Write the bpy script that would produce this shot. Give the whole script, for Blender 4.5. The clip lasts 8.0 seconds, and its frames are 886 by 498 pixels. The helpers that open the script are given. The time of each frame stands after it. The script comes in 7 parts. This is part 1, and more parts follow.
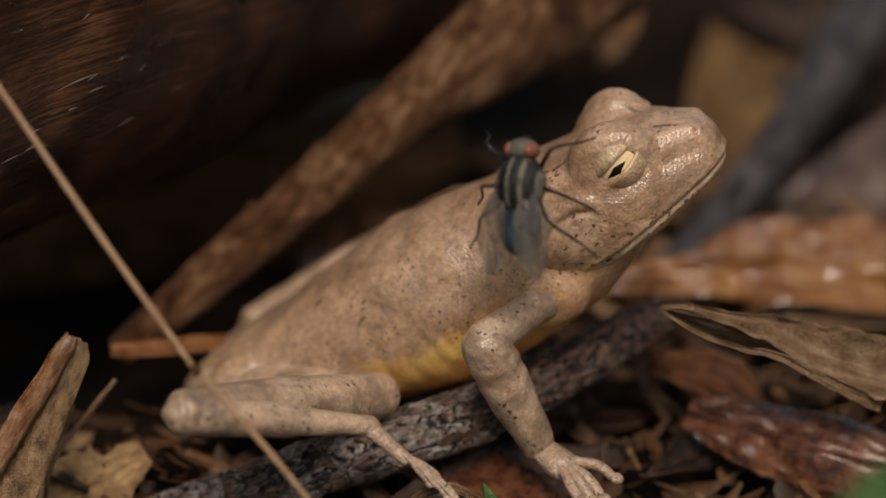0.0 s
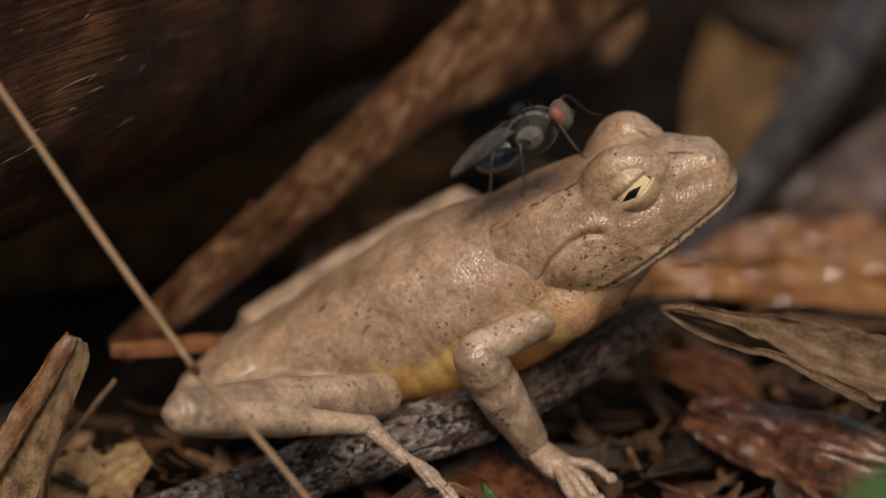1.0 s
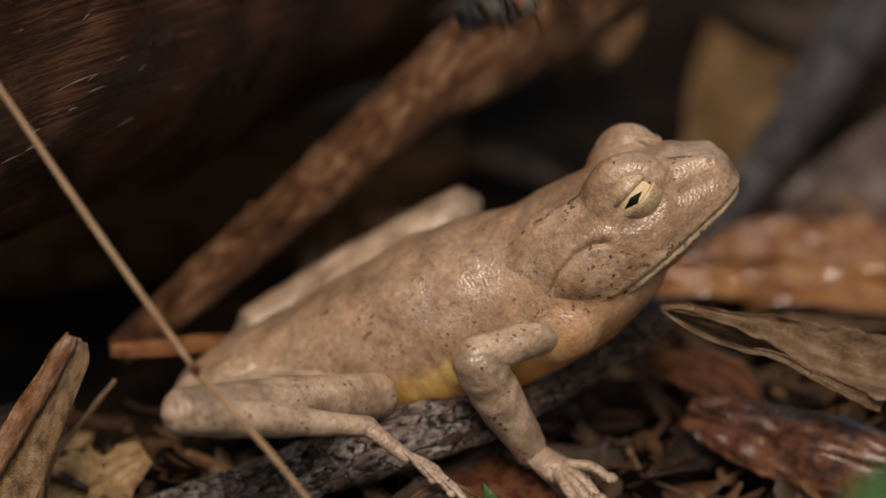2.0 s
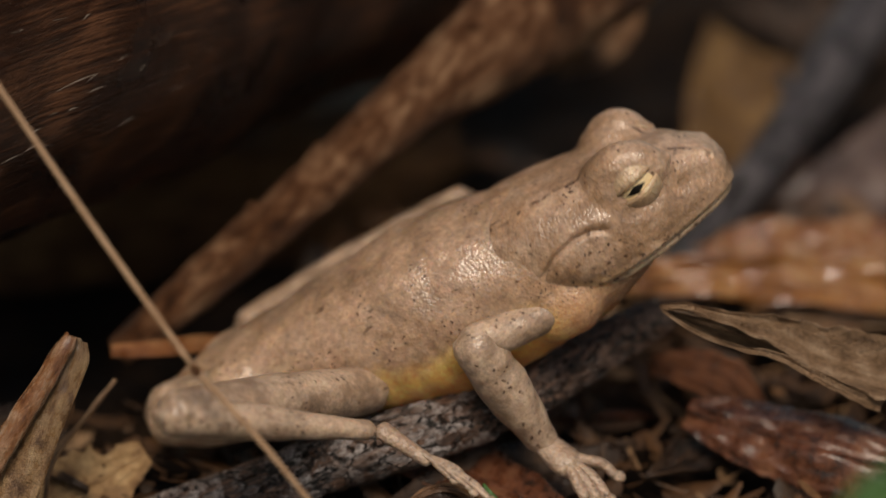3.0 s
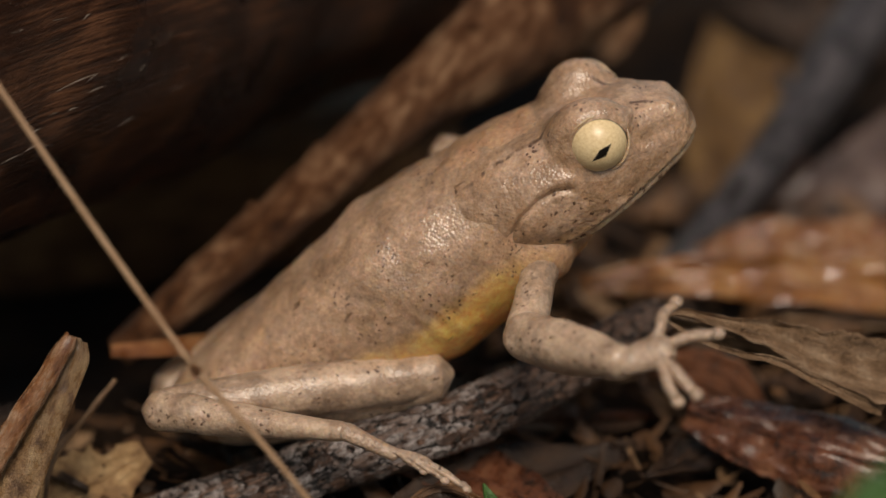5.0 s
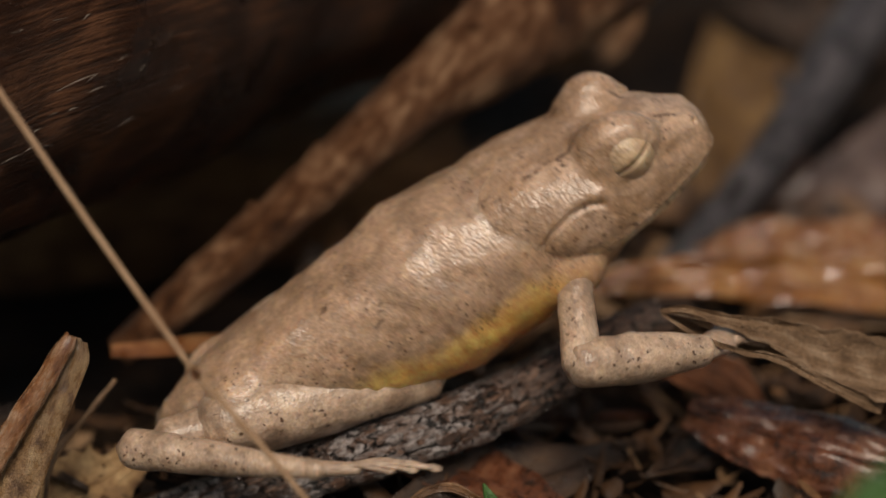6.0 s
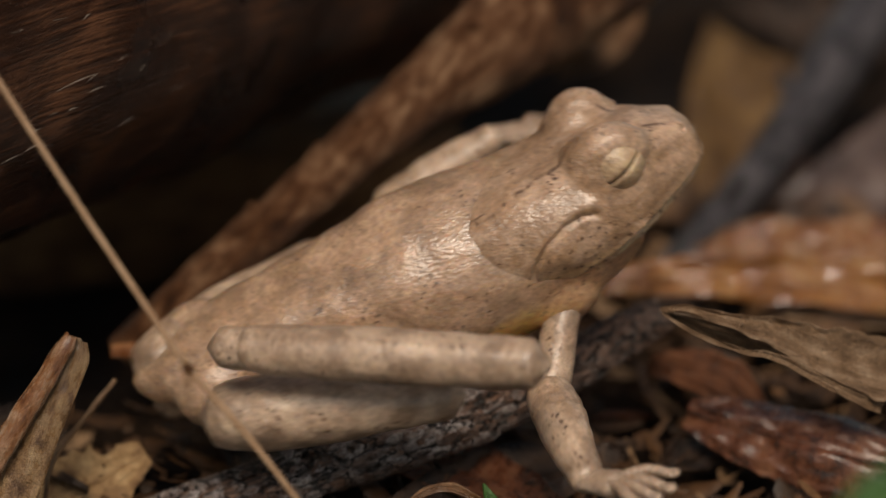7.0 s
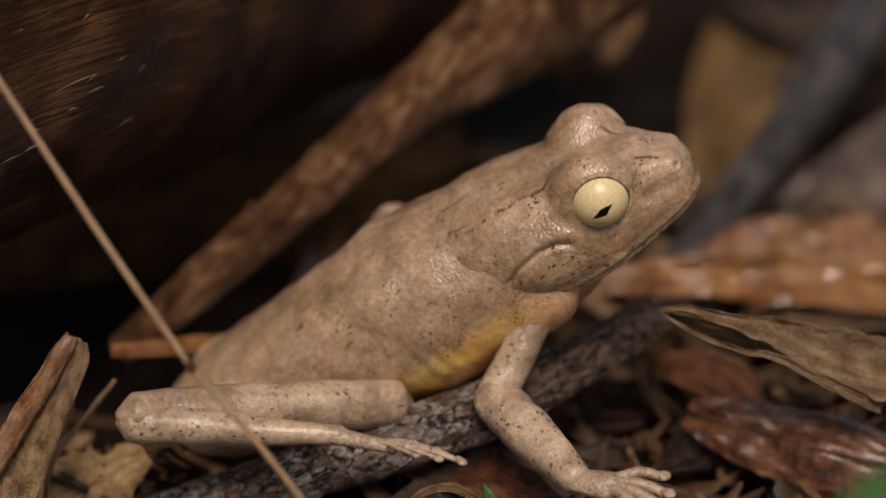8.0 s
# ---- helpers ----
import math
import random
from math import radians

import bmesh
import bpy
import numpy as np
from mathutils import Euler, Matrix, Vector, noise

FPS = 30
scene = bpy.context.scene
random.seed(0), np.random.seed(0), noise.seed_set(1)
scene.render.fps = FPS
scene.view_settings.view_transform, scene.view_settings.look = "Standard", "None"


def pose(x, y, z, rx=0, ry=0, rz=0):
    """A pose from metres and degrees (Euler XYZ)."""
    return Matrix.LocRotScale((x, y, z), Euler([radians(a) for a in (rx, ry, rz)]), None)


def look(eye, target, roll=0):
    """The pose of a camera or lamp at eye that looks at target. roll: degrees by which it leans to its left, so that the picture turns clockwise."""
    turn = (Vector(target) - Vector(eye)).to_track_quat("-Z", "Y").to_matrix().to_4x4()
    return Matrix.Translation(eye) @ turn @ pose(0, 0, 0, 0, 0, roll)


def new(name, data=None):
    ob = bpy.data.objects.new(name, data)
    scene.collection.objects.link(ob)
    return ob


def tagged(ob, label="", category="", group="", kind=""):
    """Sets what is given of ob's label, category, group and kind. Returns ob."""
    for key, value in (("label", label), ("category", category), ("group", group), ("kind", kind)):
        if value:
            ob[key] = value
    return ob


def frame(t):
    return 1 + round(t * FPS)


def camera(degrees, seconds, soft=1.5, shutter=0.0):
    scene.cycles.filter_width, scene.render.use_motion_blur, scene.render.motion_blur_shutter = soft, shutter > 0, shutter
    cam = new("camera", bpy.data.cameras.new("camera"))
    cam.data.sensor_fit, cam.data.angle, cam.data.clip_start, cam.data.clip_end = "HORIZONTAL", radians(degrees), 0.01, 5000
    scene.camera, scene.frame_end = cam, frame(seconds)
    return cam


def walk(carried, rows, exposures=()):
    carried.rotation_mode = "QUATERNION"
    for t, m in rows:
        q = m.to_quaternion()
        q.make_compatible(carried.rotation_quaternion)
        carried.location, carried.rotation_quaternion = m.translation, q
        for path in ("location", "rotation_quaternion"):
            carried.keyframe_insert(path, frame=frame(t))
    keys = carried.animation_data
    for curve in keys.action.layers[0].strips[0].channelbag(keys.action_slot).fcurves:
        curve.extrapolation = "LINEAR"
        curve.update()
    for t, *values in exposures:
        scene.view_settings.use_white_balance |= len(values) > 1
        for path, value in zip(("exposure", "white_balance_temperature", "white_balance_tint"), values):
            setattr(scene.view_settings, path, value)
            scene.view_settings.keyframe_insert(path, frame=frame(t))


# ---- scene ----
# The eye stands 150 mm from a small frog and looks 25 degrees down on it; the forest floor is at z = 0.
cam = camera(21.146, 8.0, 1.5, 0.5)
EYE = pose(0, -0.13595, 0.08339, 65, 0, 0)
walk(cam, [(0.0, EYE), (8.0, EYE)])
cam.data.dof.use_dof = True
cam.data.dof.focus_distance = 0.1485
cam.data.dof.aperture_fstop = 16.5

# ---- light: soft overcast light from above, a broad pale sun behind thin cloud ----
world = bpy.data.worlds.new("overcast_sky")
scene.world = world
world.use_nodes = True
wn = world.node_tree.nodes
sky = wn.new("ShaderNodeTexSky")
sky.sky_type, sky.sun_disc = "NISHITA", False
sky.sun_elevation, sky.sun_rotation = radians(58.2), radians(178)
cloud = wn.new("ShaderNodeMix")
cloud.data_type, cloud.blend_type = "RGBA", "MULTIPLY"
cloud.inputs[0].default_value = 1.0
cloud.inputs[7].default_value = (1.06, 0.86, 0.64, 1)
world.node_tree.links.new(sky.outputs["Color"], cloud.inputs[6])
world.node_tree.links.new(cloud.outputs[2], wn["Background"].inputs["Color"])
wn["Background"].inputs["Strength"].default_value = 0.078

sun = new("sun", bpy.data.lights.new("sun", "SUN"))
sun.data.energy, sun.data.angle, sun.data.color = 2.45, radians(24), (1.0, 0.87, 0.72)
sun.matrix_basis = look((0.02, -0.62, 1.0), (0, 0, 0))
scene.view_settings.exposure = 0.0

MM = 0.001
V = Vector


# ---- materials ----
def shader(name, rough=0.6, spec=0.5):
    m = bpy.data.materials.new(name)
    m.use_nodes = True
    n = m.node_tree.nodes
    b = n["Principled BSDF"]
    b.inputs["Roughness"].default_value = rough
    b.inputs["Specular IOR Level"].default_value = spec
    return m, n, m.node_tree.links, b


def coords(n, l, source, stretch=(1, 1, 1)):
    tc = n.new("ShaderNodeTexCoord")
    mp = n.new("ShaderNodeMapping")
    mp.inputs["Scale"].default_value = stretch
    l.new(tc.outputs[source], mp.inputs["Vector"])
    return mp.outputs["Vector"]


def noise_tex(n, l, vec, scale, detail=6, rough=0.6, distort=0.0):
    t = n.new("ShaderNodeTexNoise")
    t.inputs["Scale"].default_value = scale
    t.inputs["Detail"].default_value = detail
    t.inputs["Roughness"].default_value = rough
    t.inputs["Distortion"].default_value = distort
    l.new(vec, t.inputs["Vector"])
    return t.outputs["Fac"]


def ramp(n, l, fac, stops):
    r = n.new("ShaderNodeValToRGB")
    e = r.color_ramp.elements
    while len(e) < len(stops):
        e.new(0.5)
    for k, (p, c) in zip(e, stops):
        k.position = p
        k.color = (*c, 1) if len(c) == 3 else c
    l.new(fac, r.inputs["Fac"])
    return r.outputs["Color"]


def grey(v):
    return (v, v, v)


def mixc(n, l, fac, a, b, mode="MIX"):
    x = n.new("ShaderNodeMix")
    x.data_type, x.blend_type = "RGBA", mode
    for sock, val in ((0, fac), (6, a), (7, b)):
        if isinstance(val, (float, int)):
            x.inputs[sock].default_value = val
        elif isinstance(val, tuple):
            x.inputs[sock].default_value = (*val, 1)
        else:
            l.new(val, x.inputs[sock])
    return x.outputs[2]


def math_node(n, l, op, a, b=0.0):
    x = n.new("ShaderNodeMath")
    x.operation = op
    for i, val in enumerate((a, b)):
        if isinstance(val, (float, int)):
            x.inputs[i].default_value = val
        else:
            l.new(val, x.inputs[i])
    return x.outputs[0]


def bump(n, l, b, height, dist, strength=1.0, normal=None, film=0.3):
    x = n.new("ShaderNodeBump")
    x.inputs["Distance"].default_value = dist
    x.inputs["Strength"].default_value = strength
    l.new(height, x.inputs["Height"])
    if normal is not None:
        l.new(normal, x.inputs["Normal"])
    l.new(x.outputs["Normal"], b.inputs["Normal"])
    y = n.new("ShaderNodeBump")
    y.inputs["Distance"].default_value = dist * film
    y.inputs["Strength"].default_value = strength
    l.new(height, y.inputs["Height"])
    l.new(y.outputs["Normal"], b.inputs["Coat Normal"])
    return x.outputs["Normal"]


def skin(name, back, patch, belly=None, speck=0.62, belly_at=(-2.2, -4.2), front=None, lip=None, dot=1900, flank=False, pale_lip=False, film=0.3, coat=0.7, relief=0.0001, glow=0.22):
    """Moist, finely granular frog skin with dark specks; the belly colour lies on the under side."""
    m, n, l, b = shader(name, 0.42, 0.6)
    v = coords(n, l, "Object")
    blotch = noise_tex(n, l, v, 330, 6, 0.65, 0.5)
    col = ramp(n, l, blotch, [(0.34, tuple(c * 0.74 for c in patch)), (0.46, patch), (0.55, back), (0.75, tuple(min(1, c * 1.22) for c in back))])
    if belly is not None:
        sep = n.new("ShaderNodeSeparateXYZ")
        l.new(v, sep.inputs[0])
        wob = math_node(n, l, "MULTIPLY", math_node(n, l, "SUBTRACT", noise_tex(n, l, v, 300, 4), 0.5), 0.003)
        z = math_node(n, l, "ADD", sep.outputs["Z"], wob)
        mr = n.new("ShaderNodeMapRange")
        mr.interpolation_type = "SMOOTHSTEP"
        mr.inputs[1].default_value, mr.inputs[2].default_value = belly_at[0] * MM, belly_at[1] * MM
        l.new(z, mr.inputs[0])
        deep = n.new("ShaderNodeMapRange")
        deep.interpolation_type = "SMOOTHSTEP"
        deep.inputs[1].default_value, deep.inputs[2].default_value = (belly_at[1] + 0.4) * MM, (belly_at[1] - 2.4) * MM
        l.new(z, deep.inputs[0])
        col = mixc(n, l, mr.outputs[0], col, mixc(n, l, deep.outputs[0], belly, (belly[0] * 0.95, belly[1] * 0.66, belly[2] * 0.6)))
        if front:
            fx = n.new("ShaderNodeMapRange")
            fx.interpolation_type = "SMOOTHSTEP"
            fx.inputs[1].default_value, fx.inputs[2].default_value = front[0] * MM, front[1] * MM
            l.new(math_node(n, l, "ADD", sep.outputs["X"], wob), fx.inputs[0])
            fz = n.new("ShaderNodeMapRange")
            fz.interpolation_type = "SMOOTHSTEP"
            fz.inputs[1].default_value, fz.inputs[2].default_value = -6.2 * MM, -4.2 * MM
            l.new(z, fz.inputs[0])
            col = mixc(n, l, math_node(n, l, "MULTIPLY", fx.outputs[0], fz.outputs[0]), col, (0.54, 0.315, 0.18))
    if pale_lip:
        edge = math_node(n, l, "SUBTRACT", sep.outputs["Z"], math_node(n, l, "MULTIPLY", sep.outputs["X"], 0.235))
        band = ramp(n, l, math_node(n, l, "ADD", math_node(n, l, "MULTIPLY", math_node(n, l, "ADD", edge, math_node(n, l, "MULTIPLY", wob, 0.15)), 250.0), 1.5), [(0.44, grey(0)), (0.48, grey(0.75)), (0.6, grey(0.6)), (0.7, grey(0))])
        col = mixc(n, l, band, col, (0.66, 0.5, 0.33))
    net = n.new("ShaderNodeTexVoronoi")
    net.feature = "SMOOTH_F1"
    net.inputs["Scale"].default_value = 620
    l.new(v, net.inputs["Vector"])
    col = mixc(n, l, 0.3, col, ramp(n, l, net.outputs["Distance"], [(0.15, grey(0.68)), (0.6, grey(0.32))]), "OVERLAY")
    fine = noise_tex(n, l, v, 2500, 5, 0.75)
    col = mixc(n, l, 0.75, col, ramp(n, l, fine, [(0.3, grey(0.25)), (0.7, grey(0.75))]), "OVERLAY")
    vo = n.new("ShaderNodeTexVoronoi")
    vo.inputs["Scale"].default_value = dot
    warp = n.new("ShaderNodeTexNoise")
    warp.inputs["Scale"].default_value = 2500
    l.new(v, warp.inputs["Vector"])
    l.new(mixc(n, l, 0.0006, v, warp.outputs["Color"], "ADD"), vo.inputs["Vector"])
    where = noise_tex(n, l, v, 420, 3, 0.6)
    if lip:
        more = n.new("ShaderNodeMapRange")
        more.inputs[1].default_value, more.inputs[2].default_value, more.inputs[4].default_value = lip[0] * MM, lip[1] * MM, 0.16
        l.new(sep.outputs["Z"], more.inputs[0])
        where = math_node(n, l, "ADD", where, more.outputs[0])
    if flank:
        height = math_node(n, l, "ADD", math_node(n, l, "MULTIPLY", sep.outputs["Z"], 100.0), 0.5)
        more = ramp(n, l, height, [(0.12, grey(0)), (0.3, grey(1)), (0.5, grey(1)), (0.62, grey(0.71))])
        where = math_node(n, l, "ADD", where, math_node(n, l, "SUBTRACT", math_node(n, l, "MULTIPLY", more, 0.35), 0.25))
    dots = ramp(n, l, vo.outputs["Distance"], [(0.17, grey(0.95)), (0.31, grey(0))])
    few = ramp(n, l, where, [(speck - 0.08, grey(0)), (speck, grey(1))])
    spots = mixc(n, l, 1.0, dots, few, "MULTIPLY")
    big = ramp(n, l, noise_tex(n, l, coords(n, l, "Object", (0.4, 1, 1)), 1000, 4, 0.6, 0.8), [(0.665, grey(0)), (0.72, grey(0.8))])
    allspots = mixc(n, l, 1.0, spots, big, "ADD")
    if pale_lip:
        run = math_node(n, l, "ADD", math_node(n, l, "MULTIPLY", sep.outputs["X"], -0.2), 0.0021)
        off = math_node(n, l, "ABSOLUTE", math_node(n, l, "SUBTRACT", math_node(n, l, "ABSOLUTE", sep.outputs["Y"]), math_node(n, l, "ADD", run, math_node(n, l, "MULTIPLY", wob, 0.35))))
        line = ramp(n, l, math_node(n, l, "MULTIPLY", off, 1000.0), [(0.07, grey(0.85)), (0.19, grey(0))])
        gaps = ramp(n, l, noise_tex(n, l, coords(n, l, "Object", (1, 0.2, 0.2)), 850, 3), [(0.5, grey(0)), (0.56, grey(1))])
        crown = ramp(n, l, math_node(n, l, "MULTIPLY", sep.outputs["Z"], 200.0), [(0.2, grey(0)), (0.28, grey(1))])
        allspots = mixc(n, l, 1.0, allspots, mixc(n, l, 1.0, mixc(n, l, 1.0, line, gaps, "MULTIPLY"), crown, "MULTIPLY"), "ADD")
    col = mixc(n, l, allspots, col, (0.085, 0.042, 0.022))
    l.new(col, b.inputs["Base Color"])
    vg = n.new("ShaderNodeTexVoronoi")
    vg.inputs["Scale"].default_value = 4800
    l.new(v, vg.inputs["Vector"])
    h = math_node(n, l, "ADD", math_node(n, l, "MULTIPLY", vg.outputs["Distance"], -0.5), math_node(n, l, "MULTIPLY", noise_tex(n, l, v, 2200, 6, 0.65), 0.45))
    bump(n, l, b, h, relief, 0.9, None, 1.0)
    rr = ramp(n, l, noise_tex(n, l, v, 500, 4), [(0.35, grey(0.3)), (0.7, grey(0.5))])
    l.new(rr, b.inputs["Roughness"])
    b.inputs["Coat Weight"].default_value = coat
    b.inputs["Coat Roughness"].default_value = film
    b.inputs["Subsurface Weight"].default_value = glow
    b.inputs["Subsurface Radius"].default_value = (1.0, 0.55, 0.25)
    b.inputs["Subsurface Scale"].default_value = 0.0009 if glow < 0.3 else 0.0028
    return m


def bark(name, dark, mid, light, rough=0.5, grain=(300, 1600), relief=0.0005, run=0.35, spec=0.4, tight=0.12, wet=0.0):
    """Wood or bark, the grain running along the stem (u along it, v round it, in metres)."""
    m, n, l, b = shader(name, rough, spec)
    v = coords(n, l, "UV", (run, 1.0, 1.0))
    v2 = coords(n, l, "UV")
    big = noise_tex(n, l, v2, grain[0], 6, 0.65, 0.4)
    lines = noise_tex(n, l, v, grain[1], 7, 0.7, 0.3)
    col = ramp(n, l, mixc(n, l, 0.5, big, lines), [(0.5 - tight, dark), (0.5, mid), (0.5 + tight * 1.08, light)])
    b.inputs["Coat Weight"].default_value = wet
    b.inputs["Coat Roughness"].default_value = 0.2
    l.new(col, b.inputs["Base Color"])
    h = math_node(n, l, "ADD", lines, math_node(n, l, "MULTIPLY", big, 0.8))
    bump(n, l, b, h, relief, 1.0)
    rr = ramp(n, l, big, [(0.35, grey(max(0.12, rough - 0.22))), (0.7, grey(min(1, rough + 0.2)))])
    l.new(rr, b.inputs["Roughness"])
    return m


def dead_leaf(name, dark, mid, light, rough=0.5, scale=250, relief=0.0003, veins=True, streak=0.0):
    """Dead leaf: blotches, a fine net of veins and puckered relief (u along the leaf, v across, in metres)."""
    m, n, l, b = shader(name, rough, 0.5)
    v = coords(n, l, "UV")
    big = noise_tex(n, l, v, scale, 6, 0.65)
    fine = noise_tex(n, l, v, scale * 9, 4, 0.7)
    if streak:
        big = mixc(n, l, streak, big, noise_tex(n, l, coords(n, l, "UV", (0.12, 1, 1)), 1500, 6, 0.65))
    col = ramp(n, l, big, [(0.34, dark), (0.5, mid), (0.66, light)])
    col = mixc(n, l, 0.4, col, ramp(n, l, fine, [(0.3, grey(0.2)), (0.7, grey(0.8))]), "OVERLAY")
    vo = n.new("ShaderNodeTexVoronoi")
    vo.feature = "DISTANCE_TO_EDGE"
    vo.inputs["Scale"].default_value = 3200
    l.new(v, vo.inputs["Vector"])
    net = ramp(n, l, vo.outputs["Distance"], [(0.0, grey(0)), (0.14, grey(1))])
    if veins:
        col = mixc(n, l, 0.3, col, mixc(n, l, net, dark, col))
    l.new(col, b.inputs["Base Color"])
    h = math_node(n, l, "ADD", math_node(n, l, "MULTIPLY", net, 0.1), math_node(n, l, "ADD", big, math_node(n, l, "MULTIPLY", fine, 0.6)))
    bump(n, l, b, h, relief, 1.0, None, 0.06)
    rr = ramp(n, l, noise_tex(n, l, v, scale * 2, 4), [(0.35, grey(max(0.1, rough - 0.2))), (0.7, grey(min(1, rough + 0.25)))])
    l.new(rr, b.inputs["Roughness"])
    if rough < 0.4:
        b.inputs["Coat Weight"].default_value = 1.0
        b.inputs["Coat Roughness"].default_value = rough * 0.8
    return m


def plain(name, col, rough=0.4, spec=0.5, var=0.3, scale=2500):
    m, n, l, b = shader(name, rough, spec)
    v = coords(n, l, "Object")
    f = noise_tex(n, l, v, scale, 4)
    l.new(ramp(n, l, f, [(0.3, tuple(c * (1 - var) for c in col)), (0.7, tuple(min(1, c * (1 + var)) for c in col))]), b.inputs["Base Color"])
    bump(n, l, b, f, 0.00006, 0.6)
    return m


TAN, TAN_DK = (0.49, 0.325, 0.218), (0.415, 0.268, 0.172)
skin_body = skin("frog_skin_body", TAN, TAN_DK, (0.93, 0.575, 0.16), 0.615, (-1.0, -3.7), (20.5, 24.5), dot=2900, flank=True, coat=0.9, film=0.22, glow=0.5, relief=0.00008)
skin_head = skin("frog_skin_head", TAN, (0.39, 0.24, 0.142), (0.56, 0.36, 0.2), 0.61, (-3.4, -4.4), None, (-1.2, -3.2), coat=0.8, film=0.25, pale_lip=True, relief=0.00008)
skin_limb = skin("frog_skin_limb", (0.5, 0.36, 0.258), (0.375, 0.255, 0.175), None, 0.595, coat=0.35, relief=0.00006)
skin_hand = skin("frog_skin_hand", (0.51, 0.375, 0.278), (0.42, 0.29, 0.205), None, 0.62, coat=0.4, relief=0.00014)
lid_skin = skin("frog_skin_lid", (0.6, 0.41, 0.25), (0.5, 0.33, 0.2), None, 0.68)

log_wood = bark("wet_log_wood", (0.01, 0.0032, 0.0012), (0.052, 0.018, 0.006), (0.25, 0.108, 0.05), 0.42, (110, 3600), 0.0007, 0.05, 0.25)
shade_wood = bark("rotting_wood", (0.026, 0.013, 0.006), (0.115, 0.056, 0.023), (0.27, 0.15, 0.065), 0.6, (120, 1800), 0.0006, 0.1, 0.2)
branch_bark = bark("brown_branch_bark", (0.02, 0.007, 0.003), (0.125, 0.051, 0.02), (0.47, 0.28, 0.16), 0.6, (170, 1500), 0.0009, 0.3, 0.25)


def cracked_bark():
    """Wet dark bark, cracked into small plates, with patches of pale grey lichen and red-brown wood; the pale fades
    along the stem in place of shade.
    """
    m, n, l, b = shader("cracked_dark_bark", 0.35, 0.5)
    v = coords(n, l, "UV", (0.6, 1.0, 1.0))
    warp = n.new("ShaderNodeTexNoise")
    warp.inputs["Scale"].default_value = 900
    warp.inputs["Detail"].default_value = 5
    l.new(v, warp.inputs["Vector"])
    cell = n.new("ShaderNodeTexVoronoi")
    cell.feature = "DISTANCE_TO_EDGE"
    cell.inputs["Scale"].default_value = 620
    l.new(mixc(n, l, 0.0022, v, warp.outputs["Color"], "ADD"), cell.inputs["Vector"])
    gaps = ramp(n, l, cell.outputs["Distance"], [(0.015, grey(0)), (0.07, grey(1))])
    whole = ramp(n, l, noise_tex(n, l, coords(n, l, "UV"), 420, 4), [(0.56, grey(0)), (0.68, grey(1))])
    crack = mixc(n, l, 1.0, gaps, whole, "LIGHTEN")
    fine = noise_tex(n, l, v, 3800, 6, 0.75)
    grain = noise_tex(n, l, coords(n, l, "UV", (0.12, 1.0, 1.0)), 2600, 6, 0.7)
    wood = ramp(n, l, grain, [(0.36, (0.014, 0.007, 0.0045)), (0.52, (0.085, 0.043, 0.026)), (0.68, (0.27, 0.15, 0.095))])
    pale = ramp(n, l, fine, [(0.33, (0.05, 0.038, 0.033)), (0.48, (0.27, 0.235, 0.225)), (0.64, (0.6, 0.55, 0.54))])
    patch = ramp(n, l, noise_tex(n, l, coords(n, l, "UV"), 190, 5, 0.6), [(0.46, grey(0)), (0.6, grey(0.9))])
    along = n.new("ShaderNodeSeparateXYZ")
    l.new(coords(n, l, "UV"), along.inputs[0])
    # Shade put into the colour: the pale patches die out towards the upper end.
    thin = ramp(n, l, math_node(n, l, "MULTIPLY", along.outputs["X"], 20.0), [(0.5, grey(1)), (0.66, grey(0.12))])
    col = mixc(n, l, mixc(n, l, 1.0, patch, thin, "MULTIPLY"), wood, pale)
    col = mixc(n, l, crack, (0.006, 0.004, 0.003), col)
    l.new(col, b.inputs["Base Color"])
    h = math_node(n, l, "ADD", math_node(n, l, "MULTIPLY", crack, 0.7), math_node(n, l, "ADD", math_node(n, l, "MULTIPLY", fine, 0.35), math_node(n, l, "MULTIPLY", grain, 0.4)))
    bump(n, l, b, h, 0.0005, 1.0, None, 0.5)
    l.new(ramp(n, l, fine, [(0.4, grey(0.22)), (0.7, grey(0.6))]), b.inputs["Roughness"])
    b.inputs["Coat Weight"].default_value = 0.5
    b.inputs["Coat Roughness"].default_value = 0.25
    return m


perch_bark = cracked_bark()
grass_straw = bark("dry_straw", (0.27, 0.155, 0.08), (0.4, 0.25, 0.145), (0.52, 0.36, 0.23), 0.5, (500, 5000), 0.0001, 0.05)
grey_stick_bark = bark("grey_stick_bark", (0.014, 0.0125, 0.014), (0.05, 0.044, 0.048), (0.13, 0.115, 0.123), 0.35, (120, 700), 0.0006)
leaf_tan = dead_leaf("tan_leaf", (0.1, 0.05, 0.025), (0.27, 0.165, 0.09), (0.42, 0.28, 0.17), 0.55)
leaf_pale = dead_leaf("pale_speckled_leaf", (0.1, 0.055, 0.026), (0.36, 0.235, 0.135), (0.55, 0.4, 0.26), 0.45, 500, 0.0005)
leaf_dry = dead_leaf("dry_grey_brown_leaf", (0.065, 0.034, 0.016), (0.29, 0.178, 0.1), (0.55, 0.4, 0.27), 0.5, 420, 0.0006, streak=0.5)
leaf_brown = dead_leaf("brown_leaf", (0.05, 0.022, 0.01), (0.16, 0.08, 0.035), (0.3, 0.17, 0.085), 0.4)
leaf_shiny = dead_leaf("glossy_brown_leaf", (0.12, 0.035, 0.01), (0.4, 0.18, 0.07), (0.62, 0.42, 0.27), 0.2, 380, 0.0005)
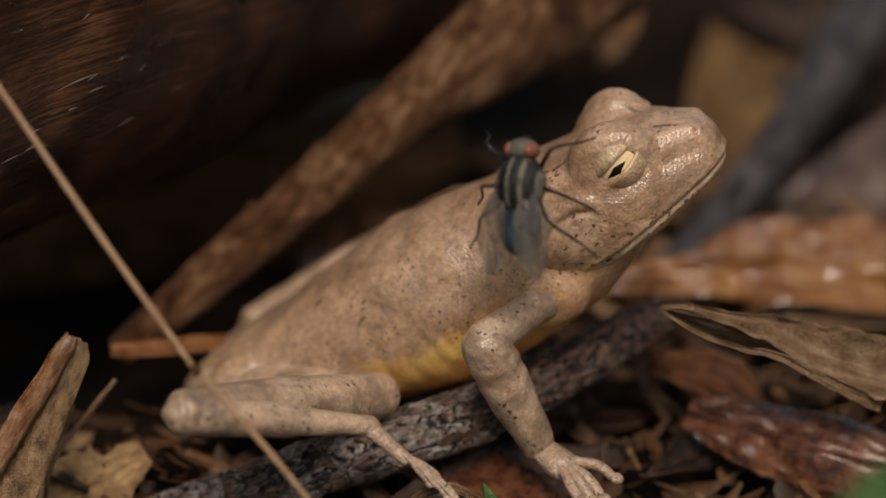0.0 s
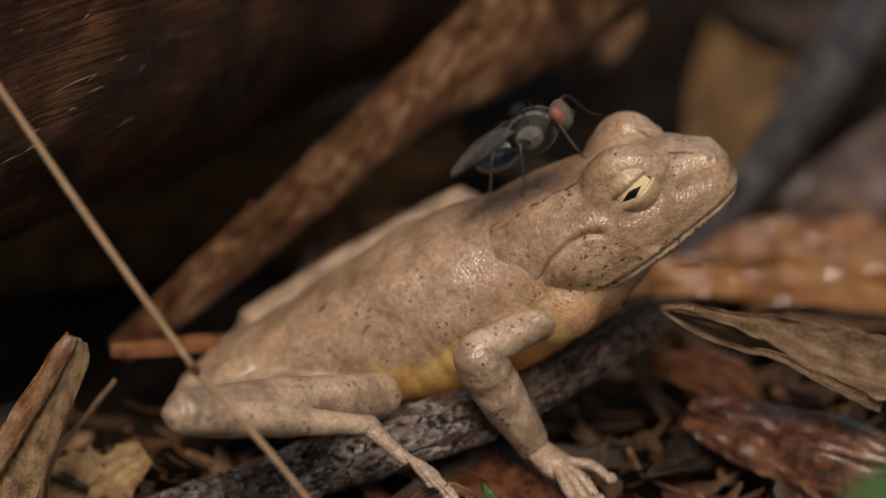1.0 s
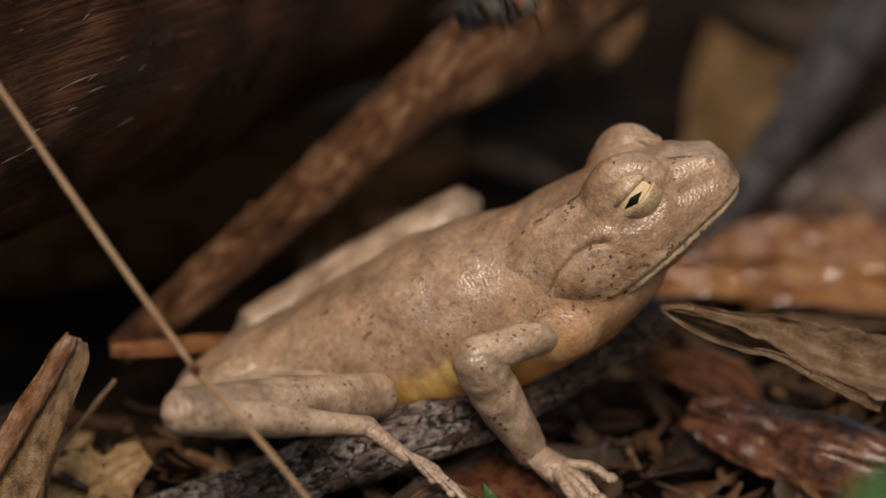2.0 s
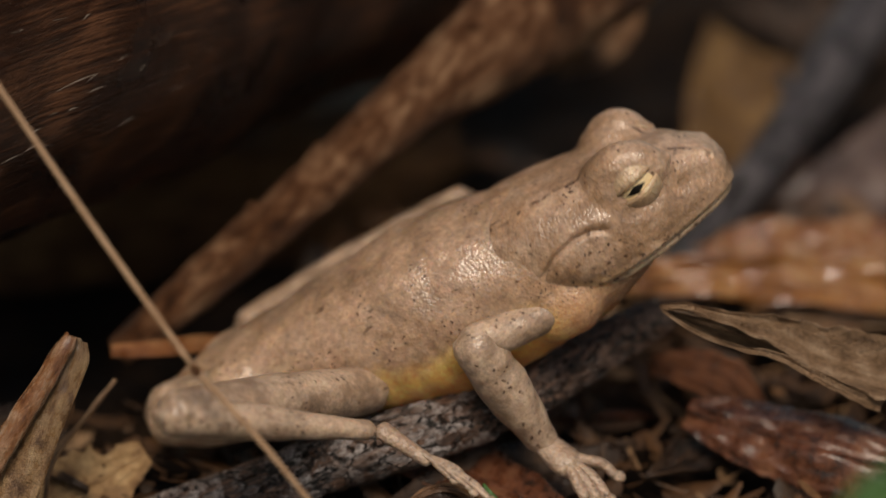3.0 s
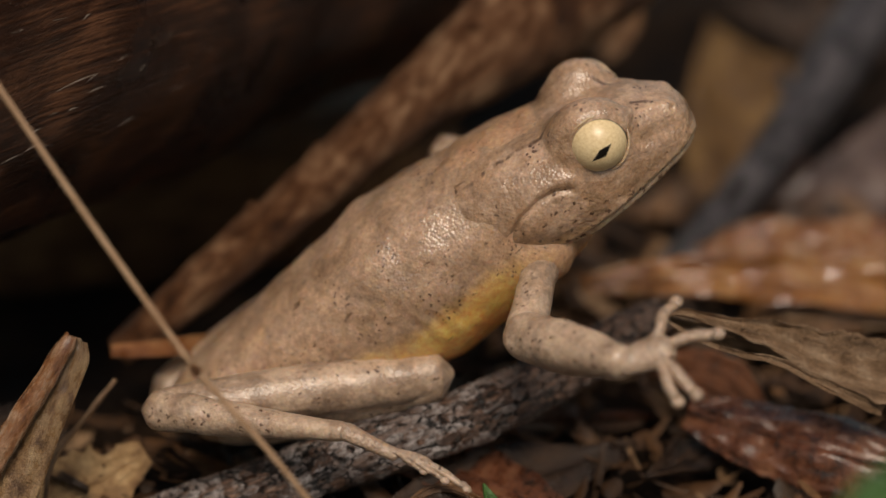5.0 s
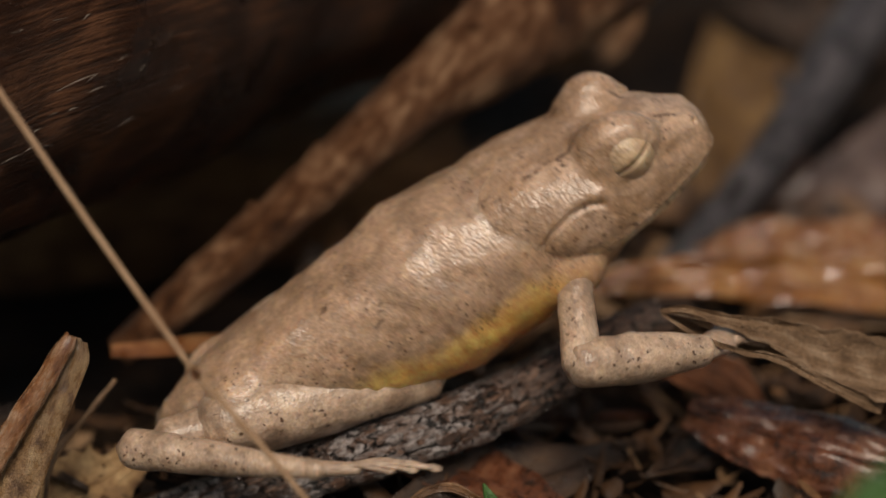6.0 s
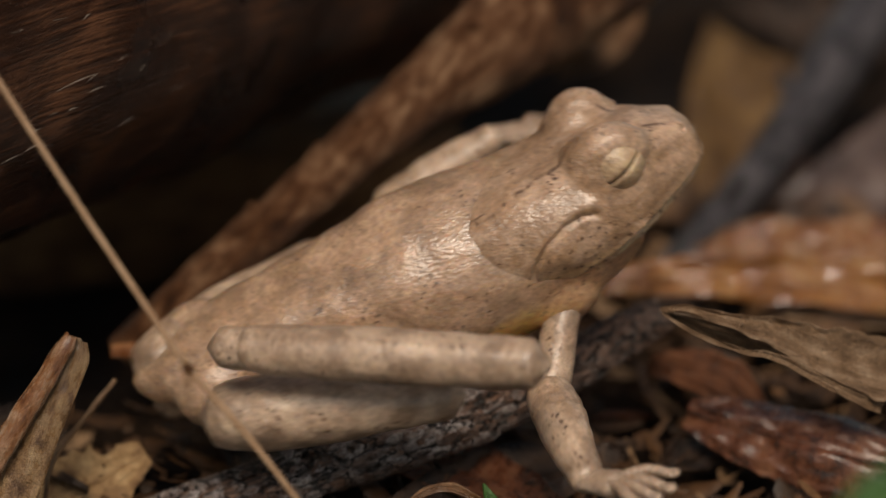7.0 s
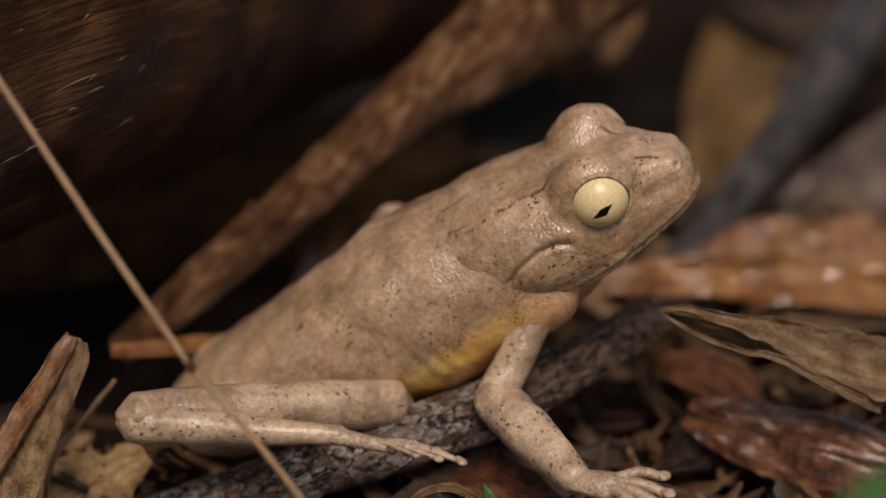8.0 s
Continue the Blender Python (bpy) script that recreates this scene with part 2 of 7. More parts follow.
leaf_amber = dead_leaf("amber_brown_leaf", (0.085, 0.036, 0.012), (0.36, 0.205, 0.088), (0.56, 0.38, 0.2), 0.32, 520, 0.0005)
leaf_wet = dead_leaf("wet_pale_leaf", (0.07, 0.022, 0.005), (0.27, 0.11, 0.028), (0.48, 0.27, 0.1), 0.12, relief=0.0001, streak=0.5)
leaf_orange = dead_leaf("orange_leaf", (0.1, 0.03, 0.008), (0.24, 0.09, 0.025), (0.38, 0.19, 0.075), 0.42)
leaf_red = dead_leaf("red_brown_leaf", (0.012, 0.006, 0.004), (0.2, 0.062, 0.023), (0.38, 0.155, 0.07), 0.3, 480, 0.0007)
leaf_rust = dead_leaf("rust_coloured_leaf", (0.035, 0.012, 0.005), (0.145, 0.05, 0.018), (0.26, 0.105, 0.045), 0.5, 350, 0.0004)
leaf_ochre = dead_leaf("ochre_leaf", (0.045, 0.019, 0.005), (0.135, 0.068, 0.018), (0.24, 0.14, 0.048), 0.5)
leaf_mauve = dead_leaf("faded_mauve_leaf", (0.045, 0.024, 0.018), (0.105, 0.061, 0.047), (0.2, 0.132, 0.108), 0.35)
leaf_gold = dead_leaf("golden_leaf", (0.12, 0.055, 0.02), (0.42, 0.26, 0.12), (0.6, 0.42, 0.22), 0.5, 400)
leaf_dark = dead_leaf("dark_rotting_shade_leaf", (0.01, 0.006, 0.004), (0.04, 0.022, 0.013), (0.1, 0.055, 0.03), 0.4)
leaf_green = dead_leaf("green_leaf", (0.03, 0.08, 0.015), (0.06, 0.15, 0.03), (0.12, 0.24, 0.06), 0.4)
soil = dead_leaf("dark_soil", (0.006, 0.004, 0.003), (0.02, 0.012, 0.008), (0.06, 0.035, 0.02), 0.8, 120, 0.003, False)
soil.node_tree.nodes["Principled BSDF"].inputs["Specular IOR Level"].default_value = 0.1


# ---- mesh helpers ----
def part(name, bm, material, parent=None, label="", smooth=True, m=None):
    me = bpy.data.meshes.new(name)
    bm.normal_update()
    bm.to_mesh(me)
    bm.free()
    if smooth:
        me.shade_smooth()
    me.materials.append(material)
    ob = new(name, me)
    if parent is not None:
        ob.parent = parent
    if m is not None:
        ob.matrix_basis = m
    if label:
        tagged(ob, label)
    return ob


def thing(name, at, label, category, group="", kind=""):
    ob = new(name)
    ob.empty_display_size = 0.004
    ob.matrix_basis = at
    return tagged(ob, label, category, group, kind)


def spline(pts, steps):
    """Catmull-Rom through the points, given in mm; out comes metres."""
    p = [V(a[:3]) for a in pts]
    p = [2 * p[0] - p[1]] + p + [2 * p[-1] - p[-2]]
    out = []
    for i in range(1, len(p) - 2):
        for s in range(steps):
            t = s / steps
            a, b, c, d = p[i - 1:i + 3]
            out.append(0.5 * ((2 * b) + (c - a) * t + (2 * a - 5 * b + 4 * c - d) * t * t + (3 * b - a - 3 * c + d) * t ** 3) * MM)
    out.append(p[-2] * MM)
    return out


def glide(vals, steps):
    out = []
    for a, b in zip(vals, vals[1:]):
        out += [a + (b - a) * (s / steps) for s in range(steps)]
    return out + [vals[-1]]


def tube(bm, pts, radii, segs=14, steps=6, rough=0.0, freq=300.0, flat=1.0, seed=0.0, cap=True):
    """A stem through pts (mm) with radii (mm); rough: relief as a share of the radius."""
    path = spline(pts, steps)
    rad = [r * MM for r in glide(radii, steps)]
    uv = bm.loops.layers.uv.verify()
    side = None
    rings, along = [], 0.0
    lens = []
    for i, c in enumerate(path):
        d = (path[min(i + 1, len(path) - 1)] - path[max(i - 1, 0)]).normalized()
        if side is None:
            side = d.orthogonal().normalized()
        side = (side - d * side.dot(d)).normalized()
        up = d.cross(side)
        if i:
            along += (c - path[i - 1]).length
        lens.append(along)
        ring = []
        for k in range(segs):
            a = 2 * math.pi * k / segs
            o = side * math.cos(a) + up * math.sin(a) * flat
            r = rad[i]
            if rough:
                r *= 1 + rough * (noise.noise((c + o * rad[i]) * freq + V((seed, 0, 0))) + 0.5 * noise.noise((c + o * rad[i]) * freq * 2.7))
            ring.append(bm.verts.new(c + o * r))
        rings.append(ring)
    for i in range(len(rings) - 1):
        for k in range(segs):
            f = bm.faces.new((rings[i][k], rings[i][(k + 1) % segs], rings[i + 1][(k + 1) % segs], rings[i + 1][k]))
            for lp, (ii, kk) in zip(f.loops, ((i, k), (i, k + 1), (i + 1, k + 1), (i + 1, k))):
                lp[uv].uv = (lens[ii] + seed, kk / segs * 2 * math.pi * max(rad[i], 1e-5))
    if cap:
        for ring, path_i, flip in ((rings[0], 0, True), (rings[-1], -1, False)):
            c = bm.verts.new(path[path_i])
            for k in range(segs):
                tri = (ring[(k + 1) % segs], ring[k], c) if flip else (ring[k], ring[(k + 1) % segs], c)
                f = bm.faces.new(tri)
                for lp in f.loops:
                    lp[uv].uv = (lp.vert.co.y, lp.vert.co.z)
    return bm


def blade(mid, widths, ups, curl=0.0, fold=0.0, n=10, steps=6, thick=0.12, wave=0.3, tooth=0.0, seed=0.0):
    """A leaf: mid rib through mid (mm), half widths (mm), face normals; curl: turn of the margins in degrees, fold: V fold, wave: puckering in mm."""
    bm = bmesh.new()
    uv = bm.loops.layers.uv.verify()
    path = spline(mid, steps)
    wid = [w * MM for w in glide(widths, steps)]
    if not isinstance(curl, (list, tuple)):
        curl = [curl] * len(widths)
    curls = glide(list(curl), steps)
    upv = glide([V(u).normalized() for u in ups], steps)
    along, grid, tops = 0.0, [], []
    for i, c in enumerate(path):
        d = (path[min(i + 1, len(path) - 1)] - path[max(i - 1, 0)]).normalized()
        u = (upv[i] - d * upv[i].dot(d)).normalized()
        s = d.cross(u)
        if i:
            along += (c - path[i - 1]).length
        row = []
        for k in range(-n, n + 1):
            q = k / n
            w = wid[i] * (1 + tooth * noise.noise(V((along * 900, seed + (3 if q > 0 else 0), 1)))) if abs(q) > 0.8 else wid[i]
            a = radians(curls[i]) * abs(q) + 1e-4
            tot = radians(curls[i]) + 1e-4
            rr = w / tot
            x, z = rr * math.sin(a), rr * (1 - math.cos(a))
            z += abs(q) * w * fold
            pk = wave * MM * (noise.noise(V((along * 260, q * 2.2, seed))) + 0.4 * noise.noise(V((along * 700, q * 5, seed + 7))))
            if abs(q) < 0.06:
                pk -= 0.12 * MM
            row.append((c + s * (x if q >= 0 else -x) + u * (z + pk), (along, q * w)))
        grid.append(row)
    def sheet(off):
        vs = []
        for i, row in enumerate(grid):
            u = upv[i].normalized()
            vs.append([bm.verts.new(p - u * off) for p, _ in row])
        return vs
    top, bot = sheet(0), sheet(thick * MM)
    m = 2 * n
    def face(vs, uvs):
        f = bm.faces.new(vs)
        for lp, t in zip(f.loops, uvs):
            lp[uv].uv = (t[0] + seed * 0.013, t[1])
    for i in range(len(grid) - 1):
        for k in range(m):
            q = ((i, k), (i + 1, k), (i + 1, k + 1), (i, k + 1))
            face([top[a][b] for a, b in q], [grid[a][b][1] for a, b in q])
            face([bot[a][b] for a, b in reversed(q)], [grid[a][b][1] for a, b in reversed(q)])
        for k in (0, m):
            q = ((i, k), (i + 1, k))
            vs = [top[i][k], bot[i][k], bot[i + 1][k], top[i + 1][k]]
            face(vs if k == 0 else vs[::-1], [grid[i][k][1]] * 4)
    for i in (0, len(grid) - 1):
        for k in range(m):
            vs = [top[i][k], top[i][k + 1], bot[i][k + 1], bot[i][k]]
            face(vs if i == 0 else vs[::-1], [grid[i][k][1]] * 4)
    return bm


def leaf_thing(name, bm, material, label, category="leaf", group="", rib=None):
    """A leaf with its blade and, where rib is given (points in mm, radius), its midrib."""
    t = thing(name, pose(0, 0, 0), label, category, group)
    part("blade", bm, material, t)
    if rib:
        rb = bmesh.new()
        tube(rb, rib[0], [rib[1]] * (len(rib[0]) - 1) + [rib[1] * 0.4], 6, 6)
        part("midrib", rb, material, t)
    return t


def single_leaf(material, label, mid, *shape):
    return leaf_thing("leaf", blade(mid, *shape), material, label, rib=(mid, 0.17))


def loft(bm, sections, segs=28, power=2.0):
    """Rings across x: (x, half width, top, bottom) in mm."""
    rings = []
    for x, w, top, bot in sections:
        zc, h = (top + bot) / 2, (top - bot) / 2
        ring = []
        for k in range(segs):
            a = 2 * math.pi * k / segs
            ca, sa = math.cos(a), math.sin(a)
            cy = math.copysign(abs(ca) ** (2 / power), ca)
            cz = math.copysign(abs(sa) ** (2 / power), sa)
            ring.append(bm.verts.new((x * MM, w * cy * MM, (zc + h * cz) * MM)))
        rings.append(ring)
    for a, b in zip(rings, rings[1:]):
        for k in range(segs):
            bm.faces.new((a[k], b[k], b[(k + 1) % segs], a[(k + 1) % segs]))
    bm.faces.new(rings[0])
    bm.faces.new(rings[-1][::-1])


def ball(bm, c, r, stretch=(1, 1, 1), segs=24, m=None):
    mat = Matrix.Translation(V(c) * MM) @ (m or Matrix()) @ Matrix.Diagonal((*[r * s * MM for s in stretch], 1))
    return bmesh.ops.create_uvsphere(bm, u_segments=segs, v_segments=segs // 2, radius=1, matrix=mat)["verts"]


def fused(bm, voxel, smooth=6):
    """One closed skin round overlapping forms (voxel in mm)."""
    bmesh.ops.recalc_face_normals(bm, faces=bm.faces)
    me = bpy.data.meshes.new("form")
    bm.to_mesh(me)
    bm.free()
    ob = new("form", me)
    r = ob.modifiers.new("remesh", "REMESH")
    r.mode, r.voxel_size = "VOXEL", voxel * MM
    s = ob.modifiers.new("smooth", "SMOOTH")
    s.iterations, s.factor = smooth, 0.5
    done = bpy.data.meshes.new_from_object(ob.evaluated_get(bpy.context.evaluated_depsgraph_get()))
    out = bmesh.new()
    out.from_mesh(done)
    bpy.data.objects.remove(ob)
    bpy.data.meshes.remove(me)
    bpy.data.meshes.remove(done)
    return out


def carve(bm, fn):
    """Moves each vertex along its normal by fn(x, y, z) mm."""
    bm.normal_update()
    moves = [(v, v.normal * fn(*(v.co / MM)) * MM) for v in bm.verts]
    for v, d in moves:
        v.co += d


def bell(d, s):
    return math.exp(-(d / s) ** 2)


def to_line(p, pts):
    """Distance from p to a polyline (tuples of equal size)."""
    best = 1e9
    for a, b in zip(pts, pts[1:]):
        a, b, q = V(a), V(b), V(p)
        t = max(0, min(1, (q - a).dot(b - a) / (b - a).length_squared))
        best = min(best, (q - a - (b - a) * t).length)
    return best


# ---- the ground and the wood lying on it ----
def ground_sheet():
    bm = bmesh.new()
    uv = bm.loops.layers.uv.verify()
    ticks = [-40, -12, -4, -1.5, -0.6, -0.3] + [i * 0.004 - 0.16 for i in range(81)] + [0.3, 0.6, 1.5, 4, 12, 40]
    rows = []
    for y in ticks:
        rows.append([bm.verts.new((x, y + 0.06, 0.003 * noise.noise(V((x * 60, y * 60, 3))) + 0.0015 * noise.noise(V((x * 220, y * 220, 9))) - 0.002)) for x in ticks])
    for a, b in zip(rows, rows[1:]):
        for k in range(len(ticks) - 1):
            f = bm.faces.new((a[k], a[k + 1], b[k + 1], b[k]))
            for lp in f.loops:
                lp[uv].uv = lp.vert.co.xy
    return tagged(part("ground", bm, soil), "dark damp forest soil under the litter", "ground", kind="structure")


ground_sheet()


def logs():
    t = thing("fallen_log", pose(0, 0, 0), "wet dark brown fallen log with worn grain and pale splinters", "log")
    bm = bmesh.new()
    tube(bm, [(-50.88, -1.08, 31.89), (-37.49, 16.65, 32.04), (-20.86, 39.22, 30.76), (-4.02, 60.52, 29.11), (8.97, 74.61, 28.56)], [19, 19, 18.5, 17, 12], 72, 22, 0.05, 90)
    part("trunk", bm, log_wood, t)
    pale = plain("pale_splinter", (0.36, 0.31, 0.26), 0.35)
    for a, b, r in (((-24.2, 3.0, 29.5), (-21.9, 5.5, 29.8), 0.09), ((-21.9, 5.5, 29.8), (-22.7, 4.8, 29.2), 0.06), ((-22.6, 4.9, 28.6), (-21.5, 6.4, 28.6), 0.08), ((-20.8, 7.0, 30.0), (-20.3, 7.6, 30.2), 0.05), ((-19.7, 8.9, 28.6), (-19.3, 9.3, 29.0), 0.09), ((-24.7, 2.6, 28.0), (-24.2, 3.2, 28.0), 0.06), ((-23.7, 3.6, 27.9), (-23.1, 4.3, 27.9), 0.08), ((-27.5, -0.3, 25.9), (-26.2, 1.1, 26.1), 0.05), ((-26.2, 1.0, 26.2), (-25.2, 2.2, 26.3), 0.09), ((-25.4, 2.2, 26.0), (-24.7, 3.1, 25.8), 0.06), ((-25.6, 1.4, 27.3), (-25.2, 2.0, 27.4), 0.08), ((-18.1, 10.7, 30.1), (-17.7, 11.1, 30.6), 0.05), ((-22.6, 5.3, 33.4), (-22.2, 6.0, 33.6), 0.09), ((-21.4, 8.6, 24.8), (-20.3, 10.1, 25.0), 0.06), ((-26.2, 0.4, 34.3), (-23.4, 4.4, 33.9), 0.08), ((-18.2, 12.2, 26.0), (-17.3, 13.7, 25.8), 0.05)):
        sp = bmesh.new()
        tube(sp, [a, tuple(V(a).lerp(V(b), 0.5) + V((0, -0.12, 0.1))), b], [r * 0.1, r * 0.3, r * 0.06], 6, 4, 0.3, 2000)
        part("splinter", sp, pale, t)
    bm = bmesh.new()
    tube(bm, [(-59.31, 37.55, -3.58), (-41.67, 42.92, -1.52), (-21.08, 50.4, 0.3), (-7.2, 57.57, 1.49), (-0.2, 61.19, 2.15)], [8, 8, 8, 7, 4], 40, 16, 0.1, 160, 1.0, 2.0)
    lower = thing("rotting_log", pose(0, 0, 0), "dark rotting log in the shade under the fallen log", "log")
    part("trunk", bm, shade_wood, lower)
    return t


fallen_log = logs()


def along_stem(pts, radii, t, a):
    """Place, way along, outward and sideways direction on a stem, at share t of its length and angle a from its top."""
    path, rad = spline(pts, 20), glide(radii, 20)
    i = max(1, min(len(path) - 2, int(t * (len(path) - 1))))
    d = (path[i + 1] - path[i - 1]).normalized()
    side = d.cross(V((0, 0, 1))).normalized()
    out = side.cross(d) * math.cos(a) + side * math.sin(a)
    return path[i], d, out, out.cross(d), rad[i]


def brown_branch():
    pts = [(-22.88, 12.30, 6.15), (-18.30, 14.81, 9.17), (-14.23, 17.25, 12.02), (-10.01, 19.67, 14.85), (-6.09, 22.08, 17.66), (-1.83, 25.39, 20.02), (3.00, 28.77, 22.55), (7.15, 33.05, 24.63), (12.14, 37.81, 27.74)]
    radii = [1.11, 1.60, 1.85, 1.94, 2.12, 2.47, 3.54, 4.66, 5.60]
    t = thing("dead_branch", pose(0, 0, 0), "brown dead branch with rough bark leaning on the log", "branch")
    bm = bmesh.new()
    tube(bm, pts, radii, 32, 16, 0.07, 420)
    part("stem", bm, branch_bark, t)
    rnd = random.Random(3)
    for i in range(26):
        c, d, o, w, r = along_stem(pts, radii, rnd.uniform(0.12, 0.9), rnd.uniform(-0.9, 1.6))
        ln, q = rnd.uniform(0.6, 1.6), rnd.uniform(0.2, 0.45)
        p = c / MM + o * r
        bm = blade([tuple(p - d * ln), tuple(p + o * 0.12), tuple(p + d * ln + o * rnd.uniform(0, 0.3))], [0.1, q, 0.12], [tuple(o)] * 3, -30, 0, 3, 4, 0.1, 0.1, 0.3, i * 1.3)
        part("bark_flake", bm, branch_bark, t)
    for k in (0.3, 0.52, 0.74):
        c, d, o, w, r = along_stem(pts, radii, k, rnd.uniform(-0.6, 1.0))
        bm = bmesh.new()
        p = c / MM
        tube(bm, [tuple(p + o * r * 0.7), tuple(p + o * (r + 0.25)), tuple(p + o * (r + 0.4))], [0.6, 0.45, 0.2], 10, 4, 0.2, 900)
        part("knot", bm, branch_bark, t)
    return t


brown_branch()


PERCH = [(-26.72, -4.42, -1.31), (-16.70, -3.29, 2.30), (-10.45, -2.33, 4.36), (-6.77, -1.78, 5.53), (-3.09, -1.25, 6.66), (0.59, -0.29, 7.55), (4.32, 1.69, 8.24), (8.15, 4.27, 9.05), (12.04, 6.57, 10.42), (14.72, 8.04, 11.22)]
PERCH_R = [1.85, 1.8, 1.8, 1.85, 1.9, 1.9, 1.8, 1.65, 1.4, 1.0]


def perch():
    """A stout dead branch whose bark has cracked into plates."""
    t = thing("perch_branch", pose(0, 0, 0), "dark dead branch with cracked grey bark under the frog", "branch")
    bm = bmesh.new()
    tube(bm, PERCH, PERCH_R, 40, 20, 0.14, 520)
    part("wood", bm, perch_bark, t)
    rnd = random.Random(5)
    path, rad = spline(PERCH, 20), glide(PERCH_R, 20)
    n = len(path)
    side = None
    for i in range(14, n - 3, 2):
        c = path[i]
        d = (path[min(i + 1, n - 1)] - path[i - 1]).normalized()
        side = d.cross(V((0, 0, 1))).normalized()
        up = side.cross(d)
        for k in range(7):
            a = radians(-75 + 30 * k + rnd.uniform(-9, 9))
            if rnd.random() < 0.22:
                continue
            ln, wd = rnd.uniform(0.5, 1.25), rnd.uniform(0.3, 0.6)
            r = rad[i] * rnd.uniform(0.98, 1.07)
            o = up * math.cos(a) + side * math.sin(a)
            tang = o.cross(d)
            bm = bmesh.new()
            uv = bm.loops.layers.uv.verify()
            rings = []
            for lift, grow in ((-0.15, 1.05), (0.14, 1.0), (0.2, 0.75)):
                ring = []
                for q in range(7):
                    f = 2 * math.pi * q / 7
                    w = 1 + 0.3 * noise.noise(V((i * 3.1, k * 2.3, q * 1.9)))
                    ring.append(bm.verts.new(c + (o * (r + lift - 0.12 * math.sin(f) ** 2) + d * ln * math.cos(f) * w * grow + tang * wd * math.sin(f) * w * grow) * MM))
                rings.append(ring)
            for p, q in zip(rings, rings[1:]):
                for j in range(7):
                    bm.faces.new((p[j], p[(j + 1) % 7], q[(j + 1) % 7], q[j]))
            bm.faces.new(rings[-1])
            bmesh.ops.recalc_face_normals(bm, faces=bm.faces)
            for f in bm.faces:
                for lp in f.loops:
                    q = lp.vert.co - c
                    lp[uv].uv = (i * 0.00026 + q.dot(d), k * 0.0015 + i * 0.002 + q.dot(tang))
            part("bark_plate", bm, perch_bark, t, smooth=False)


perch()


def grey_stick():
    pts = [(14.72, 29.35, 2.49), (19.75, 32.83, 5.23), (26.79, 41.37, 9.33), (33.14, 51.98, 13.15), (40.8, 64.97, 17.35)]
    radii = [1.0, 1.5, 2.0, 2.6, 3.0]
    t = thing("stick", pose(0, 0, 0), "wet blue-grey stick leaning in the litter", "stick")
    bm = bmesh.new()
    tube(bm, pts, radii, 18, 8, 0.16, 300)
    part("stem", bm, grey_stick_bark, t)
    for k, a in ((0.35, 0.4), (0.62, -0.7)):
        c, d, o, w, r = along_stem(pts, radii, k, a)
        bm = bmesh.new()
        p = c / MM
        tube(bm, [tuple(p + o * r * 0.6), tuple(p + o * (r + 0.5) + d * 0.5), tuple(p + o * (r + 1.2) + d * 1.4)], [0.8, 0.6, 0.4], 10, 4, 0.2, 700)
        part("side_stub", bm, grey_stick_bark, t)
    return t


grey_stick()


def grass():
    t = thing("grass_stem", pose(0, 0, 0), "thin dry straw-coloured grass stem with a node", "grass stem")
    bm = bmesh.new()
    tube(bm, [(-27.73, -5.72, 36.12), (-25.76, -6.95, 33.5), (-19.85, -10.61, 25.64), (-14.42, -13.85, 18.7)], [0.17, 0.19, 0.2, 0.2], 10, 8, 0.05, 900)
    tube(bm, [(-14.42, -13.85, 18.7), (-10.81, -15.51, 15.13), (-7.72, -16.68, 11.44), (-6.09, -17.09, 9.38)], [0.22, 0.2, 0.18, 0.17], 10, 8, 0.05, 900)
    part("stem", bm, grass_straw, t)
    bm = bmesh.new()
    tube(bm, [(-14.62, -13.74, 18.94), (-14.36, -13.88, 18.64), (-14.1, -14.01, 18.34)], [0.2, 0.31, 0.2], 10, 4)
    part("node", bm, branch_bark, t, "dark node")
    return t


grass_stem = grass()


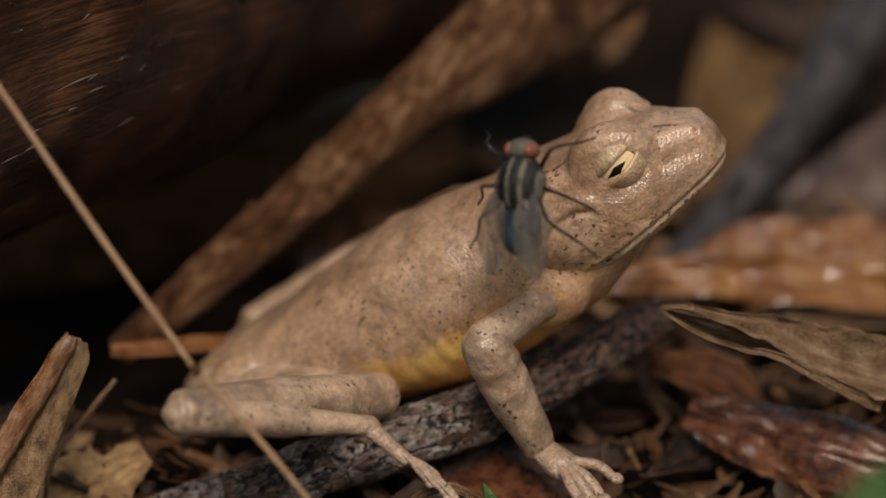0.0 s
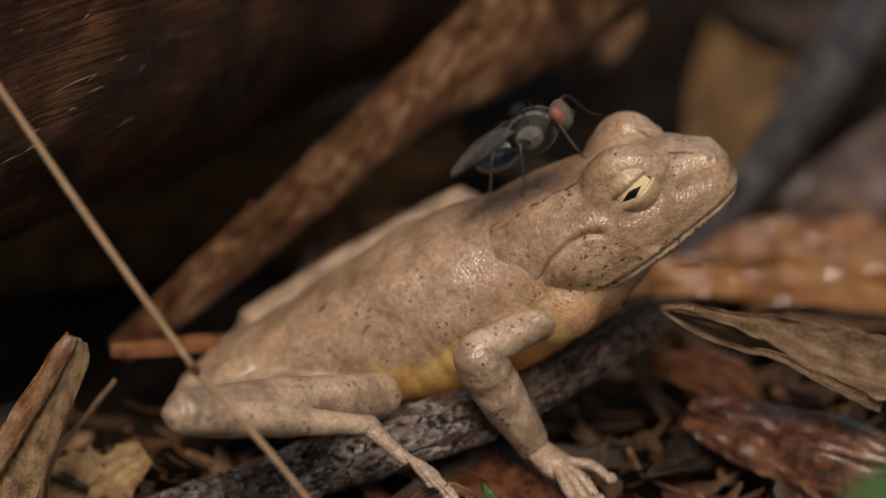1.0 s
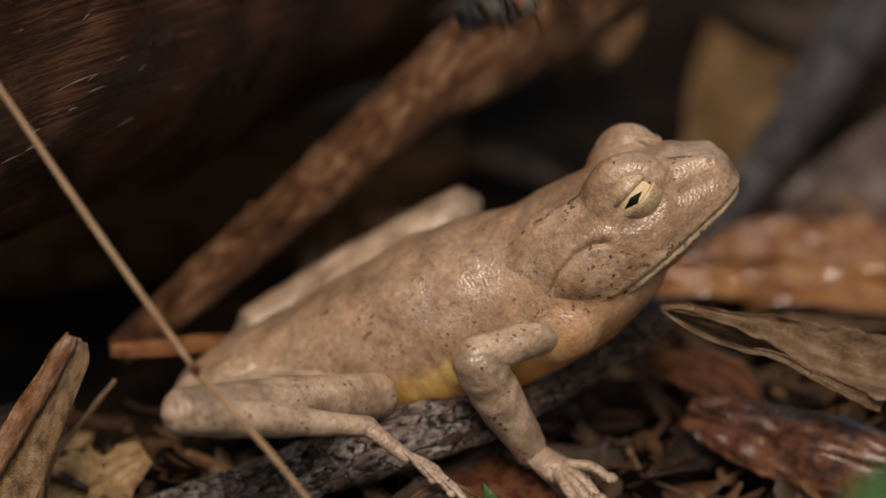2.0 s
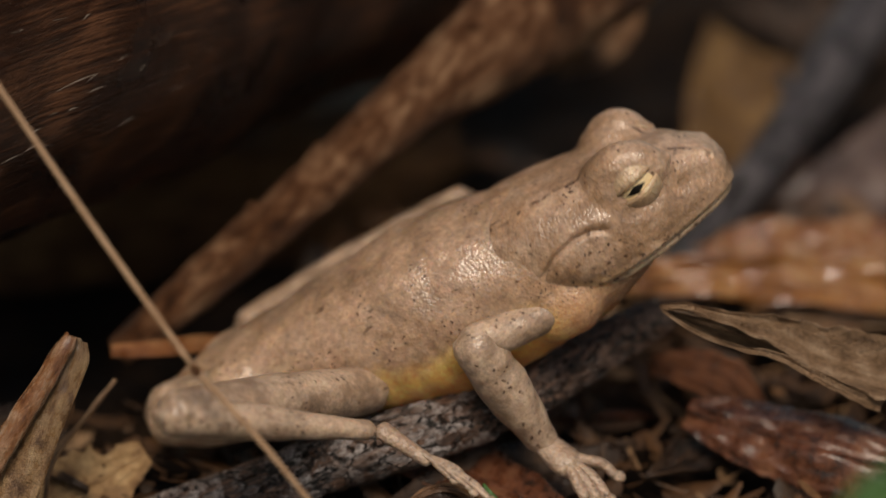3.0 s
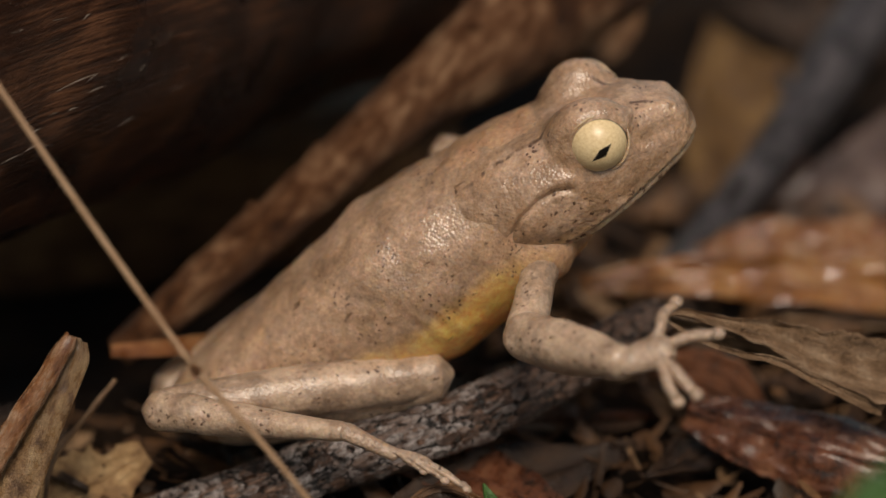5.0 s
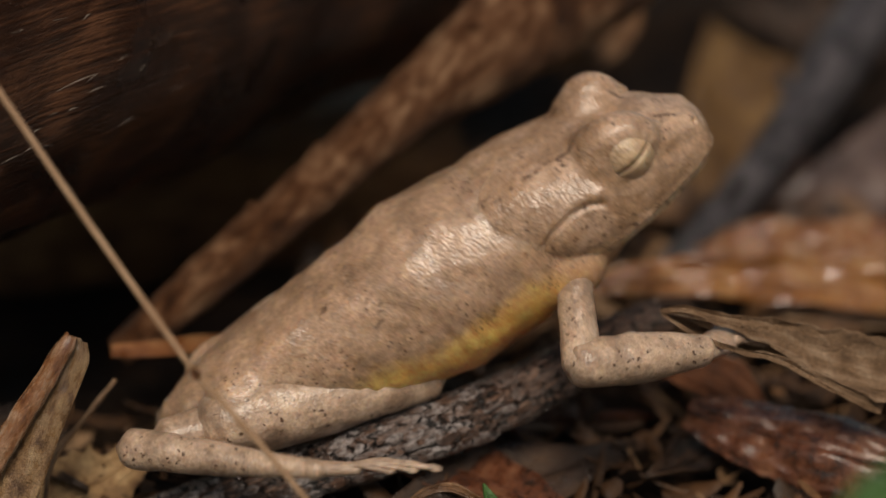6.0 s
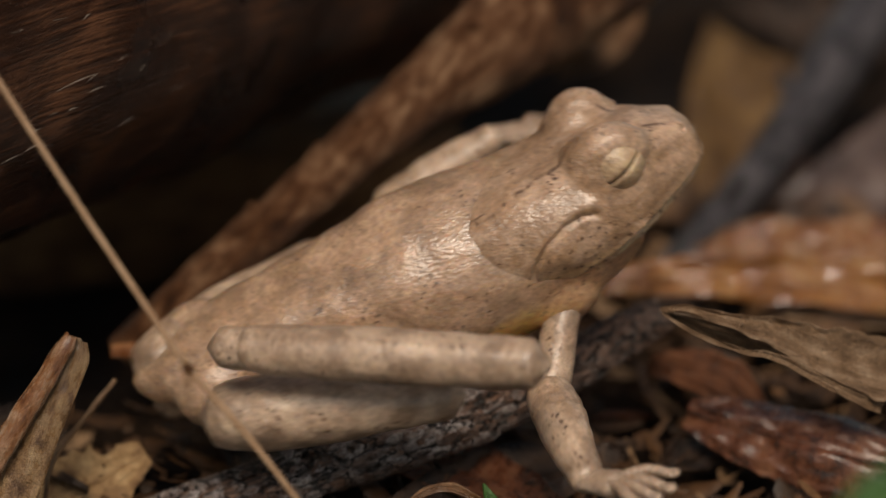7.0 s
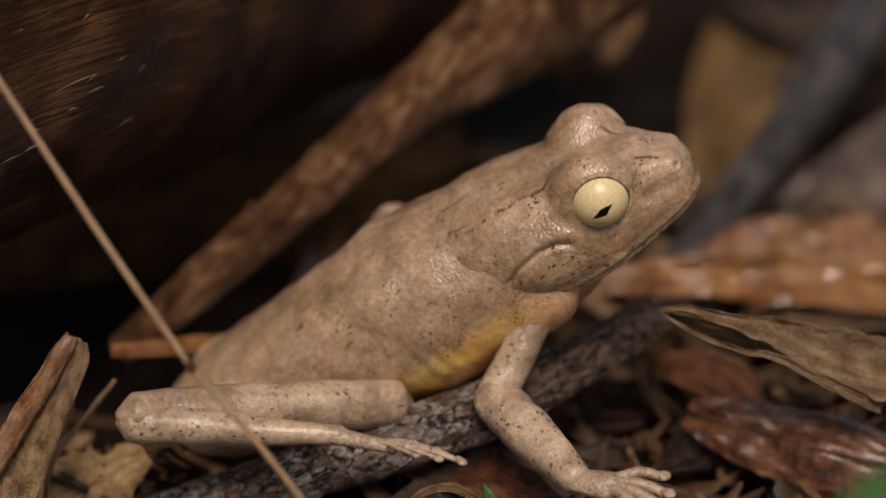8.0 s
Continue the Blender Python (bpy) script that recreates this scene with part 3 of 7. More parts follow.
# ---- leaves round the frog ----
def rolled_leaf():
    """A dead leaf whose margin is rolled up into a scroll beside the flat blade."""
    t = thing("rolled_leaf", pose(0, 0, 0), "rolled brown dead leaf with a glossy rib and puckered blade", "leaf")
    line = [(-29.52, -7.56, 6.15), (-28.59, -6.96, 7.43), (-27.53, -6.24, 8.98), (-26.18, -5.32, 10.97), (-24.9, -4.46, 12.8), (-23.73, -3.59, 14.67), (-23.24, -3.2, 15.5)]
    wide, rolled = [4.0, 3.5, 3.05, 2.5, 2.05, 1.7, 1.0], [1.0, 0.98, 0.95, 0.88, 0.8, 0.68, 0.5]
    path, w, r = spline(line, 12), glide(wide, 12), glide(rolled, 12)
    face = V((0.12, -0.78, 0.58)).normalized()

    def sheet(shape, count, material, name):
        bm = bmesh.new()
        uv = bm.loops.layers.uv.verify()
        rows, marks = [], []
        along = 0.0
        for i, c in enumerate(path):
            d = (path[min(i + 1, len(path) - 1)] - path[max(i - 1, 0)]).normalized()
            u = (face - d * face.dot(d)).normalized()
            side = d.cross(u)
            along += (c - path[i - 1]).length if i else 0
            for depth in (0, 1):
                row = []
                for k in range(count + 1):
                    x, z, nx, nz = shape(k / count, w[i], r[i])
                    ragged = 0.12 * noise.noise(V((k * 0.2, 4, 1))) * max(0, i - len(path) + 9) / 8
                    lump = 0.09 * noise.noise(V((along * 700, k * 0.35, 2))) + 0.05 * noise.noise(V((along * 1900, k * 0.9, 5))) - depth * 0.13
                    row.append(bm.verts.new(c + (side * (x + nx * lump) + u * (z + nz * lump) + d * ragged) * MM))
                rows.append(row)
            marks.append(along)
        n = len(path)

        def quad(a, b, c, d, uvs):
            f = bm.faces.new((a, b, c, d))
            for lp, q in zip(f.loops, uvs):
                lp[uv].uv = q
        for i in range(n - 1):
            for k in range(count):
                q = [(marks[i], k * 0.0003), (marks[i + 1], k * 0.0003), (marks[i + 1], k * 0.0003 + 0.0003), (marks[i], k * 0.0003 + 0.0003)]
                for g, flip in ((0, 1), (1, 0)):
                    a, b = rows[2 * i + g], rows[2 * i + 2 + g]
                    vs = (a[k], b[k], b[k + 1], a[k + 1])
                    quad(*(vs[::-1] if flip else vs), q[::-1] if flip else q)
            for k in (0, count):
                quad(rows[2 * i][k], rows[2 * i + 1][k], rows[2 * i + 3][k], rows[2 * i + 2][k], [(marks[i], 0)] * 4)
        for i in (0, n - 1):
            for k in range(count):
                quad(rows[2 * i][k], rows[2 * i][k + 1], rows[2 * i + 1][k + 1], rows[2 * i + 1][k], [(marks[i], k * 0.0003)] * 4)
        bmesh.ops.recalc_face_normals(bm, faces=bm.faces)
        part(name, bm, material, t)

    def scroll(q, wd, rad):
        a = q * 5.6
        k = rad * (1 - 0.05 * a)
        return -k * math.sin(a), rad - k * math.cos(a), -math.sin(a), -math.cos(a)

    def flat(q, wd, rad):
        bow = 0.12 * wd * math.sin(q * math.pi)
        return wd * q, bow, 0, 1

    sheet(scroll, 34, leaf_shiny, "rolled_edge")
    sheet(flat, 16, leaf_amber, "blade")
    return t


rolled_leaf()
single_leaf(leaf_tan, "thin curved tan leaf stalk beside a torn leaf", [(-21.51, 1.81, 9.69), (-22.72, 0.61, 8.53), (-24.1, -0.7, 7.15), (-25.19, -1.84, 6.11), (-25.6, -3.06, 4.92), (-25.72, -4.19, 3.91)], [0.06, 0.13, 0.16, 0.16, 0.16, 0.16], [(-0.3, -0.6, 0.7)] * 6, 40, 0, 6, 8)


def torn_leaf():
    mid = [(-28.01, -2.40, 0.67), (-25.30, -1.10, 2.26), (-22.39, -0.04, 3.35), (-19.79, 1.51, 4.31)]
    bm = blade(mid, [2.4, 2.8, 2.4, 0.8], [(0, -0.75, 0.65)] * 4, 15, 0, 30, 26, 0.12, 0.22, 0.3, 2.0)
    gone = []
    for f in bm.faces:
        c = f.calc_center_median() / MM
        for x, y, z, r in ((-22.28, 1.02, 5.62, 1.00), (-23.33, 1.43, 6.51, 0.80), (-21.71, 1.87, 6.26, 0.90), (-22.50, 0.23, 3.93, 0.26), (-22.65, -0.04, 3.35, 0.18)):
            if math.hypot(c.x - x, (c.y - y) * 0.5, c.z - z) < r * (1 + 0.5 * noise.noise(c * 1.3)):
                gone.append(f)
                break
    bmesh.ops.delete(bm, geom=gone, context="FACES")
    leaf_thing("leaf", bm, leaf_gold, "torn ochre leaf with dark holes", rib=(mid, 0.17))


torn_leaf()
single_leaf(leaf_orange, "orange-brown curled leaf stalk behind the grass", [(-22.54, 7.04, 9.06), (-20.07, 7.51, 8.9), (-16.84, 8.98, 8.49), (-13.99, 11.78, 7.4)], [0.55, 0.7, 0.75, 0.5], [(0, -0.7, 0.7)] * 4, 60, 0, 8, 8, 0.12, 0.2)

def curled_leaf():
    """A dry leaf rolled along its length: upper face, rolled lower lip, and the hollow between."""
    t = thing("curled_leaf", pose(0, 0, 0), "dry curled grey-brown leaf with a pointed tip", "leaf")
    part("upper_blade", blade([(13.9, 0.24, 15.78), (15.62, 0.4, 15.65), (18.38, 0.44, 14.79), (21.71, 0.39, 13.75), (25.44, 0.22, 12.19), (31.02, 0.05, 10.63)], [0.18, 0.42, 0.62, 1.25, 2.0, 2.6], [(0, -0.75, 0.65)] * 6, [60, 80, 70, 55, 45, 40], 0, 16, 14, 0.1, 0.28, 0.2, 4.0), leaf_dry, t)
    part("lower_lip", blade([(14, -0.21, 15.76), (15.85, -1.27, 14.92), (18.53, -1.9, 14.03), (21.46, -1.82, 13.26), (24.07, -1.84, 11.8), (28.27, -1.58, 9.52)], [0.1, 0.16, 0.2, 0.3, 0.42, 0.5], [(0, -0.85, 0.4)] * 6, 50, 0, 8, 14, 0.1, 0.15, 0.3, 5.0), leaf_dry, t)
    part("hollow", blade([(14.35, 1.04, 15.13), (17.11, 1.74, 13.8), (20.1, 1.73, 12.82), (24.15, 1.07, 11.42)], [0.25, 0.85, 1.0, 0.8], [(0, -0.95, -0.1)] * 4, 60, 0, 10, 12, 0.1, 0.3, 0.1, 4.5), leaf_dry, t)
    rb = bmesh.new()
    tube(rb, [(14.26, 1.25, 15.11), (17.45, 1.5, 13.76), (20.41, 1.31, 12.87), (23.59, 0.01, 11.98), (28.27, -1.27, 10.18)], [0.08, 0.12, 0.15, 0.16, 0.16], 8, 10)
    part("midrib", rb, leaf_dry, t)
    return t


curled_leaf_ob = curled_leaf()
single_leaf(leaf_red, "wet red-brown wrinkled leaf", [(16.42, 4.44, 5.86), (20.35, 2.23, 5.85), (24.74, -0.07, 5.65), (31.39, -2.59, 4.98)], [1.2, 2.7, 3.2, 3.3], [(-0.1, -0.65, 0.7)] * 4, [-25, -45, -50, -50], 0, 20, 18, 0.2, 0.55, 0.12, 6.0)
single_leaf(leaf_rust, "small orange-red leaf standing behind the red-brown leaf", [(14.34, 9.76, 6.63), (16.78, 8.76, 6.85), (19.38, 7.42, 6.34), (21.57, 5.76, 5.14)], [0.7, 1.5, 1.9, 0.9], [(0.0, -0.75, 0.6)] * 4, 35, 0, 12, 12, 0.14, 0.5, 0.1, 16.0)
single_leaf(leaf_wet, "wet pale-brown glossy leaf behind the frog", [(10.19, 20.63, 7.45), (16.50, 21.76, 7.51), (23.72, 22.59, 6.92), (36.70, 23.96, 5.13)], [0.8, 1.6, 2.0, 2.2], [(0.0, -0.74, 0.67)] * 4, 38, 0, 12, 14, 0.14, 0.9, 0, 8.0)
single_leaf(leaf_shiny, "wet brown leaf lying in the litter", [(19.54, 30.46, 4.88), (24.8, 31.02, 6.07), (36.14, 32.65, 4.83)], [0.8, 1.8, 2.6], [(0.0, -0.5, 0.85)] * 3, 40, 0, 10, 8, 0.14, 0.8, 0, 9.0)
single_leaf(leaf_ochre, "large upright yellow-brown dead leaf", [(23.03, 42.81, 0.60), (24.33, 51.63, 2.95), (25.80, 59.68, 6.02), (27.95, 66.72, 9.28)], [3.0, 4.2, 4.8, 4.6], [(0.1, -0.9, 0.4)] * 4, 20, 0, 10, 8, 0.14, 0.8, 0, 11.0)
single_leaf(leaf_brown, "curled brown dead leaf", [(9.09, 42.2, 15.85), (12.49, 42.77, 17.08), (14.9, 45.62, 18.45), (15.98, 48.88, 20.7)], [0.5, 1.3, 1.1, 0.4], [(0.1, -0.8, 0.6)] * 4, 60, 0, 8, 8, 0.14, 0.5, 0, 12.0)
single_leaf(leaf_mauve, "faded mauve-brown wet leaf standing in the litter", [(25.74, 43.92, 0.61), (31.4, 44.92, 2.75), (40.21, 50.81, 5.91)], [1.5, 3.4, 4.0], [(-0.2, -0.8, 0.5)] * 3, 30, 0, 8, 8, 0.14, 0.8, 0, 13.0)
single_leaf(leaf_green, "fresh green leaf close by", [(17.97, -42, 24.59), (19.93, -41.28, 26.13), (22.62, -39.8, 26.93)], [0.6, 1.3, 1.4], [(0.1, -0.7, 0.7)] * 3, 20, 0, 8, 8, 0.12, 0.3, 0, 14.0)
single_leaf(leaf_green, "small pale green blade tip", [(4.09, -9.09, 5.23), (3.03, -8.42, 6.67), (2.54, -7.99, 7.59)], [0.6, 0.4, 0.05], [(0.3, -0.8, 0.5)] * 3, 30, 0, 6, 6)
single_leaf(leaf_brown, "arched rim of a brown leaf", [(-2.26, -8.65, 6.19), (-1.02, -8.23, 7.08), (0.56, -8.14, 7.27), (2.33, -8.5, 6.51)], [0.3, 0.5, 0.5, 0.3], [(0, -0.4, 0.9)] * 4, 70, 0, 6, 6)


def litter():
    """Loose leaves and bits of straw lying over the soil."""
    rnd = random.Random(7)
    mats = [leaf_dark, leaf_dark, leaf_brown, leaf_brown, leaf_dark, leaf_tan, leaf_red]
    names = {leaf_dark: "dark rotting leaf flat in the litter, also standing in for shade", leaf_brown: "brown dead leaf lying in the litter", leaf_tan: "tan dead leaf lying in the litter", leaf_red: "red-brown dead leaf lying in the litter"}
    for i in range(110):
        x, y = rnd.uniform(-55, 60), rnd.uniform(-6, 110)
        z = rnd.uniform(0.5, 3.2)
        a, ln, w = rnd.uniform(0, 6.28), rnd.uniform(5, 13), rnd.uniform(1.6, 4.2)
        dx, dy = math.cos(a) * ln, math.sin(a) * ln
        if (x < -6 and 8 < y < 60 and (i % 4 or y < 32)) or (y > 58 and 0 < x < 36):
            continue
        tilt = (rnd.uniform(-0.5, 0.5), rnd.uniform(-0.6, 0.2), 1)
        mt = rnd.choice(mats)
        # By the log and far back, mostly dark leaf colour stands in for shade.
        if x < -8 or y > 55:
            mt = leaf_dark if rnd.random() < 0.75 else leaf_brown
        line = [(x - dx, y - dy, z + rnd.uniform(-1, 2)), (x, y, z + rnd.uniform(0, 1.5)), (x + dx, y + dy, z + rnd.uniform(-1, 2))]
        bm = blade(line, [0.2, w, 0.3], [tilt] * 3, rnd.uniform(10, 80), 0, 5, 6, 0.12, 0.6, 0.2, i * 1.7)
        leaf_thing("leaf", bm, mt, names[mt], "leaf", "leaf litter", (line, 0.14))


litter()


def crumbs():
    """Crumbled leaf, straw and wood bits strewn over the soil."""
    rnd = random.Random(11)
    bm = bmesh.new()
    uv = bm.loops.layers.uv.verify()
    for i in range(1500):
        x, y = rnd.uniform(-32, 36), rnd.uniform(-8, 45)
        z = rnd.uniform(0.2, 3.4)
        if x < -9 and y > 10:
            continue
        a, e = rnd.uniform(0, 6.28), rnd.uniform(-0.5, 0.6)
        ln = rnd.uniform(0.4, 2.6)
        w = rnd.uniform(0.12, 0.35) if rnd.random() < 0.55 else rnd.uniform(0.4, 1.0)
        d = V((math.cos(a) * math.cos(e), math.sin(a) * math.cos(e), math.sin(e)))
        q = d.cross(V((rnd.uniform(-0.5, 0.5), rnd.uniform(-0.5, 0.5), 1))).normalized()
        u = q.cross(d)
        c = V((x, y, z))
        vs = []
        for t, ww in ((-1, 0.5), (-0.2, 1.0), (0.6, 0.8), (1, 0.2)):
            for sgn, lift in ((-1, 0), (0, 0.35), (1, 0)):
                vs.append(bm.verts.new((c + d * ln * t + q * sgn * w * ww + u * (lift * w + 0.15 * ln * t * t)) * MM))
        for r in range(3):
            for k in range(2):
                f = bm.faces.new((vs[r * 3 + k], vs[r * 3 + k + 1], vs[r * 3 + k + 4], vs[r * 3 + k + 3]))
                for lp in f.loops:
                    lp[uv].uv = (i * 0.003 + lp.vert.co.x, lp.vert.co.y)
    m, n, l, b = shader("litter_crumbs", 0.5, 0.4)
    g = n.new("ShaderNodeNewGeometry")
    v = coords(n, l, "UV")
    base = ramp(n, l, g.outputs["Random Per Island"], [(0.0, (0.02, 0.01, 0.004)), (0.45, (0.075, 0.035, 0.014)), (0.8, (0.13, 0.064, 0.026)), (1.0, (0.22, 0.132, 0.068))])
    l.new(mixc(n, l, 0.5, base, ramp(n, l, noise_tex(n, l, v, 1500, 4), [(0.3, grey(0.15)), (0.7, grey(0.85))]), "OVERLAY"), b.inputs["Base Color"])
    bump(n, l, b, noise_tex(n, l, v, 3000, 3), 0.0001)
    tagged(part("litter_crumbs", bm, m), "crumbled brown leaf and straw bits on the soil", "litter", kind="stuff")


crumbs()


# ---- the frog: its parts are posed in the space of its Empty, whose x runs along the perch and whose z leans back with the slope ----
FROG_AT = pose(0, 0, 0.020, -25, 0, 0)
frog = thing("frog", FROG_AT, "tan tree frog with dark specks and a yellow belly", "frog")


def frog_torso():
    bm = bmesh.new()
    loft(bm, [(-4.4, 0.5, 0.8, 0.0), (-3.6, 1.4, 1.4, -1.0), (-2, 2.3, 2.1, -2.0), (1, 3.2, 2.7, -3.2), (5, 4.1, 3.0, -4.6), (10, 5.2, 3.8, -6.4), (15, 6.1, 4.7, -7.4),
              (18, 6.0, 4.6, -7.1), (20, 5.8, 4.38, -7.0), (22, 5.66, 4.22, -6.8), (24, 5.5, 4.02, -6.4), (26, 5.28, 3.75, -5.8), (28, 4.85, 3.2, -5.0), (29.4, 4.0, 2.3, -4.2), (30.4, 2.6, 1.0, -3.2), (30.9, 1.2, 0, -2.4)], 48, 2.15)
    for s in (-1, 1):
        ball(bm, (23.2, s * 4.1, -3.1), 2.1, (1.35, 0.95, 1.15))
        ball(bm, (0.6, s * 2.6, -0.2), 2.3, (1.2, 1, 1))
    bm = fused(bm, 0.22, 14)

    def skin_folds(x, y, z):
        side = max(0.0, min(1.0, (abs(y) - 2.5) / 2.5))
        low = bell(z + 2.6, 2.8)
        fold = math.sin(x * 4.2 + 4.0 * noise.noise(V((x * 0.3, y * 0.3, z * 0.3)))) * 0.07 * side * low * max(0.0, min(1.0, (x - 3) / 3, (20 - x) / 3)) * (0.4 + abs(noise.noise(V((x * 0.5, 3, z * 0.5)))) * 1.6)
        lumps = 0.16 * noise.noise(V((x, y, z)) * 0.45) + 0.05 * noise.noise(V((x, y, z)) * 1.3)
        ridge = 0.3 * bell(abs(y) - 2.6, 0.9) * bell(x - 4, 4.0) * (1 if z > 0 else 0)
        return fold + lumps + ridge
    carve(bm, skin_folds)
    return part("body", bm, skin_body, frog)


EYE_R = 1.9


def frog_head_part():
    bm = bmesh.new()
    loft(bm, [(-12.6, 2.3, -0.4, -3.4), (-11.4, 3.6, 0.75, -4.4), (-10.2, 4.4, 1.4, -4.9), (-8.5, 5.1, 1.9, -5.3), (-6.2, 5.54, 2.24, -5.65), (-4, 5.8, 2.3, -5.8), (-1.5, 5.7, 2.35, -5.7), (1, 4.9, 2.3, -5.2), (3, 3.9, 1.95, -4.5),
              (4.6, 3.0, 1.3, -3.7), (5.6, 2.35, 0.85, -3.1), (6.2, 1.7, 0.3, -2.6), (6.5, 1.0, -0.4, -2.1)], 48, 2.45)
    for s in (-1, 1):
        ball(bm, (0.3 if s < 0 else 0.15, s * 3.1, 1.5), 2.24, (1.25 if s < 0 else 1.02, 0.88, 1.0))
        ball(bm, (-0.4, s * 2.6, 0.6), 2.7)
        ball(bm, (-3.2, s * 4.5, -2.3), 1.35, (1.4, 0.8, 1))
    bm = fused(bm, 0.13, 34)
    eye_c = V((0.65, -3.85, 1.08))
    fold = [(-1.9, -0.6), (-2.7, -0.35), (-4.0, -0.5), (-5.4, -1.2), (-6.6, -2.3), (-7.1, -3.6), (-7.0, -4.8)]
    lip_end = -5.6
    canthus = [(2.6, -3.0, 1.75), (4.2, -2.3, 1.5), (5.8, -1.5, 0.95)]
    hollow = [(3.4, -3.9, -0.1), (5.2, -2.7, -0.4)]

    def features(x, y, z):
        p = (x, -abs(y), z)
        d = 0.03 * noise.noise(V((x, y, z)) * 1.1) + 0.015 * noise.noise(V((x, y, z)) * 3)
        gap = z - (-4.3 + 0.235 * x)
        on = 1 if x > lip_end else bell(x - lip_end, 0.3)
        d += on * (0.07 * bell(gap - 0.3, 0.16) - 0.15 * bell(gap - 0.6, 0.1) + 0.12 * bell(gap - 0.98, 0.26))
        if abs(y) > 3:
            d -= 0.3 * bell(to_line((x, z), fold), 0.16)
            d += 0.14 * bell(to_line((x - 0.15, z - 0.55), fold), 0.45)
            d += 0.3 * bell(math.dist((x, z), (-4.6, -2.4)), 1.3)
        d += 0.42 * bell(to_line(p, canthus), 0.42)
        d -= 0.42 * bell(to_line(p, hollow), 0.85)
        d += 0.16 * bell(math.dist(p, (5.5, -1.6, 0.3)), 0.45) - 0.42 * bell(math.dist(p, (5.55, -1.65, 0.3)), 0.17)
        d -= 0.12 * bell(y, 1.4) * bell(x - 0.5, 2.6) * (1 if z > 1 else 0)
        return d
    carve(bm, features)
    for v in bm.verts:
        x, y, z = v.co / MM
        under = max(0.0, min(1.0, (-4.15 + 0.235 * x - z) / 0.8)) * max(0.0, min(1.0, (x + 6.5) / 2))
        v.co.y *= 1 - 0.34 * under
        v.co.x -= 0.5 * under * MM * max(0.0, x / 6)
        s = -1 if v.co.y < 0 else 1
        axis = V((0.14, s * 0.98, 0.02)).normalized()
        rel = v.co / MM - V((eye_c.x, s * abs(eye_c.y), eye_c.z))
        out = rel.dot(axis)
        r = (rel - axis * out).length
        if out > 0.2:
            v.co -= axis * 0.3 * max(0.0, min(1.0, (2.2 - r) / 1.1)) * MM
    return part("head", bm, skin_head, frog)


def eye_material():
    m, n, l, b = shader("frog_iris", 0.35, 0.4)
    v = coords(n, l, "Object", (1000, 1000, 1000))
    sep = n.new("ShaderNodeSeparateXYZ")
    l.new(v, sep.inputs[0])
    x, y, z = (sep.outputs[a] for a in "XYZ")
    wob = math_node(n, l, "MULTIPLY", math_node(n, l, "SUBTRACT", noise_tex(n, l, v, 3.0, 2), 0.5), 0.35)
    ax = math_node(n, l, "DIVIDE", math_node(n, l, "ABSOLUTE", math_node(n, l, "ADD", x, 0.05)), 0.86)
    ay = math_node(n, l, "DIVIDE", math_node(n, l, "ABSOLUTE", y), 0.32)
    slit = math_node(n, l, "ADD", math_node(n, l, "ADD", ax, ay), wob)
    pupil = ramp(n, l, slit, [(0.93, grey(1)), (1.0, grey(0))])
    rad = math_node(n, l, "POWER", math_node(n, l, "ADD", math_node(n, l, "MULTIPLY", x, x), math_node(n, l, "MULTIPLY", y, y)), 0.5)
    rim = ramp(n, l, math_node(n, l, "DIVIDE", rad, 2.0), [(0.865, grey(0)), (0.885, grey(1))])
    gold = ramp(n, l, noise_tex(n, l, v, 5.0, 6, 0.7), [(0.3, (0.72, 0.52, 0.25)), (0.6, (0.92, 0.73, 0.44)), (0.8, (0.95, 0.8, 0.55))])
    c = mixc(n, l, pupil, gold, (0.004, 0.003, 0.002))
    c = mixc(n, l, rim, c, (0.01, 0.006, 0.004))
    l.new(c, b.inputs["Base Color"])
    b.inputs["Coat Weight"].default_value = 0.5
    b.inputs["Coat Roughness"].default_value = 0.32
    return m


iris = eye_material()


def lid_shell(upper):
    """Half of a thin shell round the eyeball; it swings about the eye's long axis."""
    bm = bmesh.new()
    seg = 28
    rows = []
    for layer in (EYE_R + 0.14, EYE_R + 0.02):
        grid = []
        for i in range(seg + 1):
            a = math.pi * i / seg
            row = []
            for k in range(13):
                q = math.pi * 0.62 * k / 12
                thick = 0.05 * bell(k, 1.5) if layer > EYE_R + 0.1 else 0
                r = (layer + thick) * MM
                x, rad = math.cos(a), math.sin(a)
                y = math.sin(q) * rad * (1 if upper else -1)
                row.append(bm.verts.new((x * r, y * r, math.cos(q) * rad * r)))
            grid.append(row)
        rows.append(grid)
    for g, flip in ((rows[0], not upper), (rows[1], upper)):
        for i in range(seg):
            for k in range(12):
                q = (g[i][k], g[i + 1][k], g[i + 1][k + 1], g[i][k + 1])
                bm.faces.new(q[::-1] if flip else q)
    for i in range(seg):
        bm.faces.new((rows[0][i][0], rows[1][i][0], rows[1][i + 1][0], rows[0][i + 1][0]))
    bmesh.ops.remove_doubles(bm, verts=bm.verts, dist=1e-6)
    bmesh.ops.recalc_face_normals(bm, faces=bm.faces)
    return bm


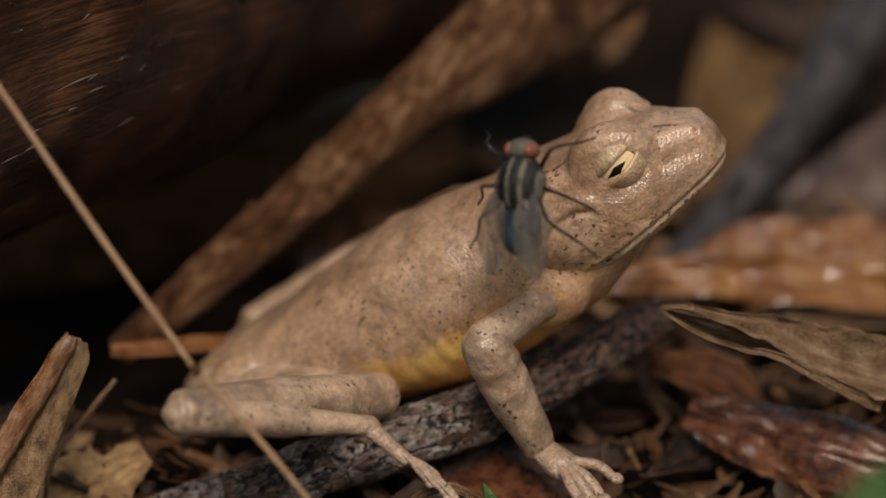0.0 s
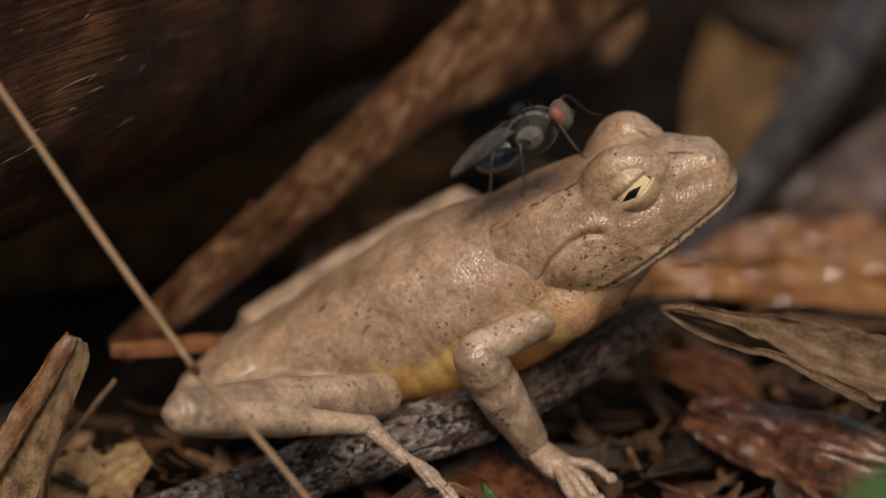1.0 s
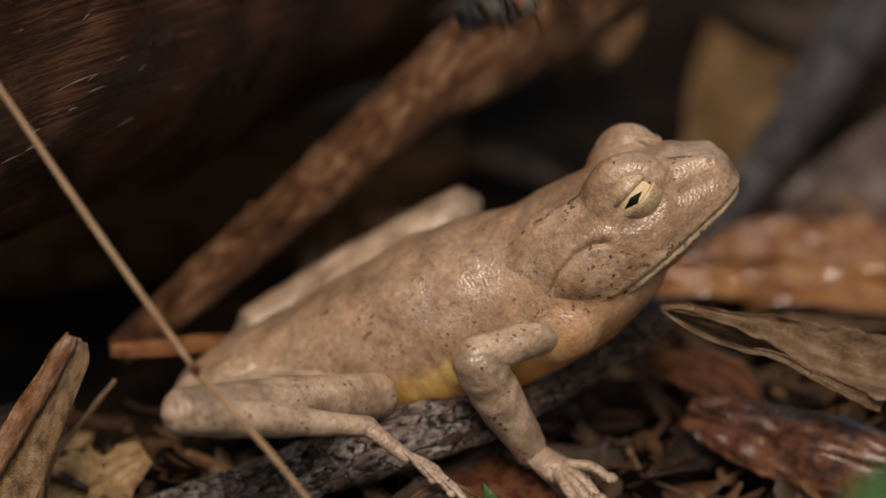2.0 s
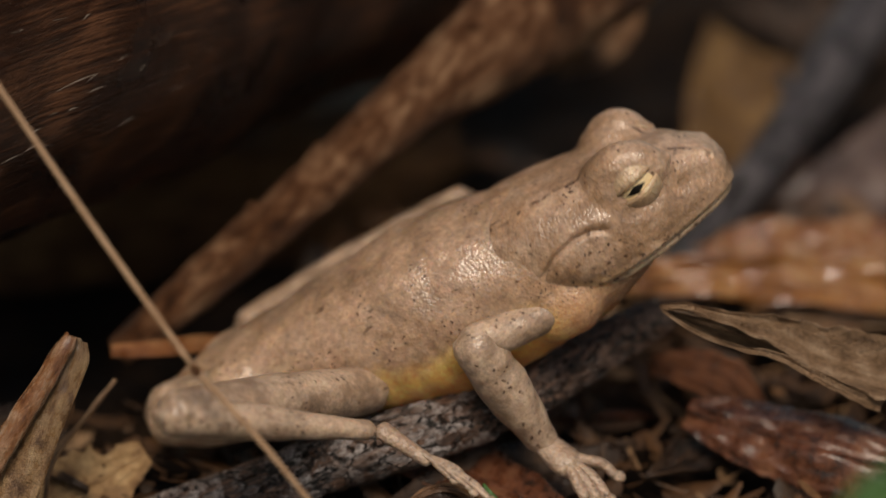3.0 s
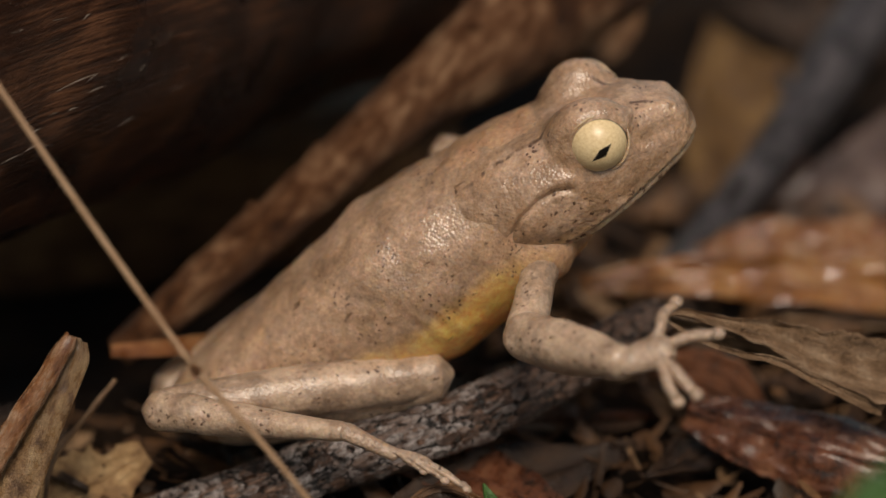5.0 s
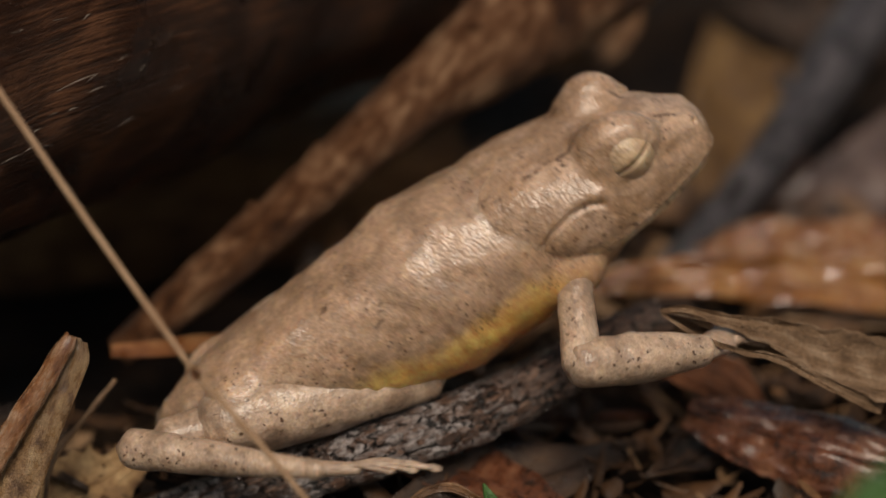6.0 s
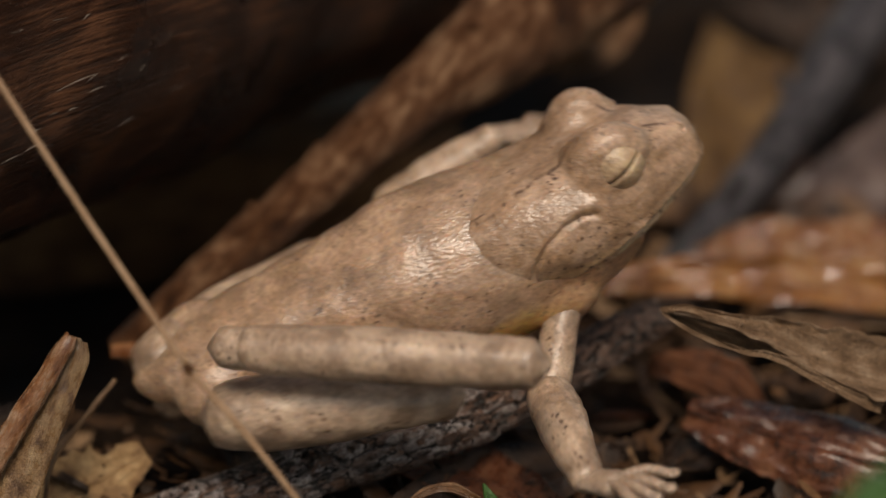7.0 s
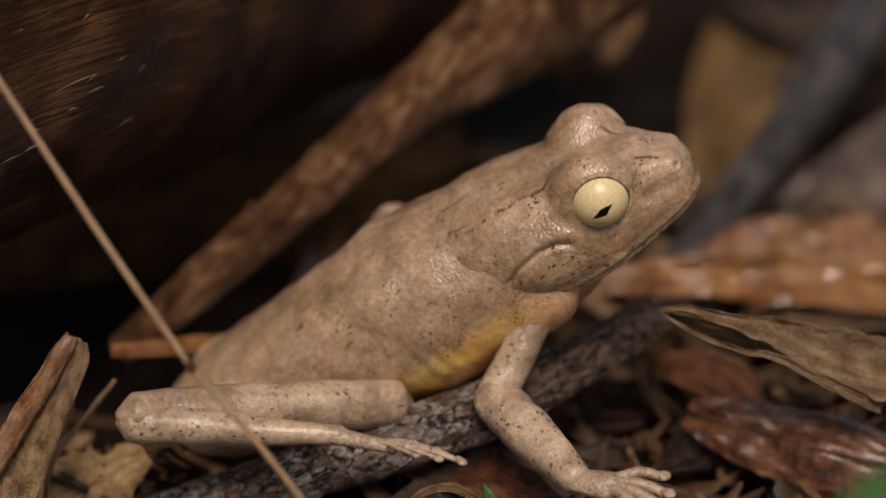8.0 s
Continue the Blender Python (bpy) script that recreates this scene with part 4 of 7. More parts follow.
def frog_eye(head, side):
    z = V((0.14, side * 0.98, 0.02)).normalized()
    x = (V((1, 0, 0.4)) - z * z.dot(V((1, 0, 0.4)))).normalized()
    y = z.cross(x)
    if y.z < 0:
        x, y = -x, -y
    at = Matrix((x, y, z)).transposed().to_4x4()
    at.translation = V((0.65, side * 3.85, 1.08)) * MM
    bm = bmesh.new()
    ball(bm, (0, 0, 0), EYE_R, segs=40)
    ball_ob = part("eye", bm, iris, head, "pale gold eye with a dark slit pupil", m=at)
    up = part("upper_eyelid", lid_shell(True), lid_skin, head, m=at)
    low = part("lower_eyelid", lid_shell(False), lid_skin, head, m=at)
    return at, ball_ob, up, low


def limb(name, sections, material, label=""):
    bm = bmesh.new()
    loft(bm, sections, 20, 2.05)
    carve(bm, lambda x, y, z: 0.15 * noise.noise(V((x, y, z)) * 0.75 + V((len(name), 0, 0))) + 0.06 * noise.noise(V((x, y, z)) * 2.2)
          + 0.06 * math.sin(x * 6.5 + 3 * noise.noise(V((x, y, z)) * 0.5)) * bell(x - 2, 2.2))
    bm2 = fused(bm, 0.22, 2)
    return part(name, bm2, material, frog, label)


def sausage(length, radii, flat=1.0):
    """Sections of a limb with rounded ends, radii spread along it."""
    out = []
    n = 18
    r0, r1 = radii[0], radii[-1]
    for i in range(n + 1):
        t = i / n
        x = -r0 * 0.85 + t * (length + (r0 + r1) * 0.85)
        k = t * (len(radii) - 1)
        j = min(int(k), len(radii) - 2)
        r = radii[j] + (radii[j + 1] - radii[j]) * (k - j)
        if x < 0:
            r *= math.sqrt(max(0.02, 1 - (x / (r0 * 0.86)) ** 2))
        if x > length:
            r *= math.sqrt(max(0.02, 1 - ((x - length) / (r1 * 0.86)) ** 2))
        out.append((x, r, r * flat, -r * flat))
    return out


def digits(parent, name, base, length, spread, count, r, tip, side, taper=0.16):
    """Fingers or toes, each along its own x axis from its root; gives them with the places of their roots and their turn."""
    out = []
    for i in range(count):
        turn = spread * (2 * i / (count - 1) - 1)
        ln = length * (1 - taper * abs(2 * i / (count - 1) - 1.2))
        bend = V((0, 0, 0.35 * side))
        bm = bmesh.new()
        tube(bm, [(0, 0, 0), tuple(V((ln * 0.35, 0, 0)) + bend), tuple(V((ln * 0.7, 0.12 * (i - 1), 0)) + bend * 0.7), (ln, 0, 0)], [r * 1.2, r * 0.95, r * 0.9, r * 0.75], 10, 4, 0.2, 1100)
        ball(bm, (ln + tip * 0.5, 0, 0), tip, (1.1, 1.0, 0.6), 12)
        root = (base * MM, math.sin(radians(turn)) * 0.8 * MM, 0)
        ob = part(name, bm, skin_hand, parent, m=pose(*root, 0, 0, turn))
        out.append((ob, root, turn))
    return out


def frog_arm():
    ua = limb("upper_arm", sausage(7.0, [1.2, 1.2, 1.2, 1.3]), skin_limb)
    fa = limb("forearm", sausage(8.6, [1.4, 1.65, 1.6, 1.3, 0.95]), skin_limb)
    bm = bmesh.new()
    loft(bm, sausage(2.4, [0.95, 0.95, 1.15, 1.0], 0.7), 16, 2.0)
    ha = part("palm", bm, skin_hand, frog)
    fingers = digits(ha, "finger", 1.9, 3.8, 27, 4, 0.42, 0.44, 1)
    return ua, fa, ha, fingers


def frog_leg():
    th = limb("thigh", sausage(14.0, [2.0, 2.5, 2.3, 1.8, 1.45]), skin_limb)
    sh = limb("shin", sausage(17.5, [1.5, 1.65, 1.75, 1.65, 1.35]), skin_limb)
    ta = limb("tarsus", sausage(13.2, [1.35, 1.3, 1.05, 0.78, 0.62]), skin_limb)
    bm = bmesh.new()
    loft(bm, sausage(3.2, [0.72, 0.58, 0.5, 0.46], 0.85), 16, 2.0)
    fo = part("foot", bm, skin_hand, frog)
    digits(fo, "toe", 2.2, 6.4, 3, 5, 0.2, 0.3, 1, 0.45)
    return th, sh, ta, fo


frog_body = frog_torso()
frog_head = frog_head_part()
near_at, near_eye, near_up, near_low = frog_eye(frog_head, -1)
far_at, far_eye, far_up, far_low = frog_eye(frog_head, 1)
frog_upper_arm, frog_forearm, frog_hand, near_fingers = frog_arm()
frog_thigh, frog_shin, frog_tarsus, frog_foot = frog_leg()
frog_far_upper_arm, frog_far_forearm, frog_far_hand, far_fingers = frog_arm()
frog_far_thigh, frog_far_shin, frog_far_tarsus, frog_far_foot = frog_leg()


# ---- the fly ----
def fly_materials():
    m, n, l, b = shader("fly_cuticle", 0.55, 0.4)
    v = coords(n, l, "Object", (1000, 1000, 1000))
    sep = n.new("ShaderNodeSeparateXYZ")
    l.new(v, sep.inputs[0])
    stripe = math_node(n, l, "SINE", math_node(n, l, "MULTIPLY", sep.outputs["Y"], 7.5))
    st = ramp(n, l, stripe, [(0.3, (0.02, 0.018, 0.016)), (0.7, (0.3, 0.27, 0.22))])
    l.new(mixc(n, l, noise_tex(n, l, v, 2.5, 4), st, (0.02, 0.02, 0.022)), b.inputs["Base Color"])
    bump(n, l, b, noise_tex(n, l, v, 12, 3), 0.00008, 0.8)
    ab = plain("fly_abdomen", (0.033, 0.052, 0.08), 0.3, 0.6, 0.5, 1800)
    dark = plain("fly_leg", (0.012, 0.01, 0.01), 0.4)
    eye = plain("fly_eye", (0.24, 0.09, 0.055), 0.45, 0.5, 0.25, 9000)
    face = plain("fly_face", (0.11, 0.1, 0.08), 0.6)
    w, n, l, b = shader("fly_wing", 0.25, 0.5)
    b.inputs["Base Color"].default_value = (0.15, 0.135, 0.12, 1)
    v = coords(n, l, "Object")
    l.new(ramp(n, l, noise_tex(n, l, coords(n, l, "Object", (0.25, 1, 1)), 1600, 3, 0.5, 0.6), [(0.42, grey(0.22)), (0.6, grey(0.6))]), b.inputs["Alpha"])
    return m, ab, dark, eye, face, w


def fpart(name, bm, material, parent, label=""):
    bmesh.ops.scale(bm, vec=(1.12, 1.12, 1.12), verts=bm.verts)
    return part(name, bm, material, parent, label)


def make_fly():
    cut, ab, dark, eye, face, wing = fly_materials()
    f = thing("fly", FROG_AT, "dark grey striped fly with red-brown eyes", "fly")
    bm = bmesh.new()
    ball(bm, (0, 0, 0), 1.38, (1.2, 1, 0.95))
    ball(bm, (-1.1, 0, 0.25), 0.6, (0.8, 1, 0.7))
    fpart("thorax", bm, cut, f)
    bm = bmesh.new()
    ball(bm, (-2.3, 0, -0.15), 1.2, (1.35, 1.0, 0.85))
    fpart("abdomen", bm, ab, f, "dark blue-grey abdomen")
    bm = bmesh.new()
    ball(bm, (1.85, 0, -0.05), 0.85, (0.75, 1.1, 1.0))
    h = fpart("head", bm, face, f, "pale silvery face")
    for s in (-1, 1):
        bm = bmesh.new()
        ball(bm, (1.85, s * 0.58, 0.12), 0.56, (0.8, 0.7, 1.15))
        fpart("eye", bm, eye, h, "red-brown compound eye")
        bm = bmesh.new()
        tube(bm, [(2.4, s * 0.12, 0.0), (2.58, s * 0.16, -0.2), (2.6, s * 0.18, -0.45)], [0.05, 0.06, 0.04], 6, 3)
        fpart("antenna", bm, dark, h)
        bm = blade([(-0.3, s * 0.8, 0.75), (-1.5, s * 1.05, 0.9), (-3.2, s * 1.25, 0.75), (-5.0, s * 1.35, 0.4)], [0.25, 0.85, 1.05, 0.35], [(0, s * 0.25, 1)] * 4, 8, 0, 6, 6, 0.02, 0.05)
        fpart("wing", bm, wing, f, "smoky clear wing")
        for x0, knee, foot in ((0.8, (2.1, 2.1, 0.3), (2.7, 3.4, -1.9)), (0.0, (-0.3, 2.3, 0.2), (-1.4, 3.8, -2.0)), (-0.7, (-2.0, 2.2, 0.4), (-3.8, 4.0, -1.7))):
            bm = bmesh.new()
            k = V((knee[0], knee[1] * s, knee[2]))
            e = V((foot[0], foot[1] * s, foot[2]))
            mid = k.lerp(e, 0.55)
            mid.z -= 0.35
            tube(bm, [(x0, s * 0.7, -0.7), tuple(V((x0, s * 0.7, -0.7)).lerp(k, 0.6) + V((0, 0, 0.25))), tuple(k), tuple(mid), tuple(e)], [0.15, 0.14, 0.1, 0.07, 0.06], 7, 4)
            fpart("leg", bm, dark, f)
    rnd = random.Random(21)
    bm = bmesh.new()
    for i in range(90):
        a, e = rnd.uniform(0, 6.28), rnd.uniform(-0.1, 1.4)
        o = V((math.cos(a) * math.cos(e), math.sin(a) * math.cos(e), math.sin(e)))
        at = V((o.x * 1.6, o.y * 1.36, o.z * 1.29)) if i % 3 else V((-2.3 + o.x * 1.55, o.y * 1.17, -0.15 + o.z * 0.98))
        tip = at + o * rnd.uniform(0.35, 0.75) + V((-0.35, 0, 0))
        tube(bm, [tuple(at), tuple(at.lerp(tip, 0.5) + o * 0.06), tuple(tip)], [0.035, 0.025, 0.01], 4, 1)
    fpart("bristles", bm, dark, f)
    return f


fly = make_fly()


# ---- what moves ----
def swing(at, turn, sink):
    return at @ pose(0, 0, -sink * MM, turn)


def lids():
    """Seconds, degrees of the upper and of the lower lid from the middle of the eye, and how deep the eye sinks in, in mm."""
    for at, eye, up, low, deep in ((near_at, near_eye, near_up, near_low, 0), (far_at, far_eye, far_up, far_low, 0.4)):
        keys = [(0, 15, 9, 0.66), (1.7, 16, 9, 0.66), (2.8, 14, 8, 0.7), (3, 12, 9, 0.7), (3.1, 10, 8, 0.7), (3.5, 8, 7, 0.72), (4, 10, 7, 0.72), (4.2, 14, 10, 0.6), (4.3, 34, 18, 0.35), (4.5, 50, 20, 0.2), (4.7, 70, 62, 0.0), (5.3, 70, 62, 0.0), (5.8, 5, 5, 0.7), (6, 1, 3, 0.7), (7, 1, 3, 0.7), (7.2, 10, 8, 0.66), (7.5, 26, 14, 0.5), (7.7, 45, 40, 0.15), (7.9, 78, 74, -0.05), (8, 78, 74, -0.05)]
        walk(eye, [(t, swing(at, 0, d + deep * max(0.0, min(1.0, d * 2)))) for t, a, b, d in keys])
        walk(up, [(t, swing(at, -a, d + deep * max(0.0, min(1.0, d * 2)))) for t, a, b, d in keys])
        walk(low, [(t, swing(at, b, d + deep * max(0.0, min(1.0, d * 2)))) for t, a, b, d in keys])


def grip():
    """The near hand: three fingers lie together on the ground with the outer one apart; they spread wide while it holds the leaf."""
    for (ob, root, rest), shut, wide in zip(near_fingers, (-14, -6, 1, 29), (-84, -66, 0, 50)):
        rows = [(t, shut) for t in (0, 3.0)]
        rows += [(t, rest + (wide - rest) * k) for t, k in ((3.4, 0.2), (3.5, 0.7), (3.6, 0.7), (3.7, 0.1), (3.9, 0.1), (4.0, 1), (5.2, 1), (5.8, 0.2), (6.1, 0))]
        rows += [(t, shut * 0.5 + rest * 0.5) for t in (6.6, 8)]
        walk(ob, [(t, pose(*root, 0, 0, a)) for t, a in rows])


def motions():
    lids()
    grip()
    walk(frog_head, [
        (0, pose(0.01137, 0.00259, 0.00577, 26.3, -21.2, -19.5)),
        (0.6, pose(0.01137, 0.00259, 0.00577, 26.3, -21.2, -19.5)),
        (0.8, pose(0.01193, 0.00258, 0.00454, 25.9, -17.2, -16.2)),
        (1, pose(0.01203, 0.00255, 0.00423, 24.7, -17.6, -15.1)),
        (1.5, pose(0.01222, 0.00253, 0.00369, 21.9, -22.6, -15.8)),
        (1.7, pose(0.01223, 0.00256, 0.00358, 22.7, -22.8, -16.3)),
        (2.8, pose(0.01214, 0.00274, 0.00385, 22.3, -20.9, -12.8)),
        (3, pose(0.01177, 0.00264, 0.00446, 24.7, -18.7, -9.5)),
        (3.1, pose(0.01133, 0.00252, 0.00511, 21.6, -19.9, -9.2)),
        (3.2, pose(0.01092, 0.00241, 0.00509, 20.2, -16.5, -4.1)),
        (3.3, pose(0.01124, 0.0026, 0.00491, 22.6, -20.8, -7.1)),
        (3.4, pose(0.01099, 0.00267, 0.00506, 22.8, -14.8, -4.7)),
        (3.5, pose(0.01205, 0.00257, 0.00518, 25, -19, -7.7)),
        (3.6, pose(0.01218, 0.00267, 0.00471, 23.2, -17.1, -10.8)),
        (3.7, pose(0.01131, 0.00265, 0.00488, 20.6, -18.8, -8.8)),
        (3.8, pose(0.01061, 0.0027, 0.00507, 26.2, -18.8, -10.7)),
        (3.9, pose(0.01135, 0.0028, 0.00545, 19.4, -19.9, -10.2)),
        (4, pose(0.01166, 0.00268, 0.00613, 21.5, -21.7, -12.9)),
        (4.1, pose(0.01052, 0.00246, 0.00691, 24.5, -21.5, -9.1)),
        (4.2, pose(0.00996, 0.00263, 0.0075, 30.5, -24.8, -10.4)),
        (4.3, pose(0.00932, 0.0024, 0.00809, 32.7, -24.6, -12.6)),
        (4.5, pose(0.00954, 0.00239, 0.00726, 31.4, -22.9, -7.4)),
        (4.7, pose(0.00952, 0.00226, 0.0074, 32.2, -21, -11.3)),
        (5.3, pose(0.00886, 0.00227, 0.00749, 29, -18.4, -5.6)),
        (5.8, pose(0.00797, 0.00223, 0.00748, 28.2, -15.4, 3.6)),
        (5.9, pose(0.00914, 0.00229, 0.0071, 27, -18.3, -0.8)),
        (6, pose(0.01051, 0.0023, 0.00662, 30.9, -21.2, -0.7)),
        (6.1, pose(0.01157, 0.00184, 0.0056, 28.1, -14.7, 3.6)),
        (6.2, pose(0.01261, 0.00202, 0.00581, 26.6, -15.7, 5.2)),
        (6.3, pose(0.00973, 0.0021, 0.0052, 22.6, -15.4, 10.8)),
        (6.4, pose(0.00849, 0.00213, 0.00443, 22.8, -14.3, 4.8)),
        (6.5, pose(0.00488, 0.00198, 0.00544, 22.5, -13, 4)),
        (6.6, pose(0.00702, 0.00177, 0.00281, 30.1, -13.4, 6.7)),
        (6.7, pose(0.00692, 0.00225, 0.00416, 22.7, -18.6, -1.5)),
        (6.8, pose(0.00756, 0.00207, 0.00358, 20.6, -16.1, 5.1)),
        (6.9, pose(0.00827, 0.00248, 0.00443, 24.2, -25.2, 1.1)),
        (7, pose(0.0099, 0.00234, 0.00576, 27.9, -24.1, 0.7)),
        (7.1, pose(0.01068, 0.00227, 0.00515, 31.4, -18.9, 0.1)),
        (7.2, pose(0.00986, 0.00235, 0.00501, 36, -20.2, -4.6)),
        (7.3, pose(0.00971, 0.0024, 0.00495, 35.8, -23.1, -5.7)),
        (7.5, pose(0.01003, 0.00246, 0.00468, 35.8, -19.3, -11.4)),
        (7.7, pose(0.00974, 0.00236, 0.0045, 35.6, -17.4, -12.9)),
        (8, pose(0.0096, 0.00228, 0.00437, 35.6, -16.2, -12.8)),
    ])
    walk(frog_body, [
        (0, pose(-0.01384, 0.01261, -0.00858, 26.5, -25.5, -19.9)),
        (0.6, pose(-0.01384, 0.01261, -0.00858, 26.5, -25.5, -19.9)),
        (0.8, pose(-0.01398, 0.01175, -0.00864, 26.6, -23.6, -18)),
        (1, pose(-0.01404, 0.0112, -0.00866, 25.4, -22.9, -17)),
        (1.5, pose(-0.01402, 0.01117, -0.00864, 22.4, -20, -16.9)),
        (1.7, pose(-0.01402, 0.01135, -0.00864, 23, -19.7, -17.1)),
        (2.8, pose(-0.01425, 0.01017, -0.00876, 22.8, -21.3, -14.5)),
        (3, pose(-0.01447, 0.00879, -0.00884, 25.6, -24, -11.9)),
        (3.1, pose(-0.01463, 0.00832, -0.00884, 22.5, -25.4, -11.5)),
        (3.2, pose(-0.01486, 0.00602, -0.00896, 21.4, -27.1, -7.1)),
        (3.3, pose(-0.01447, 0.00768, -0.00913, 23.8, -25.7, -10.1)),
        (3.4, pose(-0.01461, 0.00687, -0.00897, 24.4, -27.8, -8.4)),
        (3.5, pose(-0.01396, 0.00811, -0.00811, 26.2, -24.3, -10.9)),
        (3.6, pose(-0.0141, 0.00941, -0.0084, 24.1, -23.8, -13.2)),
        (3.7, pose(-0.0146, 0.00843, -0.00884, 21.7, -25.2, -11.7)),
        (3.8, pose(-0.01464, 0.00992, -0.00887, 27.8, -26.2, -14.9)),
        (3.9, pose(-0.01468, 0.00889, -0.00871, 20.1, -25.6, -12.1)),
        (4, pose(-0.01474, 0.00948, -0.00788, 21.5, -24.3, -12.9)),
        (4.1, pose(-0.01483, 0.00796, -0.00894, 25.4, -29.8, -10.8)),
        (4.2, pose(-0.01497, 0.00868, -0.00901, 31.2, -30.9, -11.6)),
        (4.3, pose(-0.0151, 0.00938, -0.00905, 33.5, -32.6, -13.8)),
        (4.5, pose(-0.01534, 0.00748, -0.00901, 32.6, -31.3, -9.7)),
        (4.7, pose(-0.01525, 0.00911, -0.00895, 33.6, -31.6, -13.6)),
        (5.3, pose(-0.0151, 0.00688, -0.00973, 31.7, -35.8, -9.5)),
        (5.8, pose(-0.01546, 0.00187, -0.0098, 30.3, -38.1, 3.1)),
        (5.9, pose(-0.01528, 0.00433, -0.00943, 28.8, -34.1, -3.2)),
        (6, pose(-0.01435, 0.00424, -0.00935, 32, -31.7, -2.5)),
        (6.1, pose(-0.0142, 0.00131, -0.00827, 37.8, -27.9, 3.4)),
        (6.2, pose(-0.01355, 0.0005, -0.00787, 44.9, -26.7, 5.6)),
        (6.3, pose(-0.01549, -0.00022, -0.01, 42.8, -31.1, 6.2)),
        (6.4, pose(-0.01655, 0.00082, -0.01058, 41.7, -31.3, 5.1)),
        (6.5, pose(-0.01777, 0.00167, -0.0116, 43.3, -39.6, 2.7)),
        (6.6, pose(-0.0182, -9e-05, -0.00957, 48.7, -25.6, 6.7)),
        (6.7, pose(-0.01728, 0.0055, -0.01049, 42.9, -30.1, -6.8)),
        (6.8, pose(-0.01806, 0.0009, -0.00785, 39, -21.6, 4.3)),
        (6.9, pose(-0.01767, 0.00374, -0.00808, 43.2, -21.4, -1.2)),
        (7, pose(-0.01581, 0.00385, -0.00739, 46.8, -23.6, -1.5)),
        (7.1, pose(-0.01512, 0.00411, -0.00784, 41.3, -24.7, -2.1)),
        (7.2, pose(-0.01494, 0.00736, -0.00858, 38.1, -26.6, -9.9)),
        (7.3, pose(-0.01529, 0.00764, -0.00891, 37.6, -26, -10.2)),
        (7.5, pose(-0.01499, 0.01045, -0.00915, 37.7, -26.2, -16.2)),
        (7.7, pose(-0.0151, 0.01109, -0.00951, 37.7, -27.1, -17.9)),
        (8, pose(-0.01525, 0.011, -0.00969, 37.8, -27.6, -17.9)),
    ])
